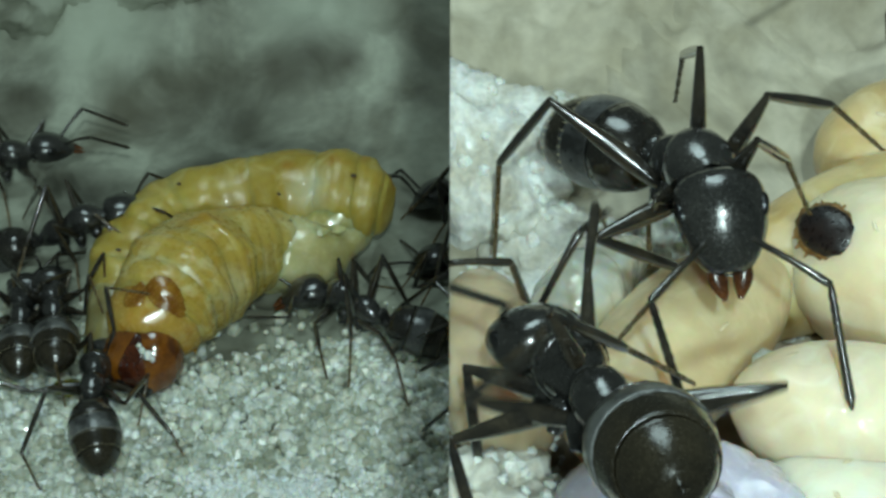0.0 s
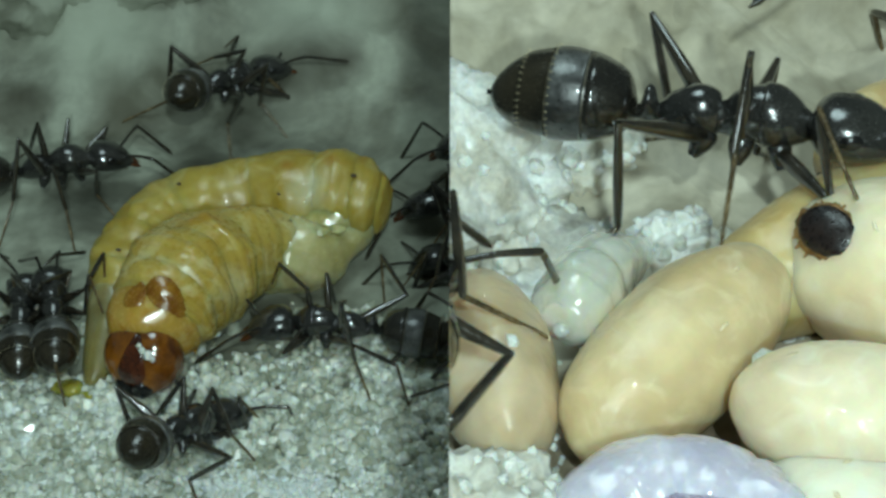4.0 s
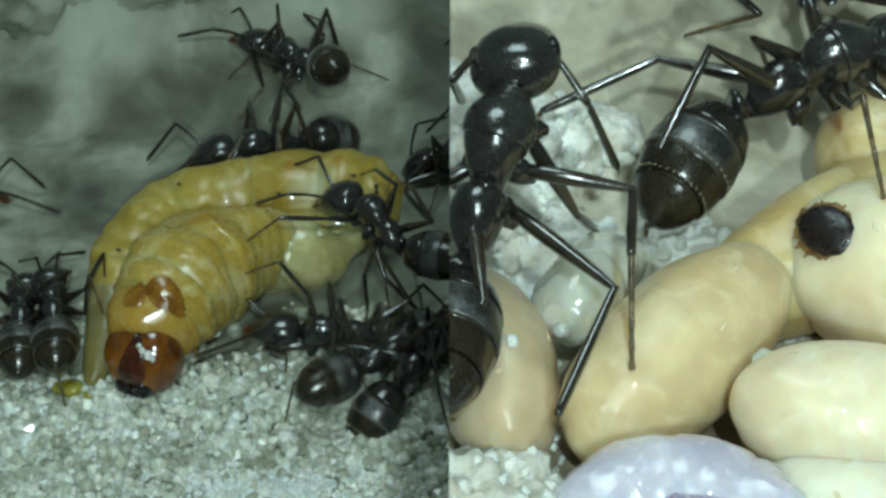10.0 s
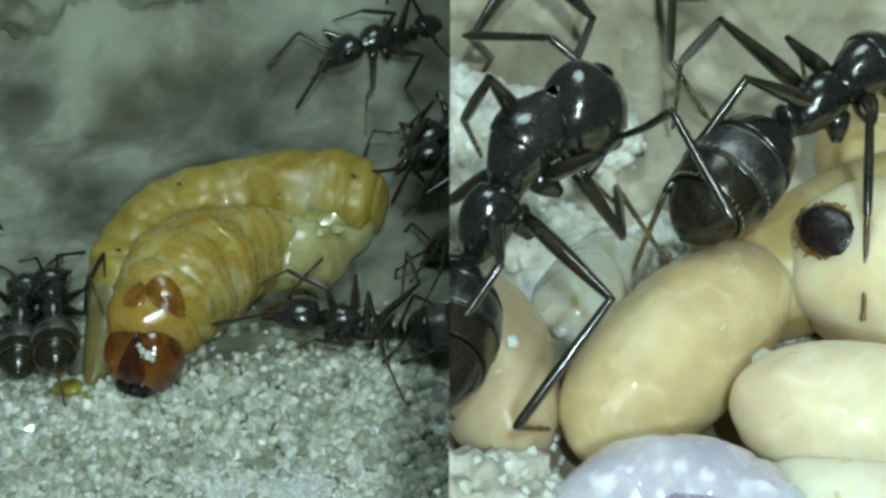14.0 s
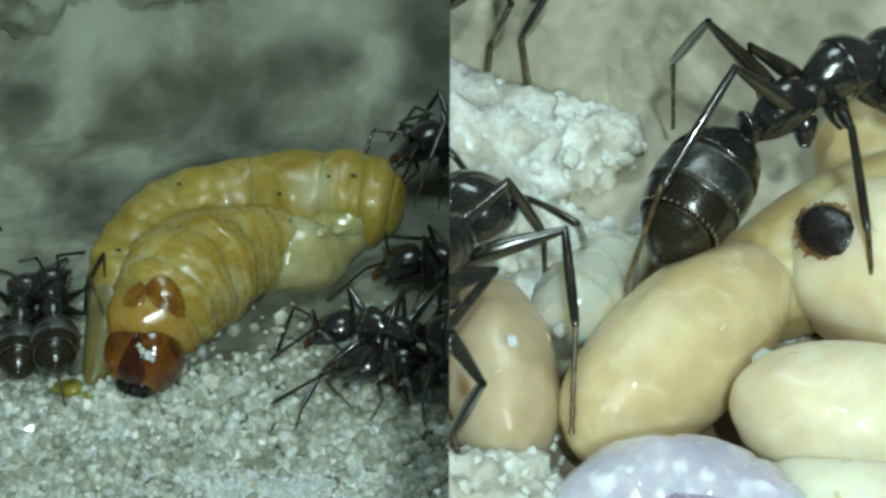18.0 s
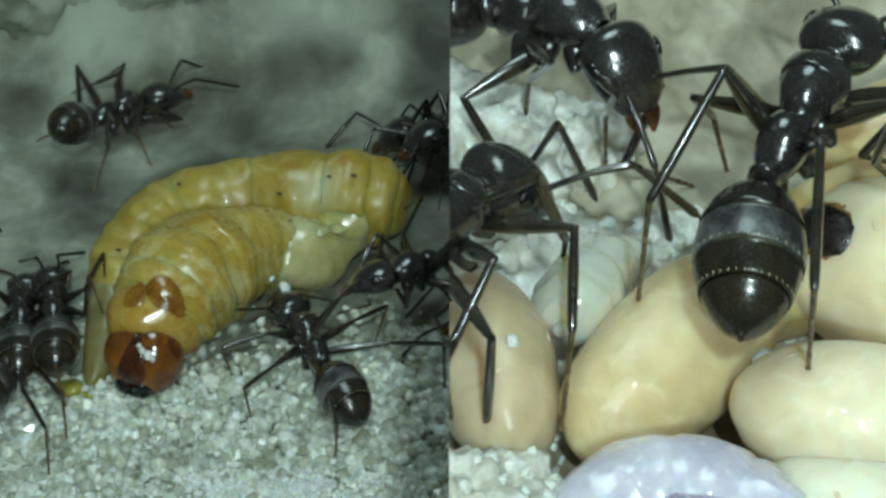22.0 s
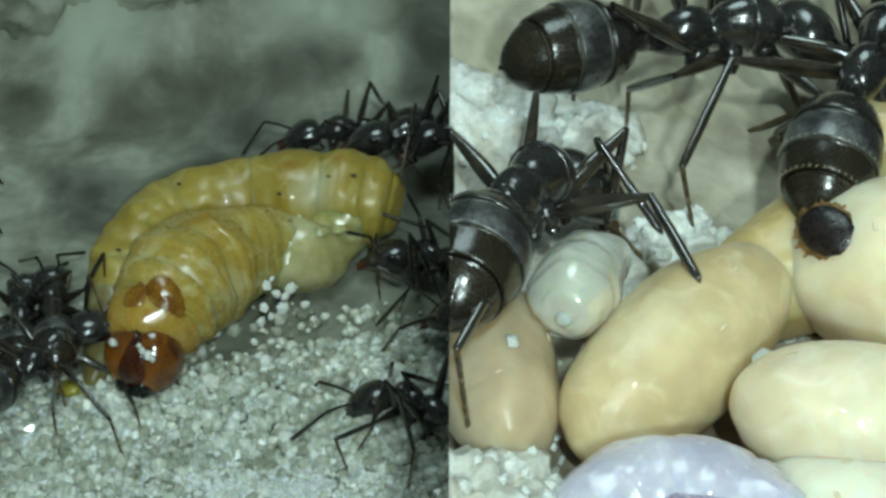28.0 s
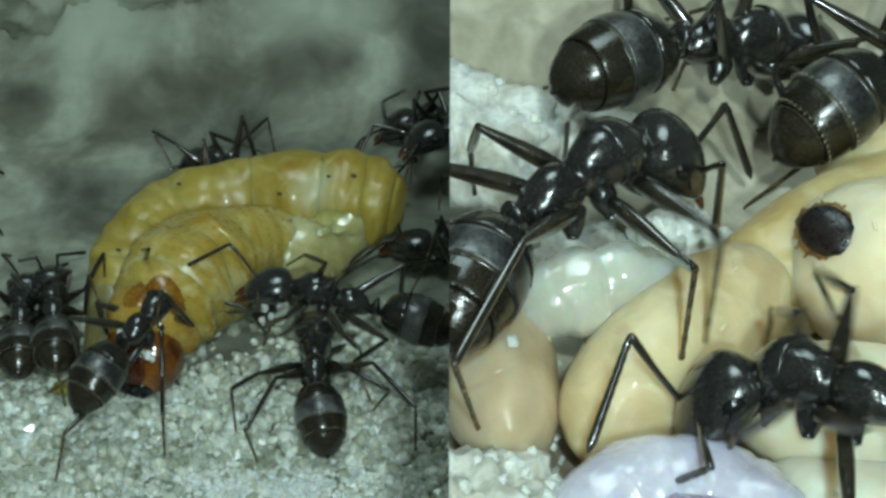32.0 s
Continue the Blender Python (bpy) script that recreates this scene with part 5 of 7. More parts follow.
    move(sand_ant, larva_floor, 6, [
        (0, at(-1.73, -2.21, 0.61, 0, 8, 136), (1, 55), (-20, 32), {(1, 0): (-2.08, -3.75, -0.02, -2.35, -2.85, 0.67), (1, 1): (-0.69, -4.37, 0.09, -1.23, -2.94, 0.53), ('antenna', 1): (-3.54, -3.22, 1.13, -2.81, -2.74, 0.71)}),
        (1, at(-1.99, -2.39, 0.56, 0, 11, 152), (-1, 42), (-12, 18), {(1, 0): (-2.80, -2.57, -0.01, -2.51, -3.19, 0.54), (1, 1): (-0.64, -4.35, 0.10, -1.52, -3.12, 0.75), (-1, 0): (-2.85, -1.45, 0.40, -2.12, -2.34, 1.15), (-1, 2): (-1.15, -1.86, 0.02, -0.58, -1.99, 0.87)}),
        (2, at(-1.91, -2.74, 0.88, 0, 11, 157), (-10, 31), (-21, 14), {(1, 0): (-3.40, -2.54, 0.15, -2.43, -3.50, 1.03), (1, 1): (-0.66, -4.32, 0.09, -1.45, -3.53, 1.00), (-1, 0): (-2.67, -1.37, 0.42, -2.18, -2.47, 1.50), (-1, 2): (-1.15, -1.86, 0.02, -0.53, -2.33, 1.16)}),
        (3, at(-2.09, -2.89, 0.77, 0, 7, 165), (1, 29), (-14, 8), {(1, 0): (-2.07, -2.47, 0.03, -2.60, -3.73, 0.88), (1, 1): (-0.64, -4.41, 0.09, -1.58, -3.64, 0.92), (-1, 0): (-3.03, -1.63, 0.40, -2.46, -2.75, 1.41), (-1, 2): (-1.20, -1.71, 0.01, -0.62, -2.40, 1.08), ('antenna', -1): (-4.19, -2.36, 2.03, -3.27, -2.22, 1.28)}),
        (6, at(-2.05, -2.99, 0.62, 0, 7, 171), (-15, 10), (-14, 2), {(1, 0): (-2.78, -3.07, -0.02, -3.29, -3.28, 0.28), (1, 1): (-0.83, -3.98, 0.10, -1.54, -3.78, 0.74), (-1, 0): (-3.57, -2.34, 1.43, -2.46, -2.74, 1.25), (-1, 2): (-1.06, -1.86, 0.01, -0.57, -2.45, 0.95)}),
        (9, at(-1.99, -3.03, 0.62, 0, 7, 169), (-15, 12), (-15, 21), {(1, 0): (-2.86, -3.48, -0.01, -3.38, -3.22, 0.40), (1, 1): (-0.92, -3.98, 0.11, -1.72, -3.80, 1.01), (-1, 0): (-3.57, -2.35, 1.42, -2.44, -2.77, 1.25), (-1, 2): (-1.06, -1.93, 0.02, -0.57, -2.46, 0.99)}),
        (12.6, at(-1.98, -3.08, 0.64, 0, 6, 168), (-14, 13), (-15, 21), {(1, 0): (-2.84, -3.48, -0.01, -3.38, -3.25, 0.43), (1, 1): (-1.16, -3.45, 0.10, -1.72, -3.84, 1.04), (-1, 0): (-3.57, -2.44, 1.28, -2.44, -2.80, 1.28), (-1, 2): (-1.06, -2.01, 0.02, -0.57, -2.55, 0.97)}),
        (13, at(-1.99, -3.18, 0.64, 0, 6, 165), (-16, 14), (-10, 23), {(1, 0): (-3.07, -3.39, 0.03, -3.37, -3.29, 0.47), (1, 1): (-0.94, -3.02, 0.07, -1.79, -3.90, 1.09), (-1, 0): (-3.57, -2.45, 1.26, -2.32, -2.92, 1.29), (-1, 2): (-1.15, -2.14, 0.02, -0.80, -2.52, 1.13), ('antenna', -1): (-3.43, -2.58, 1.94, -2.76, -2.36, 1.28)}),
        (14, at(-1.65, -2.92, 0.73, 0, -0, 166), (-10, 11), (6, 18), {(1, 0): (-2.78, -2.84, 0.05, -1.71, -3.69, 0.91), (1, 1): (-1.12, -3.00, 0.05, -1.31, -3.69, 1.03), (-1, 0): (-3.34, -2.12, 0.92, -2.10, -2.77, 1.40), (-1, 2): (-0.88, -1.59, 0.03, -0.53, -2.51, 1.30), ('antenna', -1): (-2.24, -1.70, 1.20, -2.46, -2.56, 1.57)}),
        (16.6, at(-1.70, -3.40, 0.86, 0, -10, -158), (28, -38), (5, -27), {(1, 1): (-0.91, -3.76, 0.12, -1.35, -4.07, 1.37), (-1, 0): (-3.57, -2.35, 1.42, -2.38, -3.31, 1.57), (-1, 2): (-0.87, -2.03, 0.04, -0.39, -2.63, 1.28), ('antenna', 1): (-3.54, -2.94, 0.58, -3.28, -3.15, 1.49)}),
        (17.3, at(-1.70, -3.40, 0.86, 0, -10, -158), (28, -38), (5, -27), {(1, 1): (-0.91, -3.76, 0.12, -1.35, -4.07, 1.37), (-1, 0): (-3.57, -2.35, 1.42, -2.38, -3.31, 1.57), (-1, 2): (-0.87, -2.03, 0.04, -0.39, -2.63, 1.28), ('antenna', 1): (-3.54, -2.94, 0.58, -3.28, -3.15, 1.49)}),
        (18, at(-1.12, -3.55, 1.21, 0, 19, 145), (-0, 40), (-12, 24), {(1, 0): (-2.74, -5.30, -0.18, -2.23, -3.93, 0.52), (1, 1): (-1.54, -4.41, -0.04, -1.50, -4.52, 1.20), ('antenna', 1): (-2.32, -3.38, 0.74, -2.31, -3.63, 1.68)}),
        (19, at(-1.57, -2.65, 0.44, 0, 20, 144), (-4, 41), (-21, 34), {(1, 0): (-1.72, -4.13, -0.00, -1.87, -3.35, 0.59), (1, 1): (-1.52, -4.77, 0.01, -1.15, -3.54, 0.28), (-1, 1): (-1.43, -1.89, 0.04, -1.66, -2.61, 1.14), ('antenna', 1): (-3.31, -3.01, 1.10, -2.78, -2.22, 0.92), ('antenna', -1): (-2.25, -1.12, 0.40, -2.43, -1.98, 0.83)}),
        (20, at(-2.36, -3.94, 0.51, 0, 15, 122), (3, 21), (-25, 24), {(1, 0): (-3.37, -4.86, 0.02, -3.25, -4.28, 0.60), (1, 1): (-3.16, -4.79, 0.02, -2.81, -4.77, 0.71), (-1, 1): (-2.02, -3.46, -0.02, -2.17, -4.13, 1.18), (-1, 2): (-0.98, -3.37, 0.09, -1.51, -4.15, 1.44), ('antenna', -1): (-2.84, -3.28, 1.13, -2.55, -2.44, 0.74)}),
        (21, at(-2.43, -3.31, 0.60, 0, 9, 111), (3, 17), (-19, 14), {(1, 0): (-3.70, -4.65, 0.06, -3.13, -3.73, 0.67), (1, 1): (-3.32, -4.36, 0.09, -2.90, -4.10, 0.80), (1, 2): (-1.95, -5.10, -0.03, -2.16, -4.68, 0.87), (-1, 1): (-2.24, -2.70, 0.02, -2.05, -3.57, 1.21), (-1, 2): (-1.00, -3.60, 0.12, -1.41, -3.76, 1.31), ('antenna', 1): (-3.51, -3.54, 1.57, -3.15, -2.86, 0.99), ('antenna', -1): (-2.01, -2.08, 0.08, -2.40, -2.52, 0.84)}),
        (22, at(-2.42, -3.22, 0.65, 0, 5, 111), (-0, 12), (-6, 8), {(1, 0): (-3.73, -3.71, 0.08, -3.13, -3.45, 0.98), (1, 1): (-3.34, -4.71, 0.04, -3.02, -4.00, 0.70), (1, 2): (-1.90, -5.40, -0.08, -2.07, -4.54, 0.92), (-1, 1): (-1.36, -2.84, 0.02, -1.61, -3.19, 1.06), (-1, 2): (-0.07, -4.03, 0.03, -0.91, -3.25, 0.60), ('antenna', 1): (-3.65, -3.48, 1.55, -3.17, -2.84, 1.00), ('antenna', -1): (-2.04, -1.88, 0.31, -2.40, -2.49, 0.97)}),
        (23, at(-2.26, -3.09, 0.62, 0, 7, 111), (-5, 23), (-11, 11), {(1, 0): (-2.88, -2.01, 0.04, -3.30, -2.83, 0.78), (1, 1): (-3.74, -4.74, 0.03, -2.92, -3.70, 0.91), (1, 2): (-1.50, -5.46, -0.04, -1.83, -4.46, 0.54), (-1, 1): (-1.36, -2.84, 0.02, -1.59, -3.28, 1.11), (-1, 2): (-0.04, -3.90, 0.04, -0.77, -3.36, 0.33), ('antenna', 1): (-3.49, -3.45, 1.61, -3.18, -2.75, 1.02), ('antenna', -1): (-1.95, -1.73, 0.12, -2.23, -2.38, 0.79)}),
        (24, at(-1.97, -3.51, 0.61, 0, 8, 117), (-5, 11), (-1, 11), {(1, 0): (-2.67, -4.05, -0.02, -2.46, -3.95, 0.88), (1, 2): (-1.47, -5.44, -0.06, -1.67, -4.89, 0.83), (-1, 1): (-1.17, -2.85, 0.04, -1.31, -3.60, 1.13), (-1, 2): (0.02, -3.69, 0.08, -0.52, -3.60, 0.52), ('antenna', 1): (-3.59, -2.75, 0.59, -2.81, -3.18, 0.98)}),
        (25, at(-2.35, -3.71, 0.45, 0, 20, 131), (-12, 22), (-31, 25), {(1, 0): (-3.74, -4.09, 0.12, -3.08, -4.18, 0.63), (1, 1): (-3.26, -5.27, -0.06, -2.76, -4.62, 0.57), (1, 2): (-1.49, -5.39, -0.05, -1.71, -5.00, 0.75), (-1, 1): (-1.48, -3.29, 0.07, -1.69, -3.68, 0.99), (-1, 2): (-0.00, -3.90, 0.04, -0.52, -3.81, 0.35), ('antenna', -1): (-2.16, -3.47, 1.04, -2.54, -2.74, 0.52)}),
        (26.5, at(-1.28, -4.74, 0.75, 0, 27, 136), (-9, 20), (8, -14), {}),
        (27.5, at(-0.99, -4.73, 0.75, 0, 30, 131), (-6, 17), (6, -12), {}),
        (28, at(-0.53, -4.68, 0.50, 0, 16, 137), (1, 56), (-5, 11), {(1, 0): (-1.65, -5.74, -0.13, -1.19, -5.26, 0.65)}),
        (29, at(-1.42, -3.73, 0.73, 0, -0, 131), (22, 36), (-3, 10), {(1, 0): (-2.95, -4.60, 0.02, -2.30, -4.09, 0.97), (1, 1): (-1.98, -5.60, -0.14, -1.69, -4.52, 1.07), (-1, 1): (-1.32, -2.49, 0.05, -0.64, -3.66, 1.12)}),
        (30, at(-2.60, -3.80, 0.79, 0, 5, 106), (11, 28), (-31, 12), {(1, 0): (-3.63, -2.68, -0.03, -3.35, -3.58, 1.28), (1, 1): (-3.52, -4.58, 0.06, -3.35, -4.42, 0.92), (-1, 2): (-1.30, -4.89, 0.01, -1.39, -4.36, 1.19)}),
        (31, at(-2.86, -3.40, 0.60, 0, 9, 107), (14, 8), (-50, 9), {(1, 1): (-3.76, -4.93, 0.01, -3.62, -4.05, 0.65), (1, 2): (-3.19, -5.62, -0.11, -2.96, -4.81, 0.86), (-1, 1): (-2.46, -2.89, 0.01, -2.42, -3.63, 1.21), (-1, 2): (-1.36, -4.44, -0.01, -1.49, -3.84, 0.66)}),
        (32, at(-2.31, -3.57, 0.54, 0, 13, 93), (-3, 3), (-31, 10), {(1, 1): (-3.59, -4.96, -0.00, -3.28, -3.96, 0.51), (1, 2): (-3.15, -5.61, -0.11, -2.88, -4.70, 1.12), (-1, 1): (-1.40, -4.50, -0.01, -1.74, -4.16, 0.86), (-1, 2): (-0.56, -5.45, -0.11, -1.29, -4.30, 1.09)}),
    ])
    move(larva_ant, larva_floor, 7, [
        (0, at(0.39, -1.04, 0.60, 0, 26, 136), (3, 29), (-5, 3), {}),
        (5.4, at(0.39, -1.04, 0.60, 0, 26, 136), (3, 29), (-5, 3), {}),
        (6, at(-0.13, -1.13, 0.72, 0, 17, 133), (14, 35), (3, 3), {('antenna', 1): (-2.62, -1.52, 0.30, -2.13, -0.70, 0.80)}),
        (7, at(-0.91, -1.65, 1.06, 0, 3, 126), (16, 40), (11, 23), {(1, 0): (-1.91, -1.83, 0.05, -1.58, -2.19, 1.14), (-1, 0): (-3.85, -1.08, 1.46, -2.09, -0.97, 1.31)}),
        (8, at(-1.45, -1.90, 1.56, 0, 3, 136), (-10, 44), (8, 11), {(1, 0): (-3.50, -2.30, 1.15, -2.33, -2.26, 1.85), (1, 1): (-1.10, -2.05, 0.28, -1.73, -2.82, 1.68), ('antenna', 1): (-3.82, -2.66, 1.67, -3.07, -2.06, 1.76)}),
        (9, at(-1.79, -1.88, 1.82, 0, -1, 139), (-3, 45), (14, 12), {(1, 0): (-3.50, -2.31, 1.14, -2.63, -2.27, 2.15), (1, 1): (-1.18, -2.24, 0.58, -1.98, -2.79, 2.00), (-1, 2): (-1.55, 0.19, 1.78, -0.30, -1.57, 2.05), ('antenna', 1): (-1.89, -0.86, 1.89, -2.39, -1.41, 2.50), ('antenna', -1): (-3.62, -1.14, 2.11, -3.00, -1.70, 2.61)}),
        (10, at(-1.26, -1.45, 1.85, 0, -3, 122), (16, 35), (9, 40), {(1, 0): (-3.59, -1.89, 1.69, -2.17, -1.71, 2.10), (1, 1): (-1.17, -1.94, 0.02, -1.13, -2.09, 1.05), (-1, 1): (-1.64, 0.02, 1.73, -0.94, -1.32, 2.55), (-1, 2): (-0.98, -0.18, 1.77, -0.30, -2.15, 2.41)}),
        (11, at(-0.73, -1.66, 1.16, 0, 3, 131), (11, 63), (20, 11), {(1, 0): (-1.97, -1.39, -0.03, -1.58, -2.10, 1.30), (1, 1): (-1.61, -2.07, 0.08, -1.30, -2.48, 1.27), ('antenna', 1): (-2.62, -1.06, 0.90, -2.23, -1.60, 1.60)}),
        (12, at(0.38, -1.42, 0.79, 0, 12, 136), (18, 64), (11, 13), {}),
        (13, at(0.58, -0.84, 0.69, 0, 19, 133), (16, 49), (7, 8), {}),
        (14, at(0.63, -0.71, 0.67, 0, 21, 134), (13, 37), (6, 5), {}),
        (16.6, at(0.03, -1.22, 0.69, 0, 19, 142), (1, 30), (-0, 3), {}),
        (18, at(-0.01, -1.21, 0.69, 0, 19, 141), (-4, 49), (4, 3), {('antenna', -1): (-0.31, -0.69, 0.79, -1.15, -1.03, 1.13)}),
        (19, at(-0.15, -1.80, 0.91, 0, 3, 133), (9, 49), (23, 6), {(1, 0): (-1.07, -1.20, 0.16, -0.53, -2.46, 1.01), ('antenna', -1): (-0.08, -1.32, 1.43, -1.19, -1.18, 1.61)}),
        (20, at(-0.37, -1.32, 0.65, 0, 22, 136), (2, 56), (-1, 4), {('antenna', 1): (-1.88, -0.92, 0.52, -1.11, -1.06, 1.09), ('antenna', -1): (-0.08, -0.67, 0.58, -1.22, -0.36, 1.38)}),
        (21, at(-0.52, -1.81, 1.22, 0, -20, -131), (26, -50), (-4, -17), {(1, 0): (-1.05, -1.67, 0.69, -0.61, -3.07, 1.37), ('antenna', 1): (-1.94, -2.19, 1.46, -1.62, -2.92, 2.00), ('antenna', -1): (-0.58, -1.61, 1.25, -1.17, -1.61, 2.02)}),
        (22, at(-0.58, -1.98, 1.23, 0, -21, -128), (22, -46), (-4, -19), {(1, 0): (-1.14, -1.88, 0.63, -0.74, -3.24, 1.40), ('antenna', -1): (-0.81, -1.77, 1.27, -1.16, -1.79, 2.17)}),
        (23, at(-0.60, -2.03, 1.31, 0, -27, -128), (24, -49), (7, -15), {(1, 0): (-1.18, -1.93, 0.80, -0.78, -3.27, 1.60), ('antenna', -1): (-0.86, -1.56, 1.45, -1.16, -1.78, 2.34)}),
        (24, at(-0.58, -1.96, 1.26, 0, -23, -129), (25, -45), (2, -17), {(1, 0): (-1.14, -1.82, 0.82, -0.69, -3.20, 1.54), ('antenna', 1): (-0.74, -2.98, 1.21, -1.82, -3.14, 1.06), ('antenna', -1): (-1.00, -1.47, 1.37, -1.16, -1.70, 2.30)}),
        (25, at(-0.22, -0.98, 0.67, 0, 20, 139), (-7, 28), (3, 9), {(1, 0): (-0.80, -0.51, -0.09, -0.31, -1.69, 0.71)}),
        (28, at(-0.24, -1.08, 0.66, 0, 21, 142), (-14, 44), (4, -0), {(1, 0): (-1.26, -1.50, 0.01, -0.58, -1.86, 0.61), ('antenna', 1): (-1.81, -1.78, 1.86, -1.43, -1.15, 1.23), ('antenna', -1): (-0.17, -0.57, 0.88, -1.31, -0.34, 1.50)}),
        (29, at(-0.53, -0.98, 0.57, 0, 28, 136), (-8, 26), (-3, 7), {('antenna', 1): (-2.06, -1.58, 1.34, -1.54, -0.99, 0.79), ('antenna', -1): (-0.22, -0.50, 0.57, -1.37, -0.25, 1.62)}),
        (30, at(0.02, -0.77, 0.65, 0, 22, 139), (-14, 47), (4, -0), {('antenna', -1): (-0.61, -0.08, 0.66, -1.41, -0.46, 1.38)}),
        (31, at(0.39, -0.70, 0.70, 0, 19, 133), (-18, 34), (7, 8), {}),
        (32, at(0.18, -0.80, 0.66, 0, 22, 143), (-21, 40), (4, -4), {('antenna', -1): (-0.72, 0.65, 0.50, -1.33, 0.15, 1.79)}),
    ])
    move(upper_ant, larva_floor, 8, [
        (0, at(0.43, 0.66, 0.71, 0, 18, 132), (11, 40), (2, 10), {('antenna', 1): (-1.68, 0.04, 1.78, -1.22, 0.68, 1.61)}),
        (3, at(0.30, 0.59, 0.62, 0, 24, 137), (-4, 53), (-5, 12), {('antenna', 1): (-1.26, -0.68, 0.81, -0.91, 0.06, 1.51)}),
        (6, at(0.41, -0.34, 1.26, 0, 18, 142), (-11, 44), (2, 4), {}),
        (7, at(-0.09, -0.20, 1.45, 0, 19, 140), (-0, 51), (4, 4), {}),
        (8, at(-0.32, -0.45, 1.61, 0, 14, 138), (-4, 49), (7, 9), {}),
        (8.6, at(0.06, 0.57, 1.15, 0, 19, 129), (-1, 59), (5, 13), {}),
        (9, at(0.54, 1.71, 0.72, 0, 17, 137), (-3, 50), (4, 10), {('antenna', 1): (-0.28, 0.53, 0.22, -0.83, 1.27, 0.51)}),
        (10, at(0.21, 1.97, 0.60, 0, 26, 140), (7, 31), (-2, 6), {('antenna', 1): (-0.33, 0.75, 0.01, -0.84, 1.57, 0.11), ('antenna', -1): (-0.09, 3.61, 0.38, -0.55, 3.36, 1.20)}),
        (11, at(0.54, 2.01, 0.60, 0, 26, 136), (14, 59), (-1, 10), {}),
        (12, at(0.24, 2.21, 0.68, 0, 20, 134), (27, 67), (5, 12), {}),
        (13, at(0.44, 1.42, 1.07, 0, 17, 137), (8, 56), (7, 4), {('antenna', -1): (-1.73, 2.03, 1.11, -0.79, 2.60, 1.81)}),
        (14, at(0.34, 0.99, 1.32, 0, 13, 139), (1, 50), (10, 4), {('antenna', 1): (-2.06, 0.02, 1.71, -0.90, 0.48, 1.49), ('antenna', -1): (-0.78, 2.07, 1.12, -0.23, 2.03, 1.92)}),
        (16.6, at(0.16, 0.83, 1.59, 0, 10, 142), (17, 57), (12, 3), {('antenna', -1): (-1.42, 1.88, 1.22, -1.69, 1.71, 2.14)}),
        (17, at(0.16, 0.73, 1.66, 0, 10, 142), (17, 57), (12, 3), {('antenna', 1): (-3.04, 1.11, 1.80, -2.16, 1.24, 2.19), ('antenna', -1): (-1.42, 1.78, 1.30, -1.69, 1.61, 2.21)}),
        (18, at(0.26, 1.43, 1.20, 0, 14, 139), (-2, 49), (8, 4), {('antenna', 1): (-2.16, 0.77, 1.72, -1.17, 1.20, 0.56), ('antenna', -1): (-0.85, 2.69, 1.00, -0.19, 2.35, 1.62)}),
        (18.7, at(0.96, 1.76, 0.65, 0, 22, 130), (13, 63), (4, 15), {}),
        (20.5, at(0.98, 2.71, 0.62, 0, 25, 132), (11, 60), (-0, 14), {}),
        (21, at(0.36, 2.75, 0.64, 0, 23, 146), (6, 48), (1, 0), {}),
        (22, at(-0.15, 2.63, 0.74, 0, 15, 143), (4, 49), (5, 11), {('antenna', 1): (-0.83, 1.46, 0.36, -0.65, 2.35, 0.16)}),
        (23, at(-0.15, 2.77, 0.70, 0, 19, 145), (5, 35), (1, 9), {}),
        (24, at(-0.33, 2.81, 0.70, 0, 18, 142), (22, 31), (5, 6), {('antenna', 1): (-0.74, 1.89, 0.07, -0.60, 2.85, 0.14)}),
        (25, at(-0.33, 1.56, 1.49, 0, -22, -143), (25, -31), (6, -6), {}),
        (28, at(-0.63, 2.11, 1.14, 0, -18, -142), (19, -32), (7, -15), {}),
        (29, at(0.37, 3.12, 1.22, 0, -20, -146), (36, -22), (3, -8), {('antenna', -1): (-1.72, 1.91, 1.27, -1.08, 2.40, 1.88)}),
        (30, at(0.08, 2.89, 1.16, 0, -15, -142), (35, -21), (5, -18), {}),
        (31, at(-0.18, 2.20, 1.27, 0, -24, -139), (34, -33), (10, -4), {(1, 0): (-0.70, -0.06, 1.10, -0.33, 1.06, 0.81)}),
        (32, at(-0.17, 3.18, 0.64, 0, 23, 144), (-1, 48), (6, 4), {(1, 0): (-0.72, 0.81, 0.87, -0.64, 2.39, 0.53), ('antenna', -1): (-0.93, 4.13, 0.65, -1.32, 3.31, 0.98)}),
    ])
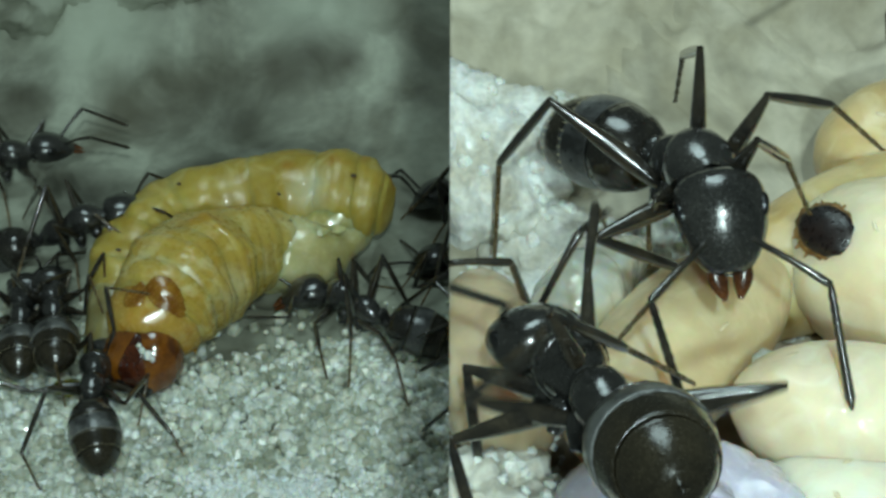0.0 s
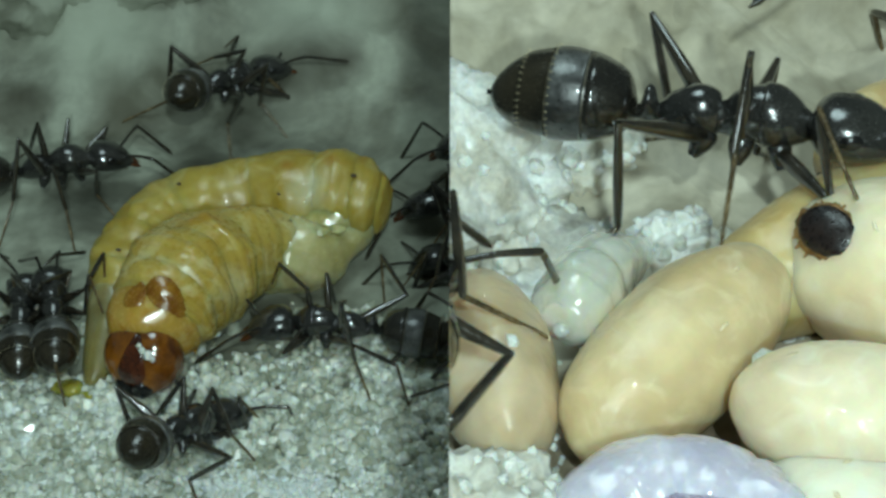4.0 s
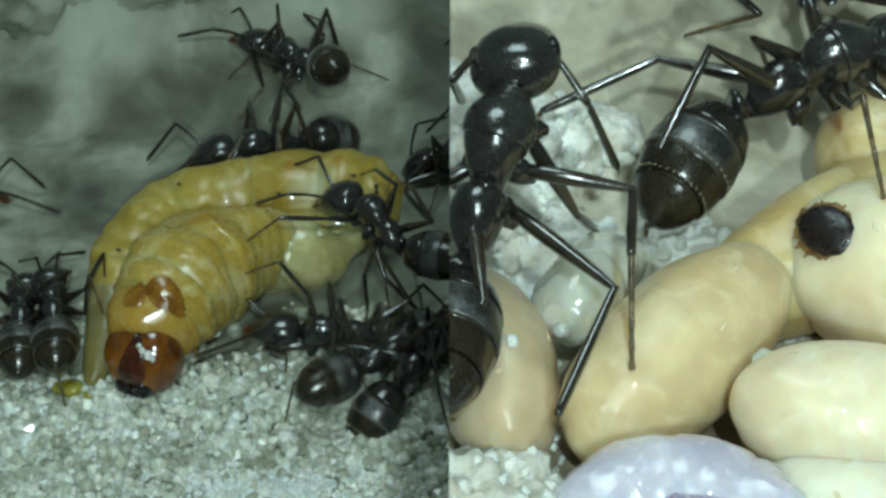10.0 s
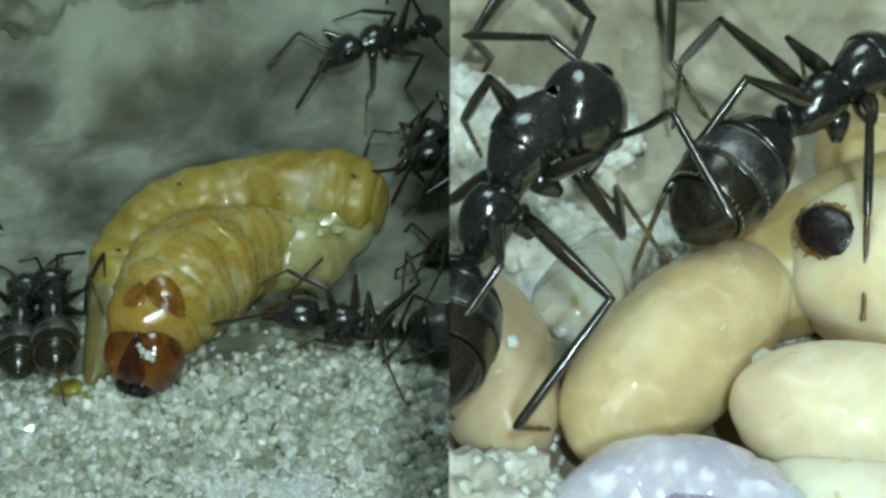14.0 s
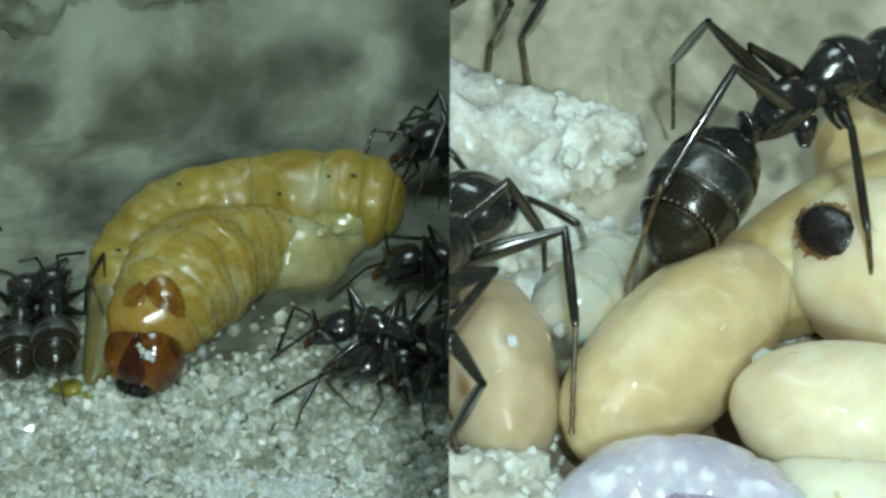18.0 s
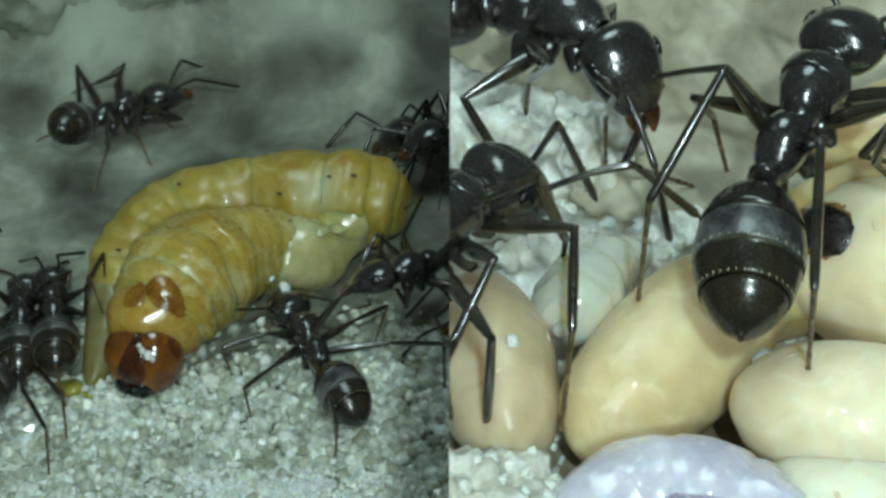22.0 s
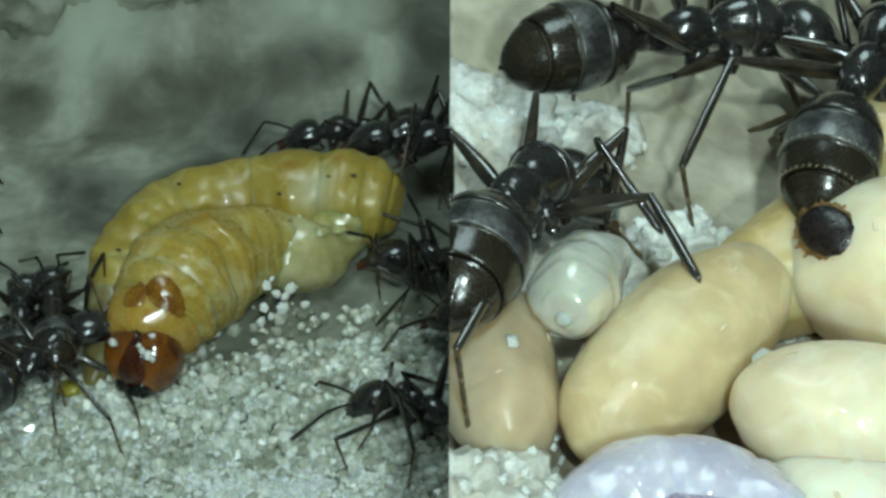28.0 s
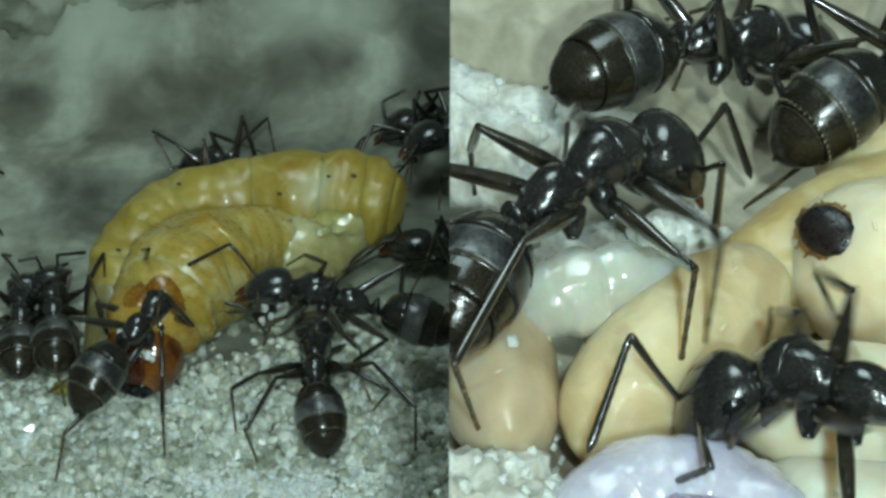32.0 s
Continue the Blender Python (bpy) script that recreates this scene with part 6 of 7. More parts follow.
    move(second_sand_ant, larva_floor, 9, [
        (0, at(1.43, -2.74, 0.75, 0, -10, -169), (24, -16), (-11, 12), {}),
        (18.8, at(1.04, -2.74, 0.75, 0, -9, -170), (24, -16), (-11, 12), {}),
        (19.4, at(0.43, -2.70, 0.39, 0, 27, 129), (10, 38), (-3, 9), {}),
        (20, at(-0.24, -2.28, 0.37, 0, 29, 134), (8, 50), (-4, 6), {(1, 0): (-0.21, -2.84, 0.03, -0.80, -3.00, 0.27)}),
        (20.6, at(0.62, -2.73, 0.34, 0, 31, 130), (-2, 60), (-7, 8), {}),
        (21, at(1.43, -2.74, 0.75, 0, -10, -169), (24, -16), (-11, 12), {}),
        (28, at(1.04, -2.74, 0.75, 0, -11, -172), (22, -16), (-10, 12), {}),
        (28.4, at(0.43, -2.94, 0.43, 0, 24, 128), (4, 59), (1, 11), {}),
        (29, at(-0.69, -2.20, 0.57, 0, 13, 138), (4, 56), (3, 13), {(1, 0): (-1.32, -2.45, 0.04, -0.66, -2.89, 0.42), (-1, 0): (-2.04, -1.02, -0.00, -1.31, -2.04, 1.01)}),
        (30, at(-1.10, -3.12, 1.42, 0, -5, 138), (12, 56), (23, 8), {(1, 0): (-1.57, -3.29, 0.07, -1.71, -3.81, 1.42), (1, 1): (-0.59, -5.06, -0.16, -1.61, -3.98, 0.93), (1, 2): (-0.46, -4.47, 0.06, -0.70, -4.42, 1.69), (-1, 0): (-2.02, -0.94, 1.05, -2.19, -2.33, 1.85), ('antenna', 1): (-3.45, -2.79, 0.57, -2.97, -3.28, 1.25)}),
        (31, at(-1.74, -2.89, 0.89, 0, -10, 155), (16, 41), (-9, 40), {(1, 0): (-2.57, -2.69, 0.01, -2.24, -3.61, 1.19), (1, 1): (-1.37, -4.11, 0.04, -1.49, -3.75, 1.02), (1, 2): (-0.46, -5.32, -0.06, -1.43, -4.27, 0.84), (-1, 0): (-2.55, -1.62, 0.64, -1.65, -2.60, 1.55), (-1, 1): (-0.88, -1.59, 0.03, -0.57, -2.29, 1.17), ('antenna', -1): (-3.80, -2.69, 2.26, -3.30, -1.93, 1.93)}),
        (32, at(-2.02, -3.36, 1.78, 0, -13, 172), (13, 16), (1, -4), {(1, 0): (-3.21, -3.47, 0.69, -2.70, -4.21, 2.03), (1, 1): (-1.56, -3.51, 0.12, -1.71, -4.30, 1.65), (-1, 0): (-2.84, -2.29, 1.52, -2.07, -3.34, 2.47), (-1, 1): (-2.12, -2.41, 1.21, -1.93, -3.65, 2.39), ('antenna', 1): (-3.75, -3.71, 1.69, -3.12, -4.22, 2.20)}),
    ])
    move(front_ant, larva_floor, 10, [
        (0, at(-6.02, -4.22, 0.68, 0, 16, 94), (3, -27), (-31, 12), {(1, 1): (-7.66, -4.59, -0.01, -7.21, -4.46, 0.52), (1, 2): (-6.73, -6.16, -0.14, -6.59, -5.25, 1.40), (-1, 1): (-4.21, -5.70, -0.27, -5.21, -4.75, 0.80), (-1, 2): (-5.28, -5.00, 0.04, -5.32, -5.37, 1.16)}),
        (1, at(-4.28, -4.31, 0.38, 0, 16, 69), (-10, -11), (-6, 9), {(1, 1): (-5.57, -5.33, -0.01, -5.44, -4.34, 0.29), (1, 2): (-6.42, -5.85, -0.09, -5.56, -4.71, 0.82), (-1, 0): (-3.38, -4.80, 0.03, -3.37, -4.38, 0.57), (-1, 1): (-2.81, -4.80, -0.03, -3.47, -4.50, 0.78), (-1, 2): (-4.64, -5.92, -0.14, -4.28, -5.56, 1.00)}),
        (2, at(-4.33, -4.23, 0.36, 0, 18, 80), (-2, -3), (-10, -5), {(1, 1): (-5.61, -5.33, -0.00, -5.43, -4.34, 0.22), (1, 2): (-6.47, -6.17, -0.13, -5.39, -4.91, 0.95), (-1, 0): (-3.38, -4.70, 0.05, -3.59, -4.40, 0.59), (-1, 1): (-2.70, -5.02, -0.05, -3.68, -4.56, 0.86), (-1, 2): (-4.67, -5.92, -0.13, -4.19, -5.60, 0.79)}),
        (3, at(-4.10, -3.99, 0.31, 0, 22, 84), (-8, -12), (-10, -3), {(1, 2): (-6.42, -6.20, -0.13, -5.00, -5.03, 0.77), (-1, 1): (-2.75, -4.99, -0.05, -3.45, -4.27, 0.83), (-1, 2): (-4.60, -5.92, -0.14, -3.98, -5.36, 0.74)}),
        (4.2, at(-4.33, -5.50, 0.70, 0, 30, 58), (-11, -25), (9, 17), {}),
        (5.5, at(-1.91, -5.36, 0.70, 0, -14, -8), (27, 30), (-19, -21), {}),
        (6, at(-1.75, -4.85, 0.27, 0, 24, 31), (-11, -39), (-34, -14), {(1, 1): (-2.66, -4.27, 0.01, -2.19, -4.53, 0.90), (1, 2): (-2.77, -3.20, -0.02, -3.18, -4.58, 0.65), (-1, 1): (-1.96, -4.98, -0.03, -1.56, -5.42, 0.87)}),
        (7, at(-0.97, -4.76, 0.19, 0, 31, 42), (-13, -51), (-41, -29), {(1, 1): (-1.11, -3.58, 0.10, -1.50, -4.75, 0.82), (1, 2): (-2.92, -5.09, -0.05, -2.26, -4.34, 0.78), (-1, 1): (-1.41, -5.44, -0.06, -0.79, -5.48, 0.69)}),
        (8, at(-0.48, -4.58, 0.38, 0, 16, 48), (-3, -37), (-36, -22), {(1, 1): (-0.65, -3.93, 0.06, -0.72, -4.53, 1.09), (1, 2): (-1.77, -4.00, -0.00, -1.61, -4.38, 1.07)}),
        (9, at(-0.40, -4.07, 0.50, 0, 8, 55), (-2, -21), (-36, -17), {(1, 2): (-1.72, -4.13, -0.00, -1.51, -4.37, 1.18)}),
        (10, at(-0.43, -3.51, 0.60, 0, 0, 61), (3, -18), (-33, -15), {(1, 2): (-2.81, -4.75, -0.02, -1.51, -4.31, 0.94)}),
        (11, at(0.04, -3.74, 0.61, 0, -1, 79), (3, -2), (7, -6), {}),
        (12, at(-0.27, -3.24, 0.57, 0, 2, 76), (5, -4), (-31, -3), {}),
        (12.6, at(0.62, -4.40, 0.70, 0, 14, 78), (-16, -7), (13, 5), {}),
        (13.5, at(2.53, -4.39, 0.70, 0, 14, 79), (-16, -4), (13, 3), {}),
        (32, at(2.53, -4.39, 0.70, 0, 14, 79), (-16, -4), (13, 3), {}),
    ])
    move(running_ant, larva_floor, 11, [
        (0, at(-10.30, -5.44, 0.75, 0, -4, 5), (25, 16), (-12, -12), {}),
        (8.6, at(-9.74, -5.44, 0.75, 0, -4, 4), (25, 16), (-12, -12), {}),
        (8.8, at(-7.62, -5.30, 0.75, 0, -12, 8), (25, 16), (-12, -12), {}),
        (9, at(-5.67, -5.16, 0.75, 0, 19, 58), (-26, 2), (20, -1), {}),
        (9.3, at(-4.16, -5.28, 0.75, 0, -12, 4), (25, 16), (-11, -12), {}),
        (9.7, at(-2.59, -5.01, 0.75, 0, -15, 5), (22, 16), (-10, -12), {}),
        (10, at(-1.02, -3.62, 0.75, 0, 12, 52), (-5, 9), (5, -6), {}),
        (10.4, at(0.63, -3.33, 0.75, 0, 19, 53), (-12, -1), (10, 1), {}),
        (11, at(2.59, -3.17, 0.75, 0, 26, 40), (-14, -19), (11, 13), {}),
        (32, at(2.59, -3.17, 0.75, 0, 26, 40), (-14, -19), (11, 13), {}),
    ])
    move(grain_ant, larva_floor, 12, [
        (0, at(1.95, -4.59, 0.75, 0, -14, -173), (24, -16), (-11, 12), {}),
        (17.4, at(1.60, -3.61, 0.75, 0, -18, -179), (23, -16), (-11, 12), {}),
        (18, at(-0.53, -3.90, 0.75, 0, -13, -166), (24, -16), (-11, 12), {}),
        (18.5, at(-1.66, -4.60, 0.75, 0, -15, -171), (25, -16), (-11, 12), {}),
        (19, at(-4.37, -4.25, 0.47, 0, 20, 144), (-11, 52), (-31, 32), {(1, 0): (-5.78, -6.08, -0.05, -5.44, -4.59, -0.07), (1, 1): (-4.24, -5.56, -0.07, -4.35, -5.21, 0.65), (1, 2): (-3.02, -5.62, -0.13, -3.31, -5.28, 0.48)}),
        (19.5, at(-5.68, -4.75, 0.75, 0, 19, 138), (-10, 6), (9, -4), {}),
        (20, at(-6.56, -4.32, 0.43, 0, 24, 135), (7, 23), (-30, 1), {(1, 1): (-5.82, -6.16, -0.08, -6.20, -5.23, 0.30), (1, 2): (-3.28, -5.60, -0.13, -4.59, -4.48, 0.15)}),
        (20.5, at(-6.98, -4.62, 0.75, 0, 14, 128), (-23, -0), (18, 0), {}),
        (21, at(-7.27, -3.93, 0.62, 0, 10, 93), (8, -11), (9, -0), {(-1, 1): (-6.37, -5.21, -0.00, -6.57, -4.40, 0.95), (-1, 2): (-6.62, -6.01, -0.11, -6.61, -4.89, 1.29)}),
        (22, at(-7.46, -3.33, 0.47, 0, 20, 83), (7, -14), (-5, -6), {(-1, 1): (-6.41, -5.22, 0.00, -6.94, -4.10, 0.66), (-1, 2): (-6.62, -5.96, -0.11, -7.15, -4.70, 0.87)}),
        (23, at(-8.04, -3.36, 0.43, 0, 24, 80), (10, -11), (-9, -1), {(-1, 1): (-7.27, -4.82, -0.06, -7.81, -4.08, -0.49)}),
        (25, at(-7.95, -3.36, 0.43, 0, 24, 80), (4, -11), (-10, -5), {(-1, 1): (-7.33, -5.03, -0.07, -7.51, -4.18, 0.61)}),
        (27, at(-7.47, -3.93, 0.75, 0, 23, 68), (-24, -22), (19, 15), {}),
        (28, at(-6.81, -3.95, 0.99, 0, 8, 61), (-12, -44), (8, -5), {(-1, 0): (-5.06, -5.26, -0.05, -5.70, -3.88, 0.39), (-1, 1): (-5.38, -5.64, -0.06, -6.19, -4.74, 1.03)}),
        (29, at(-6.29, -4.11, 1.36, 0, 10, 74), (-1, -49), (-31, -28), {(-1, 0): (-4.78, -5.46, -0.17, -5.38, -4.38, 0.99), (-1, 1): (-6.46, -6.26, 0.12, -6.46, -4.96, 1.36), ('antenna', -1): (-4.11, -4.00, 1.30, -4.75, -3.29, 1.82)}),
        (30, at(-5.54, -3.79, 1.58, 0, -5, 66), (32, -38), (-9, -3), {(-1, 0): (-5.25, -3.78, 1.12, -4.60, -3.96, 1.76), (-1, 1): (-4.76, -5.57, -0.07, -5.17, -4.62, 1.10), (-1, 2): (-6.52, -6.07, -0.11, -5.82, -5.14, 1.71), ('antenna', -1): (-3.89, -3.37, 0.78, -4.38, -3.69, 1.55)}),
        (31, at(-5.33, -3.73, 1.59, 0, -7, 62), (42, -34), (-2, 3), {(-1, 0): (-5.20, -3.77, 1.17, -4.44, -3.97, 1.86), (-1, 1): (-4.76, -5.57, -0.07, -5.00, -4.58, 1.12), (-1, 2): (-6.52, -6.07, -0.11, -5.69, -5.09, 1.60), ('antenna', 1): (-4.65, -3.02, 2.33, -5.28, -2.34, 2.06)}),
        (32, at(-5.08, -3.54, 1.46, 0, 3, 63), (34, -30), (-20, -4), {(-1, 0): (-4.97, -3.66, 1.38, -4.31, -3.93, 1.59), (-1, 1): (-4.74, -5.56, -0.07, -4.85, -4.31, 0.75), (-1, 2): (-6.52, -6.07, -0.11, -5.61, -4.84, 1.00)}),
    ])
    move(crest_ant, larva_floor, 13, [
        (0, at(2.25, 3.06, 0.90, 0, -22, -142), (11, -3), (-6, 2), {}),
        (27, at(0.59, 2.68, 0.90, 0, -7, -165), (23, -16), (-11, 12), {}),
        (28, at(-1.93, 2.49, 0.90, 0, -11, -159), (21, -16), (-9, 12), {}),
        (28.3, at(-3.69, 2.66, 0.90, 0, -9, -159), (22, -16), (-10, 12), {}),
        (28.6, at(-5.20, 2.38, 0.90, 0, -8, -154), (22, -16), (-10, 12), {}),
        (29, at(-4.59, 2.05, 0.44, 0, 21, 135), (11, 35), (-10, 2), {}),
        (30, at(-4.45, 2.00, 0.45, 0, 20, 131), (21, 15), (-11, 5), {(1, 0): (-5.24, 2.51, 0.00, -5.14, 2.22, 0.83), (1, 1): (-3.44, 2.84, 0.01, -3.97, 2.37, 0.78)}),
        (32, at(-4.43, 2.02, 0.45, 0, 21, 129), (20, 23), (-11, 8), {(1, 0): (-5.47, 2.54, -0.02, -5.34, 2.39, 0.64), (1, 1): (-3.44, 2.84, 0.01, -3.97, 2.39, 0.77)}),
    ])
    move(brood_ant, cocoon_floor, 21, [
        (0, at(2.34, -13.66, 12.50, 0, -32, -76), (58, -11), (13, 28), {(1, 0): (3.61, -13.69, 11.92, 2.83, -14.53, 13.48), (1, 1): (4.47, -12.78, 12.04, 3.05, -13.60, 13.32), (1, 2): (2.46, -11.42, 11.66, 2.42, -13.20, 13.58), (-1, 1): (2.04, -13.69, 11.20, 1.92, -14.77, 12.98), (-1, 2): (0.49, -12.66, 10.39, 0.80, -12.95, 12.97), ('antenna', 1): (3.72, -16.37, 11.55, 3.68, -15.49, 12.43)}),
        (1, at(2.35, -13.80, 12.68, 0, -46, -78), (75, 75), (13, 22), {(1, 0): (3.37, -14.44, 12.06, 2.59, -14.61, 13.83), (1, 1): (3.78, -13.36, 12.26, 2.43, -14.05, 13.68), (1, 2): (2.44, -11.66, 11.77, 2.34, -13.39, 13.73), (-1, 1): (1.82, -15.32, 11.61, 1.95, -14.90, 13.25), (-1, 2): (0.60, -13.61, 11.30, 1.66, -13.94, 13.68), ('antenna', 1): (4.11, -14.67, 12.68, 3.28, -15.19, 13.32), ('antenna', -1): (2.79, -16.17, 11.27, 2.60, -15.54, 12.22)}),
        (2, at(2.90, -13.21, 12.66, 0, -44, -70), (64, -2), (-6, 10), {(1, 1): (4.42, -12.83, 12.15, 3.06, -13.26, 13.66), (1, 2): (2.60, -11.16, 11.48, 2.50, -12.70, 13.59), (-1, 1): (2.46, -14.83, 11.67, 2.40, -14.20, 13.30), (-1, 2): (2.09, -13.11, 10.59, 1.63, -12.77, 13.14), ('antenna', 1): (4.12, -14.57, 12.70, 3.60, -15.08, 13.61), ('antenna', -1): (3.04, -16.09, 11.42, 2.98, -15.04, 12.39)}),
        (3, at(2.84, -13.36, 12.76, 0, -53, -68), (79, 75), (-1, 10), {(1, 1): (3.72, -12.25, 12.34, 3.08, -13.58, 13.80), (1, 2): (2.57, -11.27, 11.63, 2.49, -12.87, 13.69), (-1, 1): (2.84, -14.96, 11.34, 2.50, -14.63, 13.13), (-1, 2): (1.92, -12.50, 10.64, 1.40, -12.78, 13.19), ('antenna', 1): (4.19, -14.36, 12.46, 3.66, -14.86, 13.37)}),
        (4.05, at(3.09, -11.91, 11.85, 0, 0, -11), (0, 0), (0, 0), {}),
        (4.5, at(3.28, -11.56, 11.70, 0, 9, 40), (6, -17), (-3, 12), {(-1, 2): (2.01, -13.44, 11.20), (1, 2): (0.96, -11.94, 10.90)}),
        (5.5, at(3.52, -11.29, 11.70, 0, -8, 24), (11, -14), (-6, 10), {(1, 2): (0.52, -11.94, 10.90, 1.81, -10.99, 12.20), (-1, 2): (2.06, -13.92, 11.30, 2.34, -11.43, 12.50), (-1, 1): (3.53, -13.86, 12.00), (-1, 0): (4.05, -13.55, 12.00)}),
        (6, at(3.66, -11.47, 11.90, 0, -12, 23), (53, -14), (-3, 24), {(1, 2): (0.58, -11.03, 10.25, 1.82, -10.93, 12.11), (-1, 0): (4.11, -13.49, 11.98, 3.95, -12.14, 12.53), (-1, 1): (3.61, -13.41, 11.64, 3.42, -12.48, 12.19), (-1, 2): (1.78, -13.04, 10.07, 2.36, -11.14, 12.27)}),
        (7, at(3.67, -11.26, 11.95, 0, -15, 25), (61, -12), (-9, 24), {(1, 2): (0.11, -11.48, 10.26, 1.73, -10.79, 12.05), (-1, 0): (4.65, -10.84, 11.17, 3.87, -11.57, 12.79), (-1, 1): (4.14, -11.15, 10.49, 3.52, -12.38, 12.05), (-1, 2): (1.85, -13.34, 10.53, 2.41, -11.63, 12.55)}),
        (8, at(4.11, -10.93, 11.85, 0, -9, 28), (53, -18), (-25, 11), {(1, 2): (0.11, -11.48, 10.26, 2.01, -10.58, 11.78), (-1, 1): (4.36, -13.67, 12.03, 4.26, -12.01, 12.17), (-1, 2): (2.65, -12.94, 10.60, 3.06, -11.20, 12.71)}),
        (9, at(3.97, -11.18, 11.95, 0, -15, 24), (58, -10), (-0, 32), {(1, 1): (3.79, -10.10, 10.86, 3.25, -11.34, 12.45), (1, 2): (0.39, -11.35, 10.27, 1.95, -10.78, 11.88), (-1, 1): (4.35, -13.58, 12.04, 4.21, -12.29, 12.23), (-1, 2): (2.38, -12.24, 10.23, 2.74, -11.68, 12.56)}),
        (11, at(3.97, -11.18, 11.95, 0, -15, 24), (58, -10), (-5, 28), {(1, 1): (3.79, -10.10, 10.86, 3.25, -11.34, 12.45), (1, 2): (0.39, -11.35, 10.27, 1.95, -10.78, 11.88), (-1, 1): (4.35, -13.58, 12.04, 4.21, -12.29, 12.23), (-1, 2): (1.80, -13.38, 10.52, 2.74, -11.68, 12.56)}),
        (12.7, at(3.97, -11.18, 11.95, 0, -15, 24), (58, -10), (-5, 28), {(1, 2): (0.39, -11.35, 10.27, 1.95, -10.78, 11.88), (-1, 1): (4.35, -13.58, 12.04, 4.21, -12.29, 12.23), (-1, 2): (1.80, -13.38, 10.52, 2.74, -11.68, 12.56)}),
        (13, at(4.01, -11.29, 12.01, 0, -19, 23), (61, -6), (2, 29), {(1, 1): (3.72, -10.08, 11.00, 3.32, -11.39, 12.57), (1, 2): (1.37, -9.99, 10.33, 2.01, -10.94, 11.84), (-1, 1): (4.32, -13.58, 12.03, 4.10, -12.30, 12.45), (-1, 2): (1.80, -13.40, 10.52, 2.69, -11.78, 12.47)}),
        (14, at(4.16, -12.08, 12.41, 0, -6, 40), (50, -15), (-5, 10), {(1, 1): (3.99, -10.97, 11.42, 3.46, -12.18, 13.02), (1, 2): (2.55, -10.77, 10.81, 2.79, -11.99, 13.11), (-1, 1): (4.11, -14.51, 11.17, 4.19, -13.08, 12.77), (-1, 2): (1.75, -13.88, 10.92, 2.97, -12.82, 12.98)}),
        (16.5, at(3.85, -12.10, 12.37, 0, -11, 34), (55, -22), (-8, 21), {(1, 1): (3.52, -11.19, 11.13, 3.09, -12.16, 12.92), (1, 2): (2.53, -10.90, 10.91, 2.62, -12.14, 13.21), (-1, 1): (4.25, -14.45, 11.08, 4.01, -13.19, 12.63), (-1, 2): (1.72, -14.10, 11.11, 2.84, -12.84, 13.12)}),
        (20.2, at(3.84, -12.15, 12.41, 0, -10, 34), (55, -22), (-8, 21), {(1, 1): (3.51, -11.24, 11.17, 3.08, -12.21, 12.96), (1, 2): (2.52, -10.95, 10.95, 2.62, -12.20, 13.24), (-1, 1): (4.25, -14.45, 11.08, 4.00, -13.24, 12.67), (-1, 2): (1.72, -14.10, 11.11, 2.83, -12.89, 13.16)}),
        (21, at(3.71, -11.87, 12.19, 0, 19, 51), (-5, -10), (-43, 37), {(1, 1): (4.31, -10.75, 11.56, 3.39, -11.89, 13.03), (1, 2): (2.08, -11.92, 10.19, 1.68, -11.63, 12.41), (-1, 1): (3.62, -14.65, 10.67, 3.84, -12.90, 12.57)}),
        (21.5, at(3.52, -13.12, 12.70, 0, -6, 63), (13, -1), (-8, 1), {(1, 2): (1.82, -14.65, 11.60), (-1, 2): (3.30, -15.92, 11.90)}),
        (22, at(3.43, -13.43, 13.02, 0, -13, 62), (20, -2), (-1, 17), {(1, 1): (2.93, -12.50, 11.54, 2.36, -13.53, 13.25), (1, 2): (1.84, -14.66, 11.64, 2.54, -14.04, 13.94), (-1, 2): (3.34, -15.76, 11.71, 3.36, -14.80, 13.67)}),
        (23, at(3.48, -13.51, 13.02, 0, -14, 66), (22, -12), (-2, 10), {(1, 1): (3.48, -12.60, 12.11, 3.09, -13.74, 13.80), (1, 2): (1.84, -14.66, 11.64, 2.73, -14.22, 13.97), (-1, 2): (3.34, -15.76, 11.71, 3.36, -14.88, 13.67)}),
        (24, at(3.65, -13.27, 12.77, 0, 2, 55), (5, -1), (-19, 20), {(1, 0): (3.92, -11.97, 11.93, 3.83, -13.01, 13.57), (1, 2): (1.81, -14.90, 11.82, 2.60, -13.26, 13.79), (-1, 2): (3.34, -15.76, 11.71, 3.35, -14.62, 13.55)}),
        (25, at(3.67, -13.52, 12.84, 0, -2, 59), (11, -3), (-13, 15), {(1, 2): (1.84, -14.66, 11.64, 2.61, -14.27, 13.67), (-1, 2): (3.71, -13.88, 11.58, 3.55, -14.22, 14.00)}),
        (25.5, at(3.80, -13.80, 12.80, 0, -0, 62), (10, -7), (-5, 5), {}),
        (26.5, at(4.09, -12.51, 12.40, 0, -1, 68), (8, -11), (-4, 8), {}),
        (27.5, at(4.39, -11.23, 12.00, 0, 0, 70), (8, -10), (-4, 7), {(1, 1): (2.61, -13.11, 11.00)}),
        (28, at(4.72, -10.88, 11.98, 0, 1, 63), (8, -1), (-16, 9), {(1, 2): (2.73, -12.29, 10.27, 3.06, -11.26, 12.12)}),
        (29, at(4.71, -10.62, 11.97, 0, 2, 64), (7, -2), (-20, 0), {(1, 1): (3.37, -10.14, 10.29, 3.49, -10.11, 11.99), (1, 2): (2.65, -12.24, 10.27, 3.00, -10.88, 11.86)}),
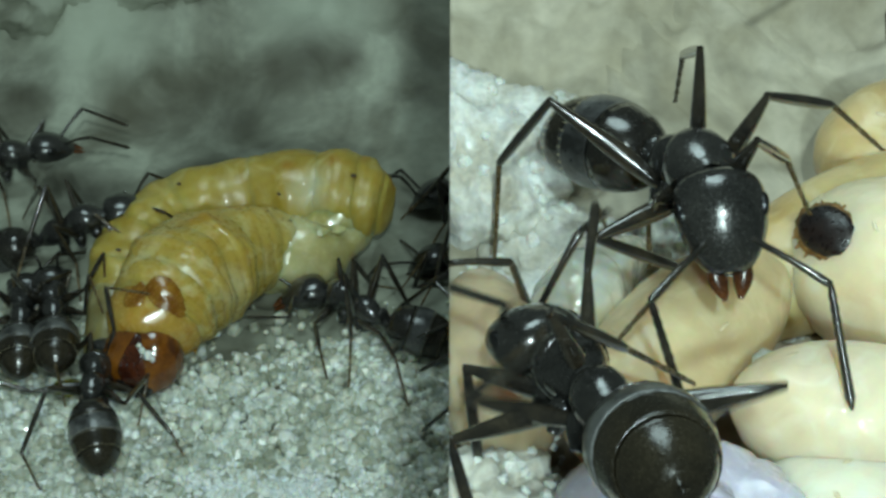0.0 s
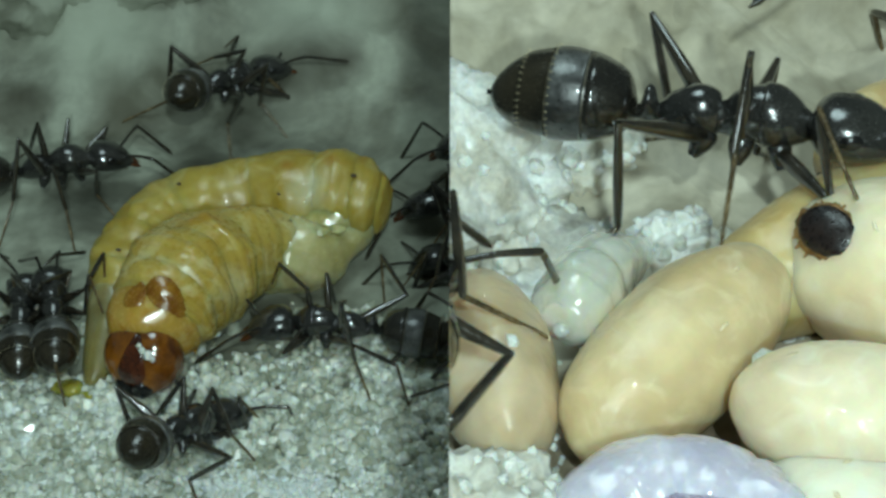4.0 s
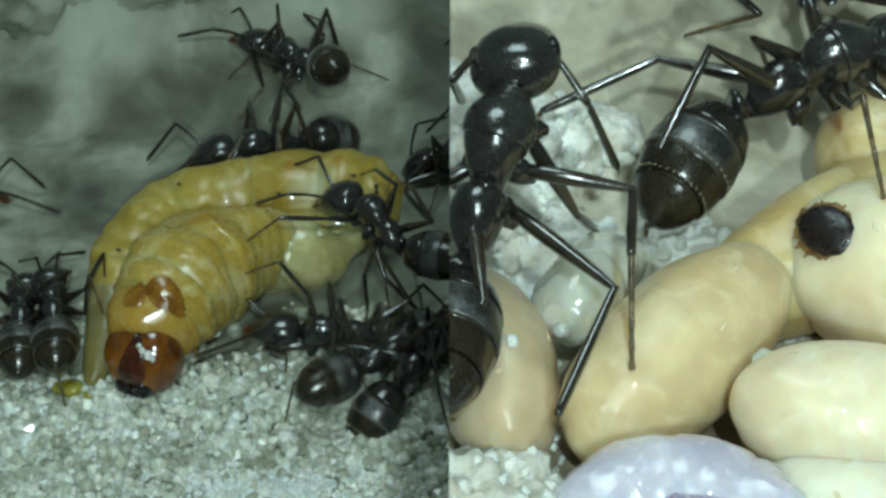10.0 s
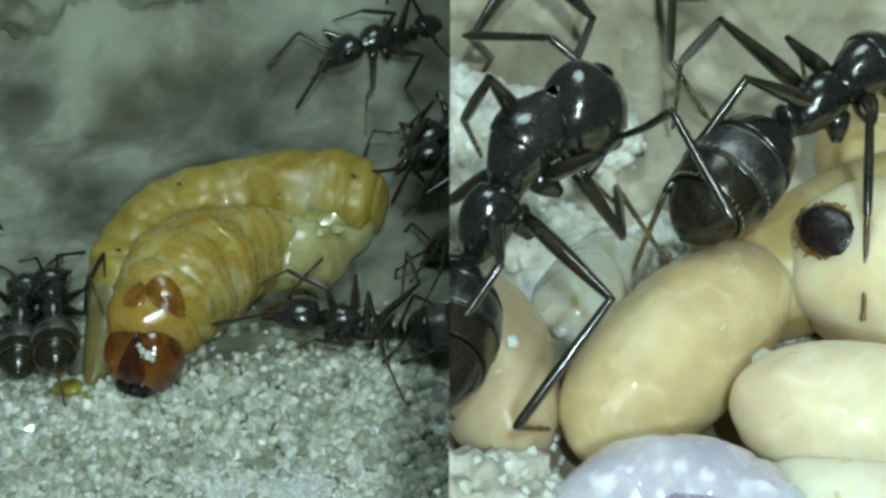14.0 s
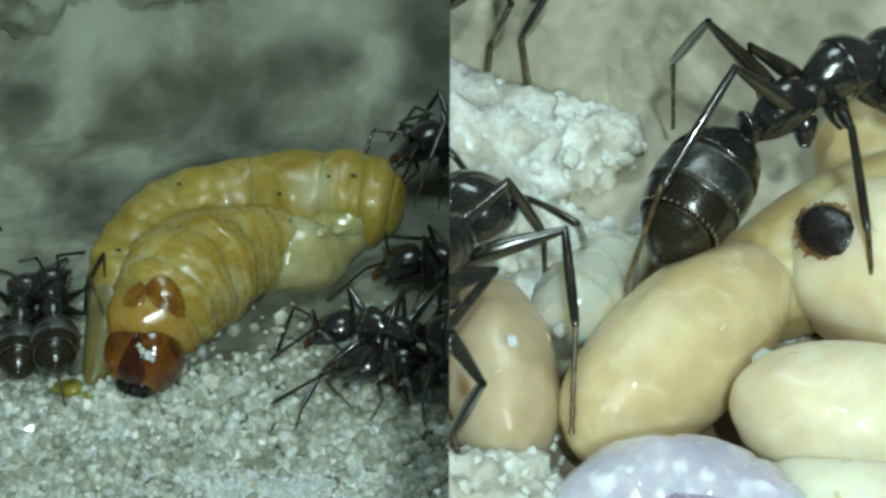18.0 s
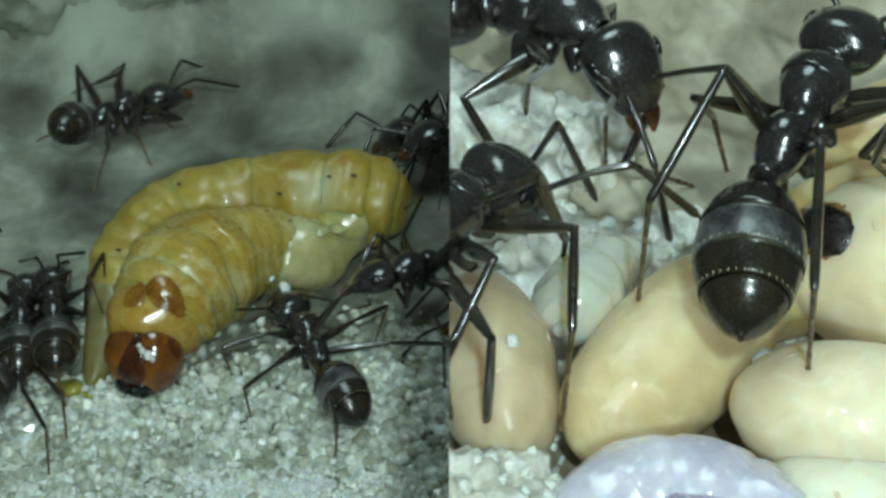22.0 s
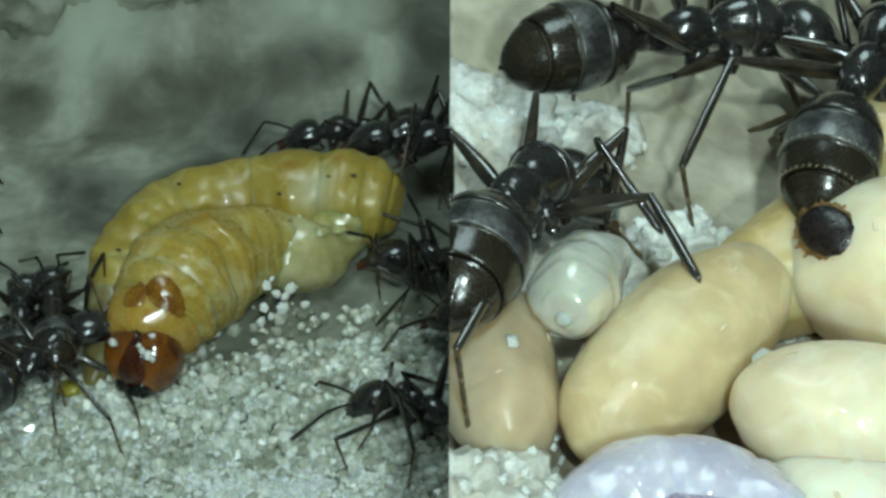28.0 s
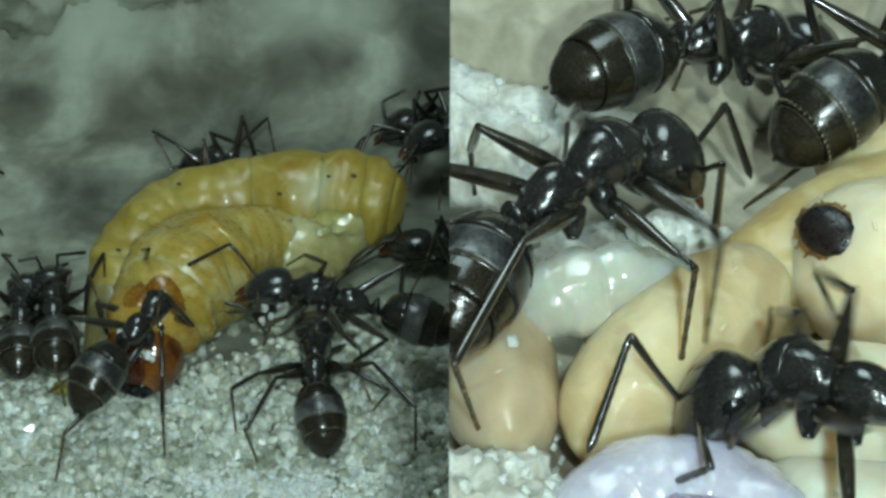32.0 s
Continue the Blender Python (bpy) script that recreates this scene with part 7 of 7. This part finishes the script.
        (30, at(5.45, -10.38, 11.80, 0, 6, 48), (20, -1), (-33, -18), {(-1, 2): (3.83, -13.53, 11.85, 4.52, -11.87, 11.64)}),
        (31, at(5.58, -10.41, 11.72, 0, 11, 41), (12, -2), (-23, 0), {}),
        (32, at(5.58, -10.41, 11.72, 0, 11, 41), (12, -2), (-29, -7), {}),
    ])
    move(passing_ant, cocoon_floor, 22, [
        (0, at(1.17, -16.85, 12.60, 0, 23, 107), (-2, 9), (10, -6), {(-1, 0): (1.58, -14.14, 12.00), (1, 2): (0.23, -16.37, 12.00), (-1, 2): (2.44, -17.61, 12.00, 2.70, -17.11, 12.80), (-1, 1): (2.24, -16.11, 11.90), ("antenna", 1): (0.08, -15.33, 12.30), ("antenna", -1): (1.54, -14.11, 12.30)}),
        (0.5, at(1.01, -16.56, 12.60, 0, 22, 108), (-1, 10), (2, -7), {(-1, 2): (1.91, -17.11, 11.90), (-1, 1): (1.89, -15.35, 11.90)}),
        (1, at(0.82, -16.38, 12.60, 0, 24, 106), (3, 11), (-0, -8), {(-1, 2): (1.86, -17.11, 11.90, 2.22, -16.54, 12.80), (-1, 1): (1.63, -14.78, 11.90), ("antenna", -1): (1.56, -15.08, 12.30)}),
        (1.5, at(0.58, -16.12, 12.60, 0, 21, 106), (-4, 4), (5, -3), {(-1, 2): (1.79, -17.39, 11.90)}),
        (2, at(0.43, -15.86, 12.60, 0, 18, 101), (-4, -10), (5, 7), {(-1, 2): (1.54, -17.52, 11.90, 1.87, -16.62, 12.80), (-1, 1): (1.18, -14.58, 11.80), ("antenna", -1): (1.33, -13.99, 12.20)}),
        (3, at(0.51, -15.43, 12.60, 0, 17, 103), (7, 21), (-3, -14), {(-1, 2): (1.24, -17.52, 11.90, 1.52, -16.78, 12.80), (-1, 1): (1.41, -16.19, 11.90, 1.67, -15.56, 12.80), ("antenna", -1): (1.01, -14.97, 12.20)}),
        (3.5, at(-0.39, -15.36, 12.60, 0, 19, 103), (-2, -8), (3, 5), {(-1, 2): (0.50, -15.82, 11.90)}),
        (4.3, at(-1.24, -15.04, 12.60, 0, 17, 106), (-7, -4), (6, 3), {}),
        (5.5, at(-2.02, -14.54, 12.60, 0, 16, 108), (-2, -4), (3, 3), {}),
        (32, at(-2.02, -14.54, 12.60, 0, 16, 108), (-2, -4), (3, 3), {}),
    ])
    move(feeding_ant, cocoon_floor, 23, [
        (0, at(-1.70, -15.18, 12.20, 0, -6, 3), (33, 52), (-25, -37), {}),
        (4.5, at(-1.38, -15.10, 12.20, 0, -6, 3), (33, 51), (-24, -36), {}),
        (5.5, at(-0.44, -15.41, 12.20, 0, 0, 68), (-9, 6), (8, -4), {(-1, 0): (0.95, -15.71, 11.80, 0.82, -14.70, 12.60), (-1, 1): (0.09, -16.11, 11.60, 0.40, -15.39, 12.70), ("antenna", -1): (0.56, -15.30, 12.00)}),
        (6, at(-0.34, -14.87, 12.45, 0, 21, 66), (7, -11), (3, -3), {(-1, 0): (1.26, -16.08, 11.11, 0.88, -14.48, 12.65), ('antenna', -1): (1.75, -15.13, 11.67, 1.02, -14.18, 12.57)}),
        (7, at(0.68, -15.58, 12.91, 0, -38, -59), (25, -21), (10, 16), {(1, 0): (1.57, -15.19, 12.35, 1.00, -16.02, 14.09), (1, 1): (0.75, -14.42, 12.36, 0.73, -15.96, 13.87), (-1, 1): (0.66, -16.51, 11.47, 1.17, -16.50, 13.57), (-1, 2): (0.05, -15.57, 10.96, 0.36, -16.87, 13.32), ('antenna', -1): (1.49, -17.45, 12.72, 1.44, -17.60, 13.92)}),
        (8, at(0.77, -15.28, 12.78, 0, -43, -58), (38, -13), (16, 15), {(1, 0): (0.33, -14.42, 12.30, 0.70, -15.59, 13.90), (-1, 1): (0.73, -16.19, 11.18, 1.33, -16.37, 13.25), (-1, 2): (0.05, -15.56, 10.90, 0.41, -16.61, 13.17), ('antenna', -1): (2.33, -16.75, 12.00, 2.17, -17.00, 13.17)}),
        (9, at(1.20, -14.38, 12.36, 0, 17, 44), (32, -33), (17, 6), {(1, 0): (1.85, -13.46, 11.29, 1.22, -14.12, 13.09), (1, 2): (-0.09, -12.57, 11.80, 0.24, -14.57, 13.61), (-1, 0): (1.89, -15.84, 10.75, 1.57, -15.34, 11.95), (-1, 1): (1.53, -15.79, 11.31, 1.87, -15.51, 12.27), (-1, 2): (0.08, -15.58, 10.96, 0.55, -16.02, 12.81), ('antenna', -1): (2.29, -15.78, 11.26, 2.73, -14.65, 11.71)}),
        (10, at(0.40, -13.78, 12.58, 0, -43, 68), (38, 21), (39, 16), {(1, 2): (0.05, -15.56, 10.90, 0.32, -15.26, 12.14), (-1, 1): (1.73, -15.53, 11.52, 1.80, -13.84, 12.37), (-1, 2): (1.05, -15.42, 10.62, 1.57, -14.98, 12.07), ('antenna', 1): (0.13, -12.43, 12.39, 0.02, -13.27, 13.26), ('antenna', -1): (1.81, -12.61, 11.54, 1.55, -13.13, 12.60)}),
        (11, at(0.57, -14.86, 13.41, 0, -46, 50), (66, -55), (41, 46), {(1, 0): (-0.09, -13.89, 12.54, 0.11, -14.99, 14.22), (1, 2): (0.05, -15.56, 10.90, 0.45, -16.23, 13.43), (-1, 1): (1.48, -14.25, 12.37, 1.32, -15.46, 14.14), (-1, 2): (1.03, -15.52, 10.72, 1.42, -16.30, 13.14), ('antenna', 1): (-0.04, -13.65, 12.65, 0.44, -14.15, 13.64), ('antenna', -1): (2.98, -15.37, 13.65, 1.97, -14.98, 14.19)}),
        (12, at(0.61, -13.78, 12.45, 0, -34, 55), (76, -52), (31, 33), {(1, 2): (0.05, -15.56, 10.90, 0.47, -15.20, 12.55), (-1, 1): (1.54, -13.08, 11.34, 1.45, -14.17, 13.20), (-1, 2): (1.03, -15.52, 10.72, 1.53, -15.21, 12.18), ('antenna', 1): (1.04, -11.81, 12.12, 0.88, -12.26, 13.23)}),
        (13, at(0.57, -13.76, 12.45, 0, -34, 58), (75, -75), (32, 29), {(1, 0): (0.26, -12.41, 11.71, 0.13, -13.49, 13.41), (1, 2): (0.05, -15.56, 10.90, 0.48, -15.19, 12.54), (-1, 1): (1.39, -13.14, 11.35, 1.29, -14.34, 13.14), (-1, 2): (1.03, -15.52, 10.72, 1.49, -15.19, 12.16), ('antenna', -1): (2.42, -13.24, 11.76, 2.05, -13.35, 12.90)}),
        (14, at(0.59, -14.26, 12.89, 0, -44, 50), (68, -75), (39, 43), {(1, 0): (0.32, -13.15, 12.24, 0.36, -14.21, 13.96), (1, 2): (0.05, -15.56, 10.90, 0.46, -15.63, 12.92), (-1, 1): (1.65, -13.50, 11.93, 1.39, -14.86, 13.59), (-1, 2): (1.03, -15.52, 10.72, 1.47, -15.69, 12.56), ('antenna', 1): (0.01, -12.35, 13.17, 0.69, -13.03, 13.91), ('antenna', -1): (2.72, -15.03, 12.74, 2.07, -14.21, 13.59)}),
        (14.5, at(0.56, -13.83, 12.54, 0, -41, 55), (59, -57), (37, 34), {(1, 2): (0.05, -15.56, 10.90, 0.47, -15.23, 12.58), (-1, 1): (1.67, -13.03, 11.55, 1.41, -14.37, 13.21), (-1, 2): (1.03, -15.52, 10.72, 1.52, -15.22, 12.14), ('antenna', -1): (2.51, -13.29, 12.28, 2.08, -13.77, 13.31)}),
        (15.5, at(-0.55, -15.17, 12.20, 0, -1, 68), (-9, 6), (8, -4), {(-1, 1): (0.96, -16.74, 11.80), (-1, 0): (1.10, -15.08, 11.80)}),
        (16.5, at(-0.45, -14.72, 12.18, 0, 1, 68), (7, 2), (16, -3), {(1, 0): (0.29, -14.12, 11.45, 0.40, -13.76, 12.56), (-1, 0): (1.15, -15.77, 10.90, 1.10, -14.24, 12.18), (-1, 1): (0.03, -15.54, 10.88, 0.34, -15.47, 12.59), ('antenna', -1): (0.92, -14.22, 11.19, 0.81, -14.07, 12.38)}),
        (17, at(-0.45, -14.72, 12.18, 0, 1, 68), (7, 2), (16, -3), {(1, 0): (0.29, -14.12, 11.45, 0.40, -13.76, 12.56), (-1, 0): (1.15, -15.77, 10.90, 1.10, -14.24, 12.18), (-1, 1): (0.03, -15.54, 10.88, 0.34, -15.47, 12.59), ('antenna', -1): (0.92, -14.22, 11.19, 0.81, -14.07, 12.38)}),
        (18, at(-0.26, -14.79, 12.17, 0, 2, 68), (16, -6), (13, -5), {(1, 0): (1.01, -13.66, 10.65, 0.57, -14.00, 12.59), (-1, 0): (1.17, -15.80, 10.93, 1.17, -14.26, 12.22), (-1, 1): (0.03, -15.54, 10.88, 0.41, -15.48, 12.72), ('antenna', -1): (1.38, -13.23, 11.24, 1.25, -14.06, 12.11)}),
        (20, at(-0.25, -14.95, 12.33, 0, 1, 68), (16, -7), (14, -5), {(1, 0): (0.99, -13.90, 10.87, 0.56, -14.27, 12.80), (-1, 0): (1.18, -15.80, 10.92, 1.15, -14.42, 12.38), (-1, 1): (0.03, -15.54, 10.88, 0.41, -15.65, 12.88), ('antenna', -1): (1.19, -15.21, 11.41, 1.14, -14.35, 12.32)}),
        (21, at(-0.22, -14.88, 12.36, 0, -0, 68), (11, -11), (13, -6), {(1, 0): (0.99, -13.87, 10.80, 0.67, -14.24, 12.75), (-1, 0): (1.17, -15.98, 11.05, 1.15, -14.53, 12.49), (-1, 1): (0.03, -15.54, 10.88, 0.41, -15.64, 12.86), ('antenna', -1): (1.37, -13.59, 11.97, 1.00, -14.19, 12.96)}),
        (22, at(-0.11, -14.42, 12.29, 0, -5, 67), (31, -44), (13, -7), {(1, 0): (1.11, -13.76, 10.70, 0.84, -14.06, 12.68), (-1, 0): (1.08, -15.61, 10.81, 1.20, -14.49, 12.41), (-1, 1): (0.03, -15.54, 10.88, 0.41, -15.30, 12.71), ('antenna', -1): (2.60, -13.19, 11.47, 1.87, -13.45, 12.40)}),
        (23, at(-0.21, -14.90, 12.43, 0, 4, 69), (11, -16), (5, -7), {(1, 0): (1.03, -13.87, 10.69, 0.80, -14.06, 12.68), (-1, 0): (1.15, -15.89, 10.96, 1.16, -14.38, 12.47), (-1, 1): (0.03, -15.52, 10.94, 0.43, -15.62, 12.97), ('antenna', -1): (2.12, -13.23, 11.75, 1.50, -13.55, 12.74)}),
        (24, at(-0.18, -14.90, 12.45, 0, 3, 69), (10, -19), (5, -8), {(1, 0): (1.05, -13.89, 10.71, 0.85, -14.06, 12.71), (-1, 0): (1.15, -15.96, 11.03, 1.19, -14.46, 12.52), (-1, 1): (0.10, -15.30, 11.30, 0.44, -15.63, 12.98), ('antenna', -1): (1.61, -13.58, 12.10, 1.16, -14.07, 13.11)}),
        (25, at(-0.17, -14.73, 12.31, 0, 3, 69), (9, -20), (5, -10), {(1, 0): (1.05, -13.73, 10.57, 0.89, -13.90, 12.57), (-1, 0): (1.16, -15.85, 10.91, 1.19, -14.33, 12.42), (-1, 1): (0.05, -15.31, 11.24, 0.45, -15.47, 12.84), ('antenna', -1): (2.32, -14.58, 12.11, 1.78, -13.53, 12.39)}),
        (26.5, at(0.31, -13.59, 12.20, 0, 19, 55), (47, -7), (-10, 5), {(-1, 0): (1.70, -16.55, 11.90), (-1, 1): (0.18, -16.46, 11.80)}),
        (27.5, at(0.70, -13.40, 12.20, 0, 17, 56), (60, -10), (-24, 7), {(-1, 0): (2.42, -16.19, 11.90, 1.45, -13.72, 12.90), (-1, 1): (0.19, -16.49, 11.80)}),
        (28, at(0.82, -13.09, 11.79, 0, 25, 69), (25, -34), (-22, 5), {(-1, 1): (2.60, -15.33, 11.11, 2.02, -13.44, 11.96), (-1, 2): (0.18, -15.74, 10.98, 0.68, -14.74, 12.49), ('antenna', -1): (2.34, -13.27, 11.10, 1.54, -12.45, 11.94)}),
        (29, at(0.88, -13.34, 12.21, 0, 27, 66), (26, -31), (-27, 4), {(-1, 1): (2.57, -15.37, 11.11, 2.04, -13.77, 12.42), (-1, 2): (0.20, -15.74, 11.02, 0.77, -15.03, 12.87), ('antenna', 1): (2.64, -11.72, 11.31, 2.15, -12.61, 11.97), ('antenna', -1): (2.22, -12.28, 11.29, 1.71, -12.61, 12.33)}),
        (30, at(0.94, -13.25, 12.31, 0, 20, 62), (18, -30), (-22, 8), {(1, 2): (0.25, -12.34, 11.40, 0.09, -14.14, 13.43), (-1, 1): (2.55, -15.40, 11.12, 2.20, -13.63, 12.25), (-1, 2): (0.23, -15.75, 11.05, 0.51, -14.94, 12.80), ('antenna', -1): (2.56, -12.43, 11.44, 2.10, -13.10, 12.34)}),
        (31, at(1.36, -13.12, 11.99, 0, 12, 52), (34, -47), (-22, 9), {(1, 1): (1.08, -11.94, 11.17, 0.79, -13.44, 12.70), (1, 2): (0.40, -12.05, 11.03, 0.43, -13.81, 13.10), (-1, 1): (2.48, -15.39, 11.25, 2.47, -13.81, 12.05), (-1, 2): (0.29, -15.83, 11.05, 0.81, -14.69, 12.59), ('antenna', 1): (2.83, -14.25, 11.79, 2.67, -13.06, 11.90), ('antenna', -1): (2.86, -12.59, 11.24, 2.46, -12.91, 12.34)}),
        (32, at(1.34, -13.45, 12.26, 0, -4, 44), (47, -35), (1, 23), {(1, 0): (1.23, -12.22, 11.38, 1.26, -13.37, 13.04), (1, 1): (0.29, -12.04, 10.72, 0.29, -13.12, 12.59), (-1, 0): (2.45, -15.16, 11.54, 2.59, -14.03, 12.05), (-1, 1): (2.21, -15.38, 11.53, 2.23, -14.45, 12.02), (-1, 2): (0.28, -15.82, 11.02, 0.68, -15.00, 12.65), ('antenna', -1): (2.74, -13.27, 11.36, 2.69, -13.63, 12.51)}),
    ])
    move(rim_ant, cocoon_floor, 24, [
        (0, at(5.81, -8.04, 12.00, 0, -16, -146), (6, -10), (-2, 7), {}),
        (9, at(5.39, -8.55, 12.00, 0, -15, -144), (10, -7), (-5, 5), {}),
        (10, at(4.38, -9.06, 12.00, 0, -17, -141), (4, -14), (-1, 10), {}),
        (11, at(3.48, -9.43, 12.00, 0, -18, -140), (2, -10), (0, 7), {}),
        (12, at(2.87, -9.67, 12.00, 0, -4, -171), (18, -16), (-8, 12), {}),
        (13, at(2.03, -9.67, 12.00, 0, -6, -170), (19, -16), (-9, 12), {}),
        (14, at(1.22, -8.82, 12.00, 0, -10, -168), (19, -16), (-9, 12), {}),
        (15.00, at(0.95, -8.70, 12.00, 0, 0, -237), (0, 0), (0, 0), {}),
        (16, at(0.69, -8.57, 12.00, 0, 19, 55), (4, -22), (-1, 15), {(-1, 1): (0.98, -10.31, 10.70), (-1, 2): (0.38, -10.64, 10.70)}),
        (20, at(0.69, -8.57, 12.00, 0, 19, 55), (4, -22), (-1, 15), {(-1, 1): (0.98, -10.31, 10.70), (-1, 2): (0.38, -10.64, 10.70)}),
        (20.50, at(0.46, -8.57, 12.00, 0, 0, -0), (0, 0), (0, 0), {}),
        (21, at(0.22, -8.57, 12.00, 0, -16, -55), (6, 5), (-3, -4), {(-1, 1): (0.98, -10.31, 10.70)}),
        (21.5, at(0.48, -9.44, 12.00, 0, -16, -51), (14, 1), (-8, -0), {(-1, 1): (0.98, -10.31, 10.70)}),
        (22, at(1.11, -10.78, 12.30, 0, -18, -45), (53, -15), (2, 15), {(-1, 0): (1.76, -11.25, 10.67, 1.73, -12.22, 12.35), (-1, 2): (0.87, -10.47, 10.54, 1.05, -12.04, 12.63), ('antenna', 1): (3.46, -11.66, 11.73, 2.87, -12.12, 12.62), ('antenna', -1): (2.44, -12.49, 10.37, 2.21, -12.56, 11.51)}),
        (23, at(1.63, -11.39, 12.23, 0, -14, -42), (54, -9), (-0, -9), {(-1, 1): (1.71, -12.41, 10.63, 1.85, -12.48, 12.70), (-1, 2): (-0.01, -11.25, 10.71, 0.78, -12.12, 13.05)}),
        (24, at(2.38, -11.64, 12.29, 0, -18, -42), (50, -5), (8, 2), {(-1, 1): (2.40, -11.67, 11.04, 2.09, -12.66, 12.83)}),
        (25, at(2.79, -11.86, 12.53, 0, -34, -58), (34, -3), (11, 19), {(-1, 1): (2.85, -11.55, 11.54, 2.46, -12.30, 13.44), (-1, 2): (1.55, -12.65, 10.65, 1.63, -12.18, 13.23)}),
        (27.5, at(2.64, -10.81, 12.00, 0, -11, -9), (15, 16), (-6, -12), {(-1, 2): (1.97, -11.56, 11.00), (-1, 1): (2.56, -13.44, 11.20)}),
        (28, at(3.06, -10.35, 11.92, 0, 5, 16), (37, 12), (2, 11), {(-1, 1): (2.04, -10.51, 10.21, 2.45, -11.31, 11.94), (-1, 2): (1.46, -10.07, 10.28, 1.76, -10.97, 12.63)}),
        (29, at(3.61, -9.95, 11.78, 0, 13, 29), (21, 5), (-15, 6), {}),
        (30, at(3.23, -9.80, 11.75, 0, 15, 24), (20, 10), (-12, 12), {(-1, 2): (1.69, -9.75, 10.48, 1.80, -10.72, 12.11)}),
        (31, at(3.09, -10.60, 12.11, 0, 12, 26), (18, 10), (-5, 20), {(-1, 1): (3.12, -13.43, 11.45, 3.42, -11.68, 12.42), (-1, 2): (1.61, -10.17, 10.36, 1.84, -11.77, 12.41)}),
        (32, at(3.28, -10.23, 11.67, 0, 20, 33), (13, -2), (-16, 4), {(-1, 1): (3.32, -11.53, 10.27, 3.52, -11.34, 11.97), (-1, 2): (2.64, -9.79, 10.64, 2.86, -11.19, 12.84)}),
    ])
    move(front_brood_ant, cocoon_floor, 25, [
        (0, at(8.60, -18.00, 12.40, 0, -5, 172), (22, -16), (-12, 12), {}),
        (28, at(8.60, -18.00, 12.40, 0, -5, 172), (24, -16), (-13, 12), {}),
        (29, at(6.60, -18.20, 12.40, 0, -5, 173), (24, -16), (-13, 12), {}),
        (30, at(5.30, -17.95, 12.30, 0, 0, 170), (24, -16), (-13, 12), {}),
        (30.5, at(4.90, -17.30, 12.10, 0, 10, 155), (25, -16), (-13, 12), {}),
        (31, at(4.36, -16.20, 11.83, 0, 23, 136), (3, 47), (8, -16), {('antenna', 1): (1.34, -16.78, 11.50, 2.23, -16.04, 11.42), ('antenna', -1): (2.14, -16.66, 12.79, 2.78, -15.96, 12.11)}),
        (32, at(3.43, -16.09, 11.89, 0, 19, 139), (25, 62), (12, -18), {(1, 0): (2.49, -16.22, 10.50, 3.05, -16.74, 12.28), (1, 1): (3.82, -16.52, 10.82, 3.59, -17.09, 12.28), (-1, 0): (3.13, -14.74, 11.01, 3.13, -15.88, 12.57), (-1, 1): (3.78, -15.82, 11.81, 3.62, -15.77, 12.74), ('antenna', 1): (1.77, -16.44, 10.75, 2.33, -16.93, 11.65), ('antenna', -1): (1.27, -16.35, 11.17, 1.68, -15.55, 11.99)}),
    ])


motions()
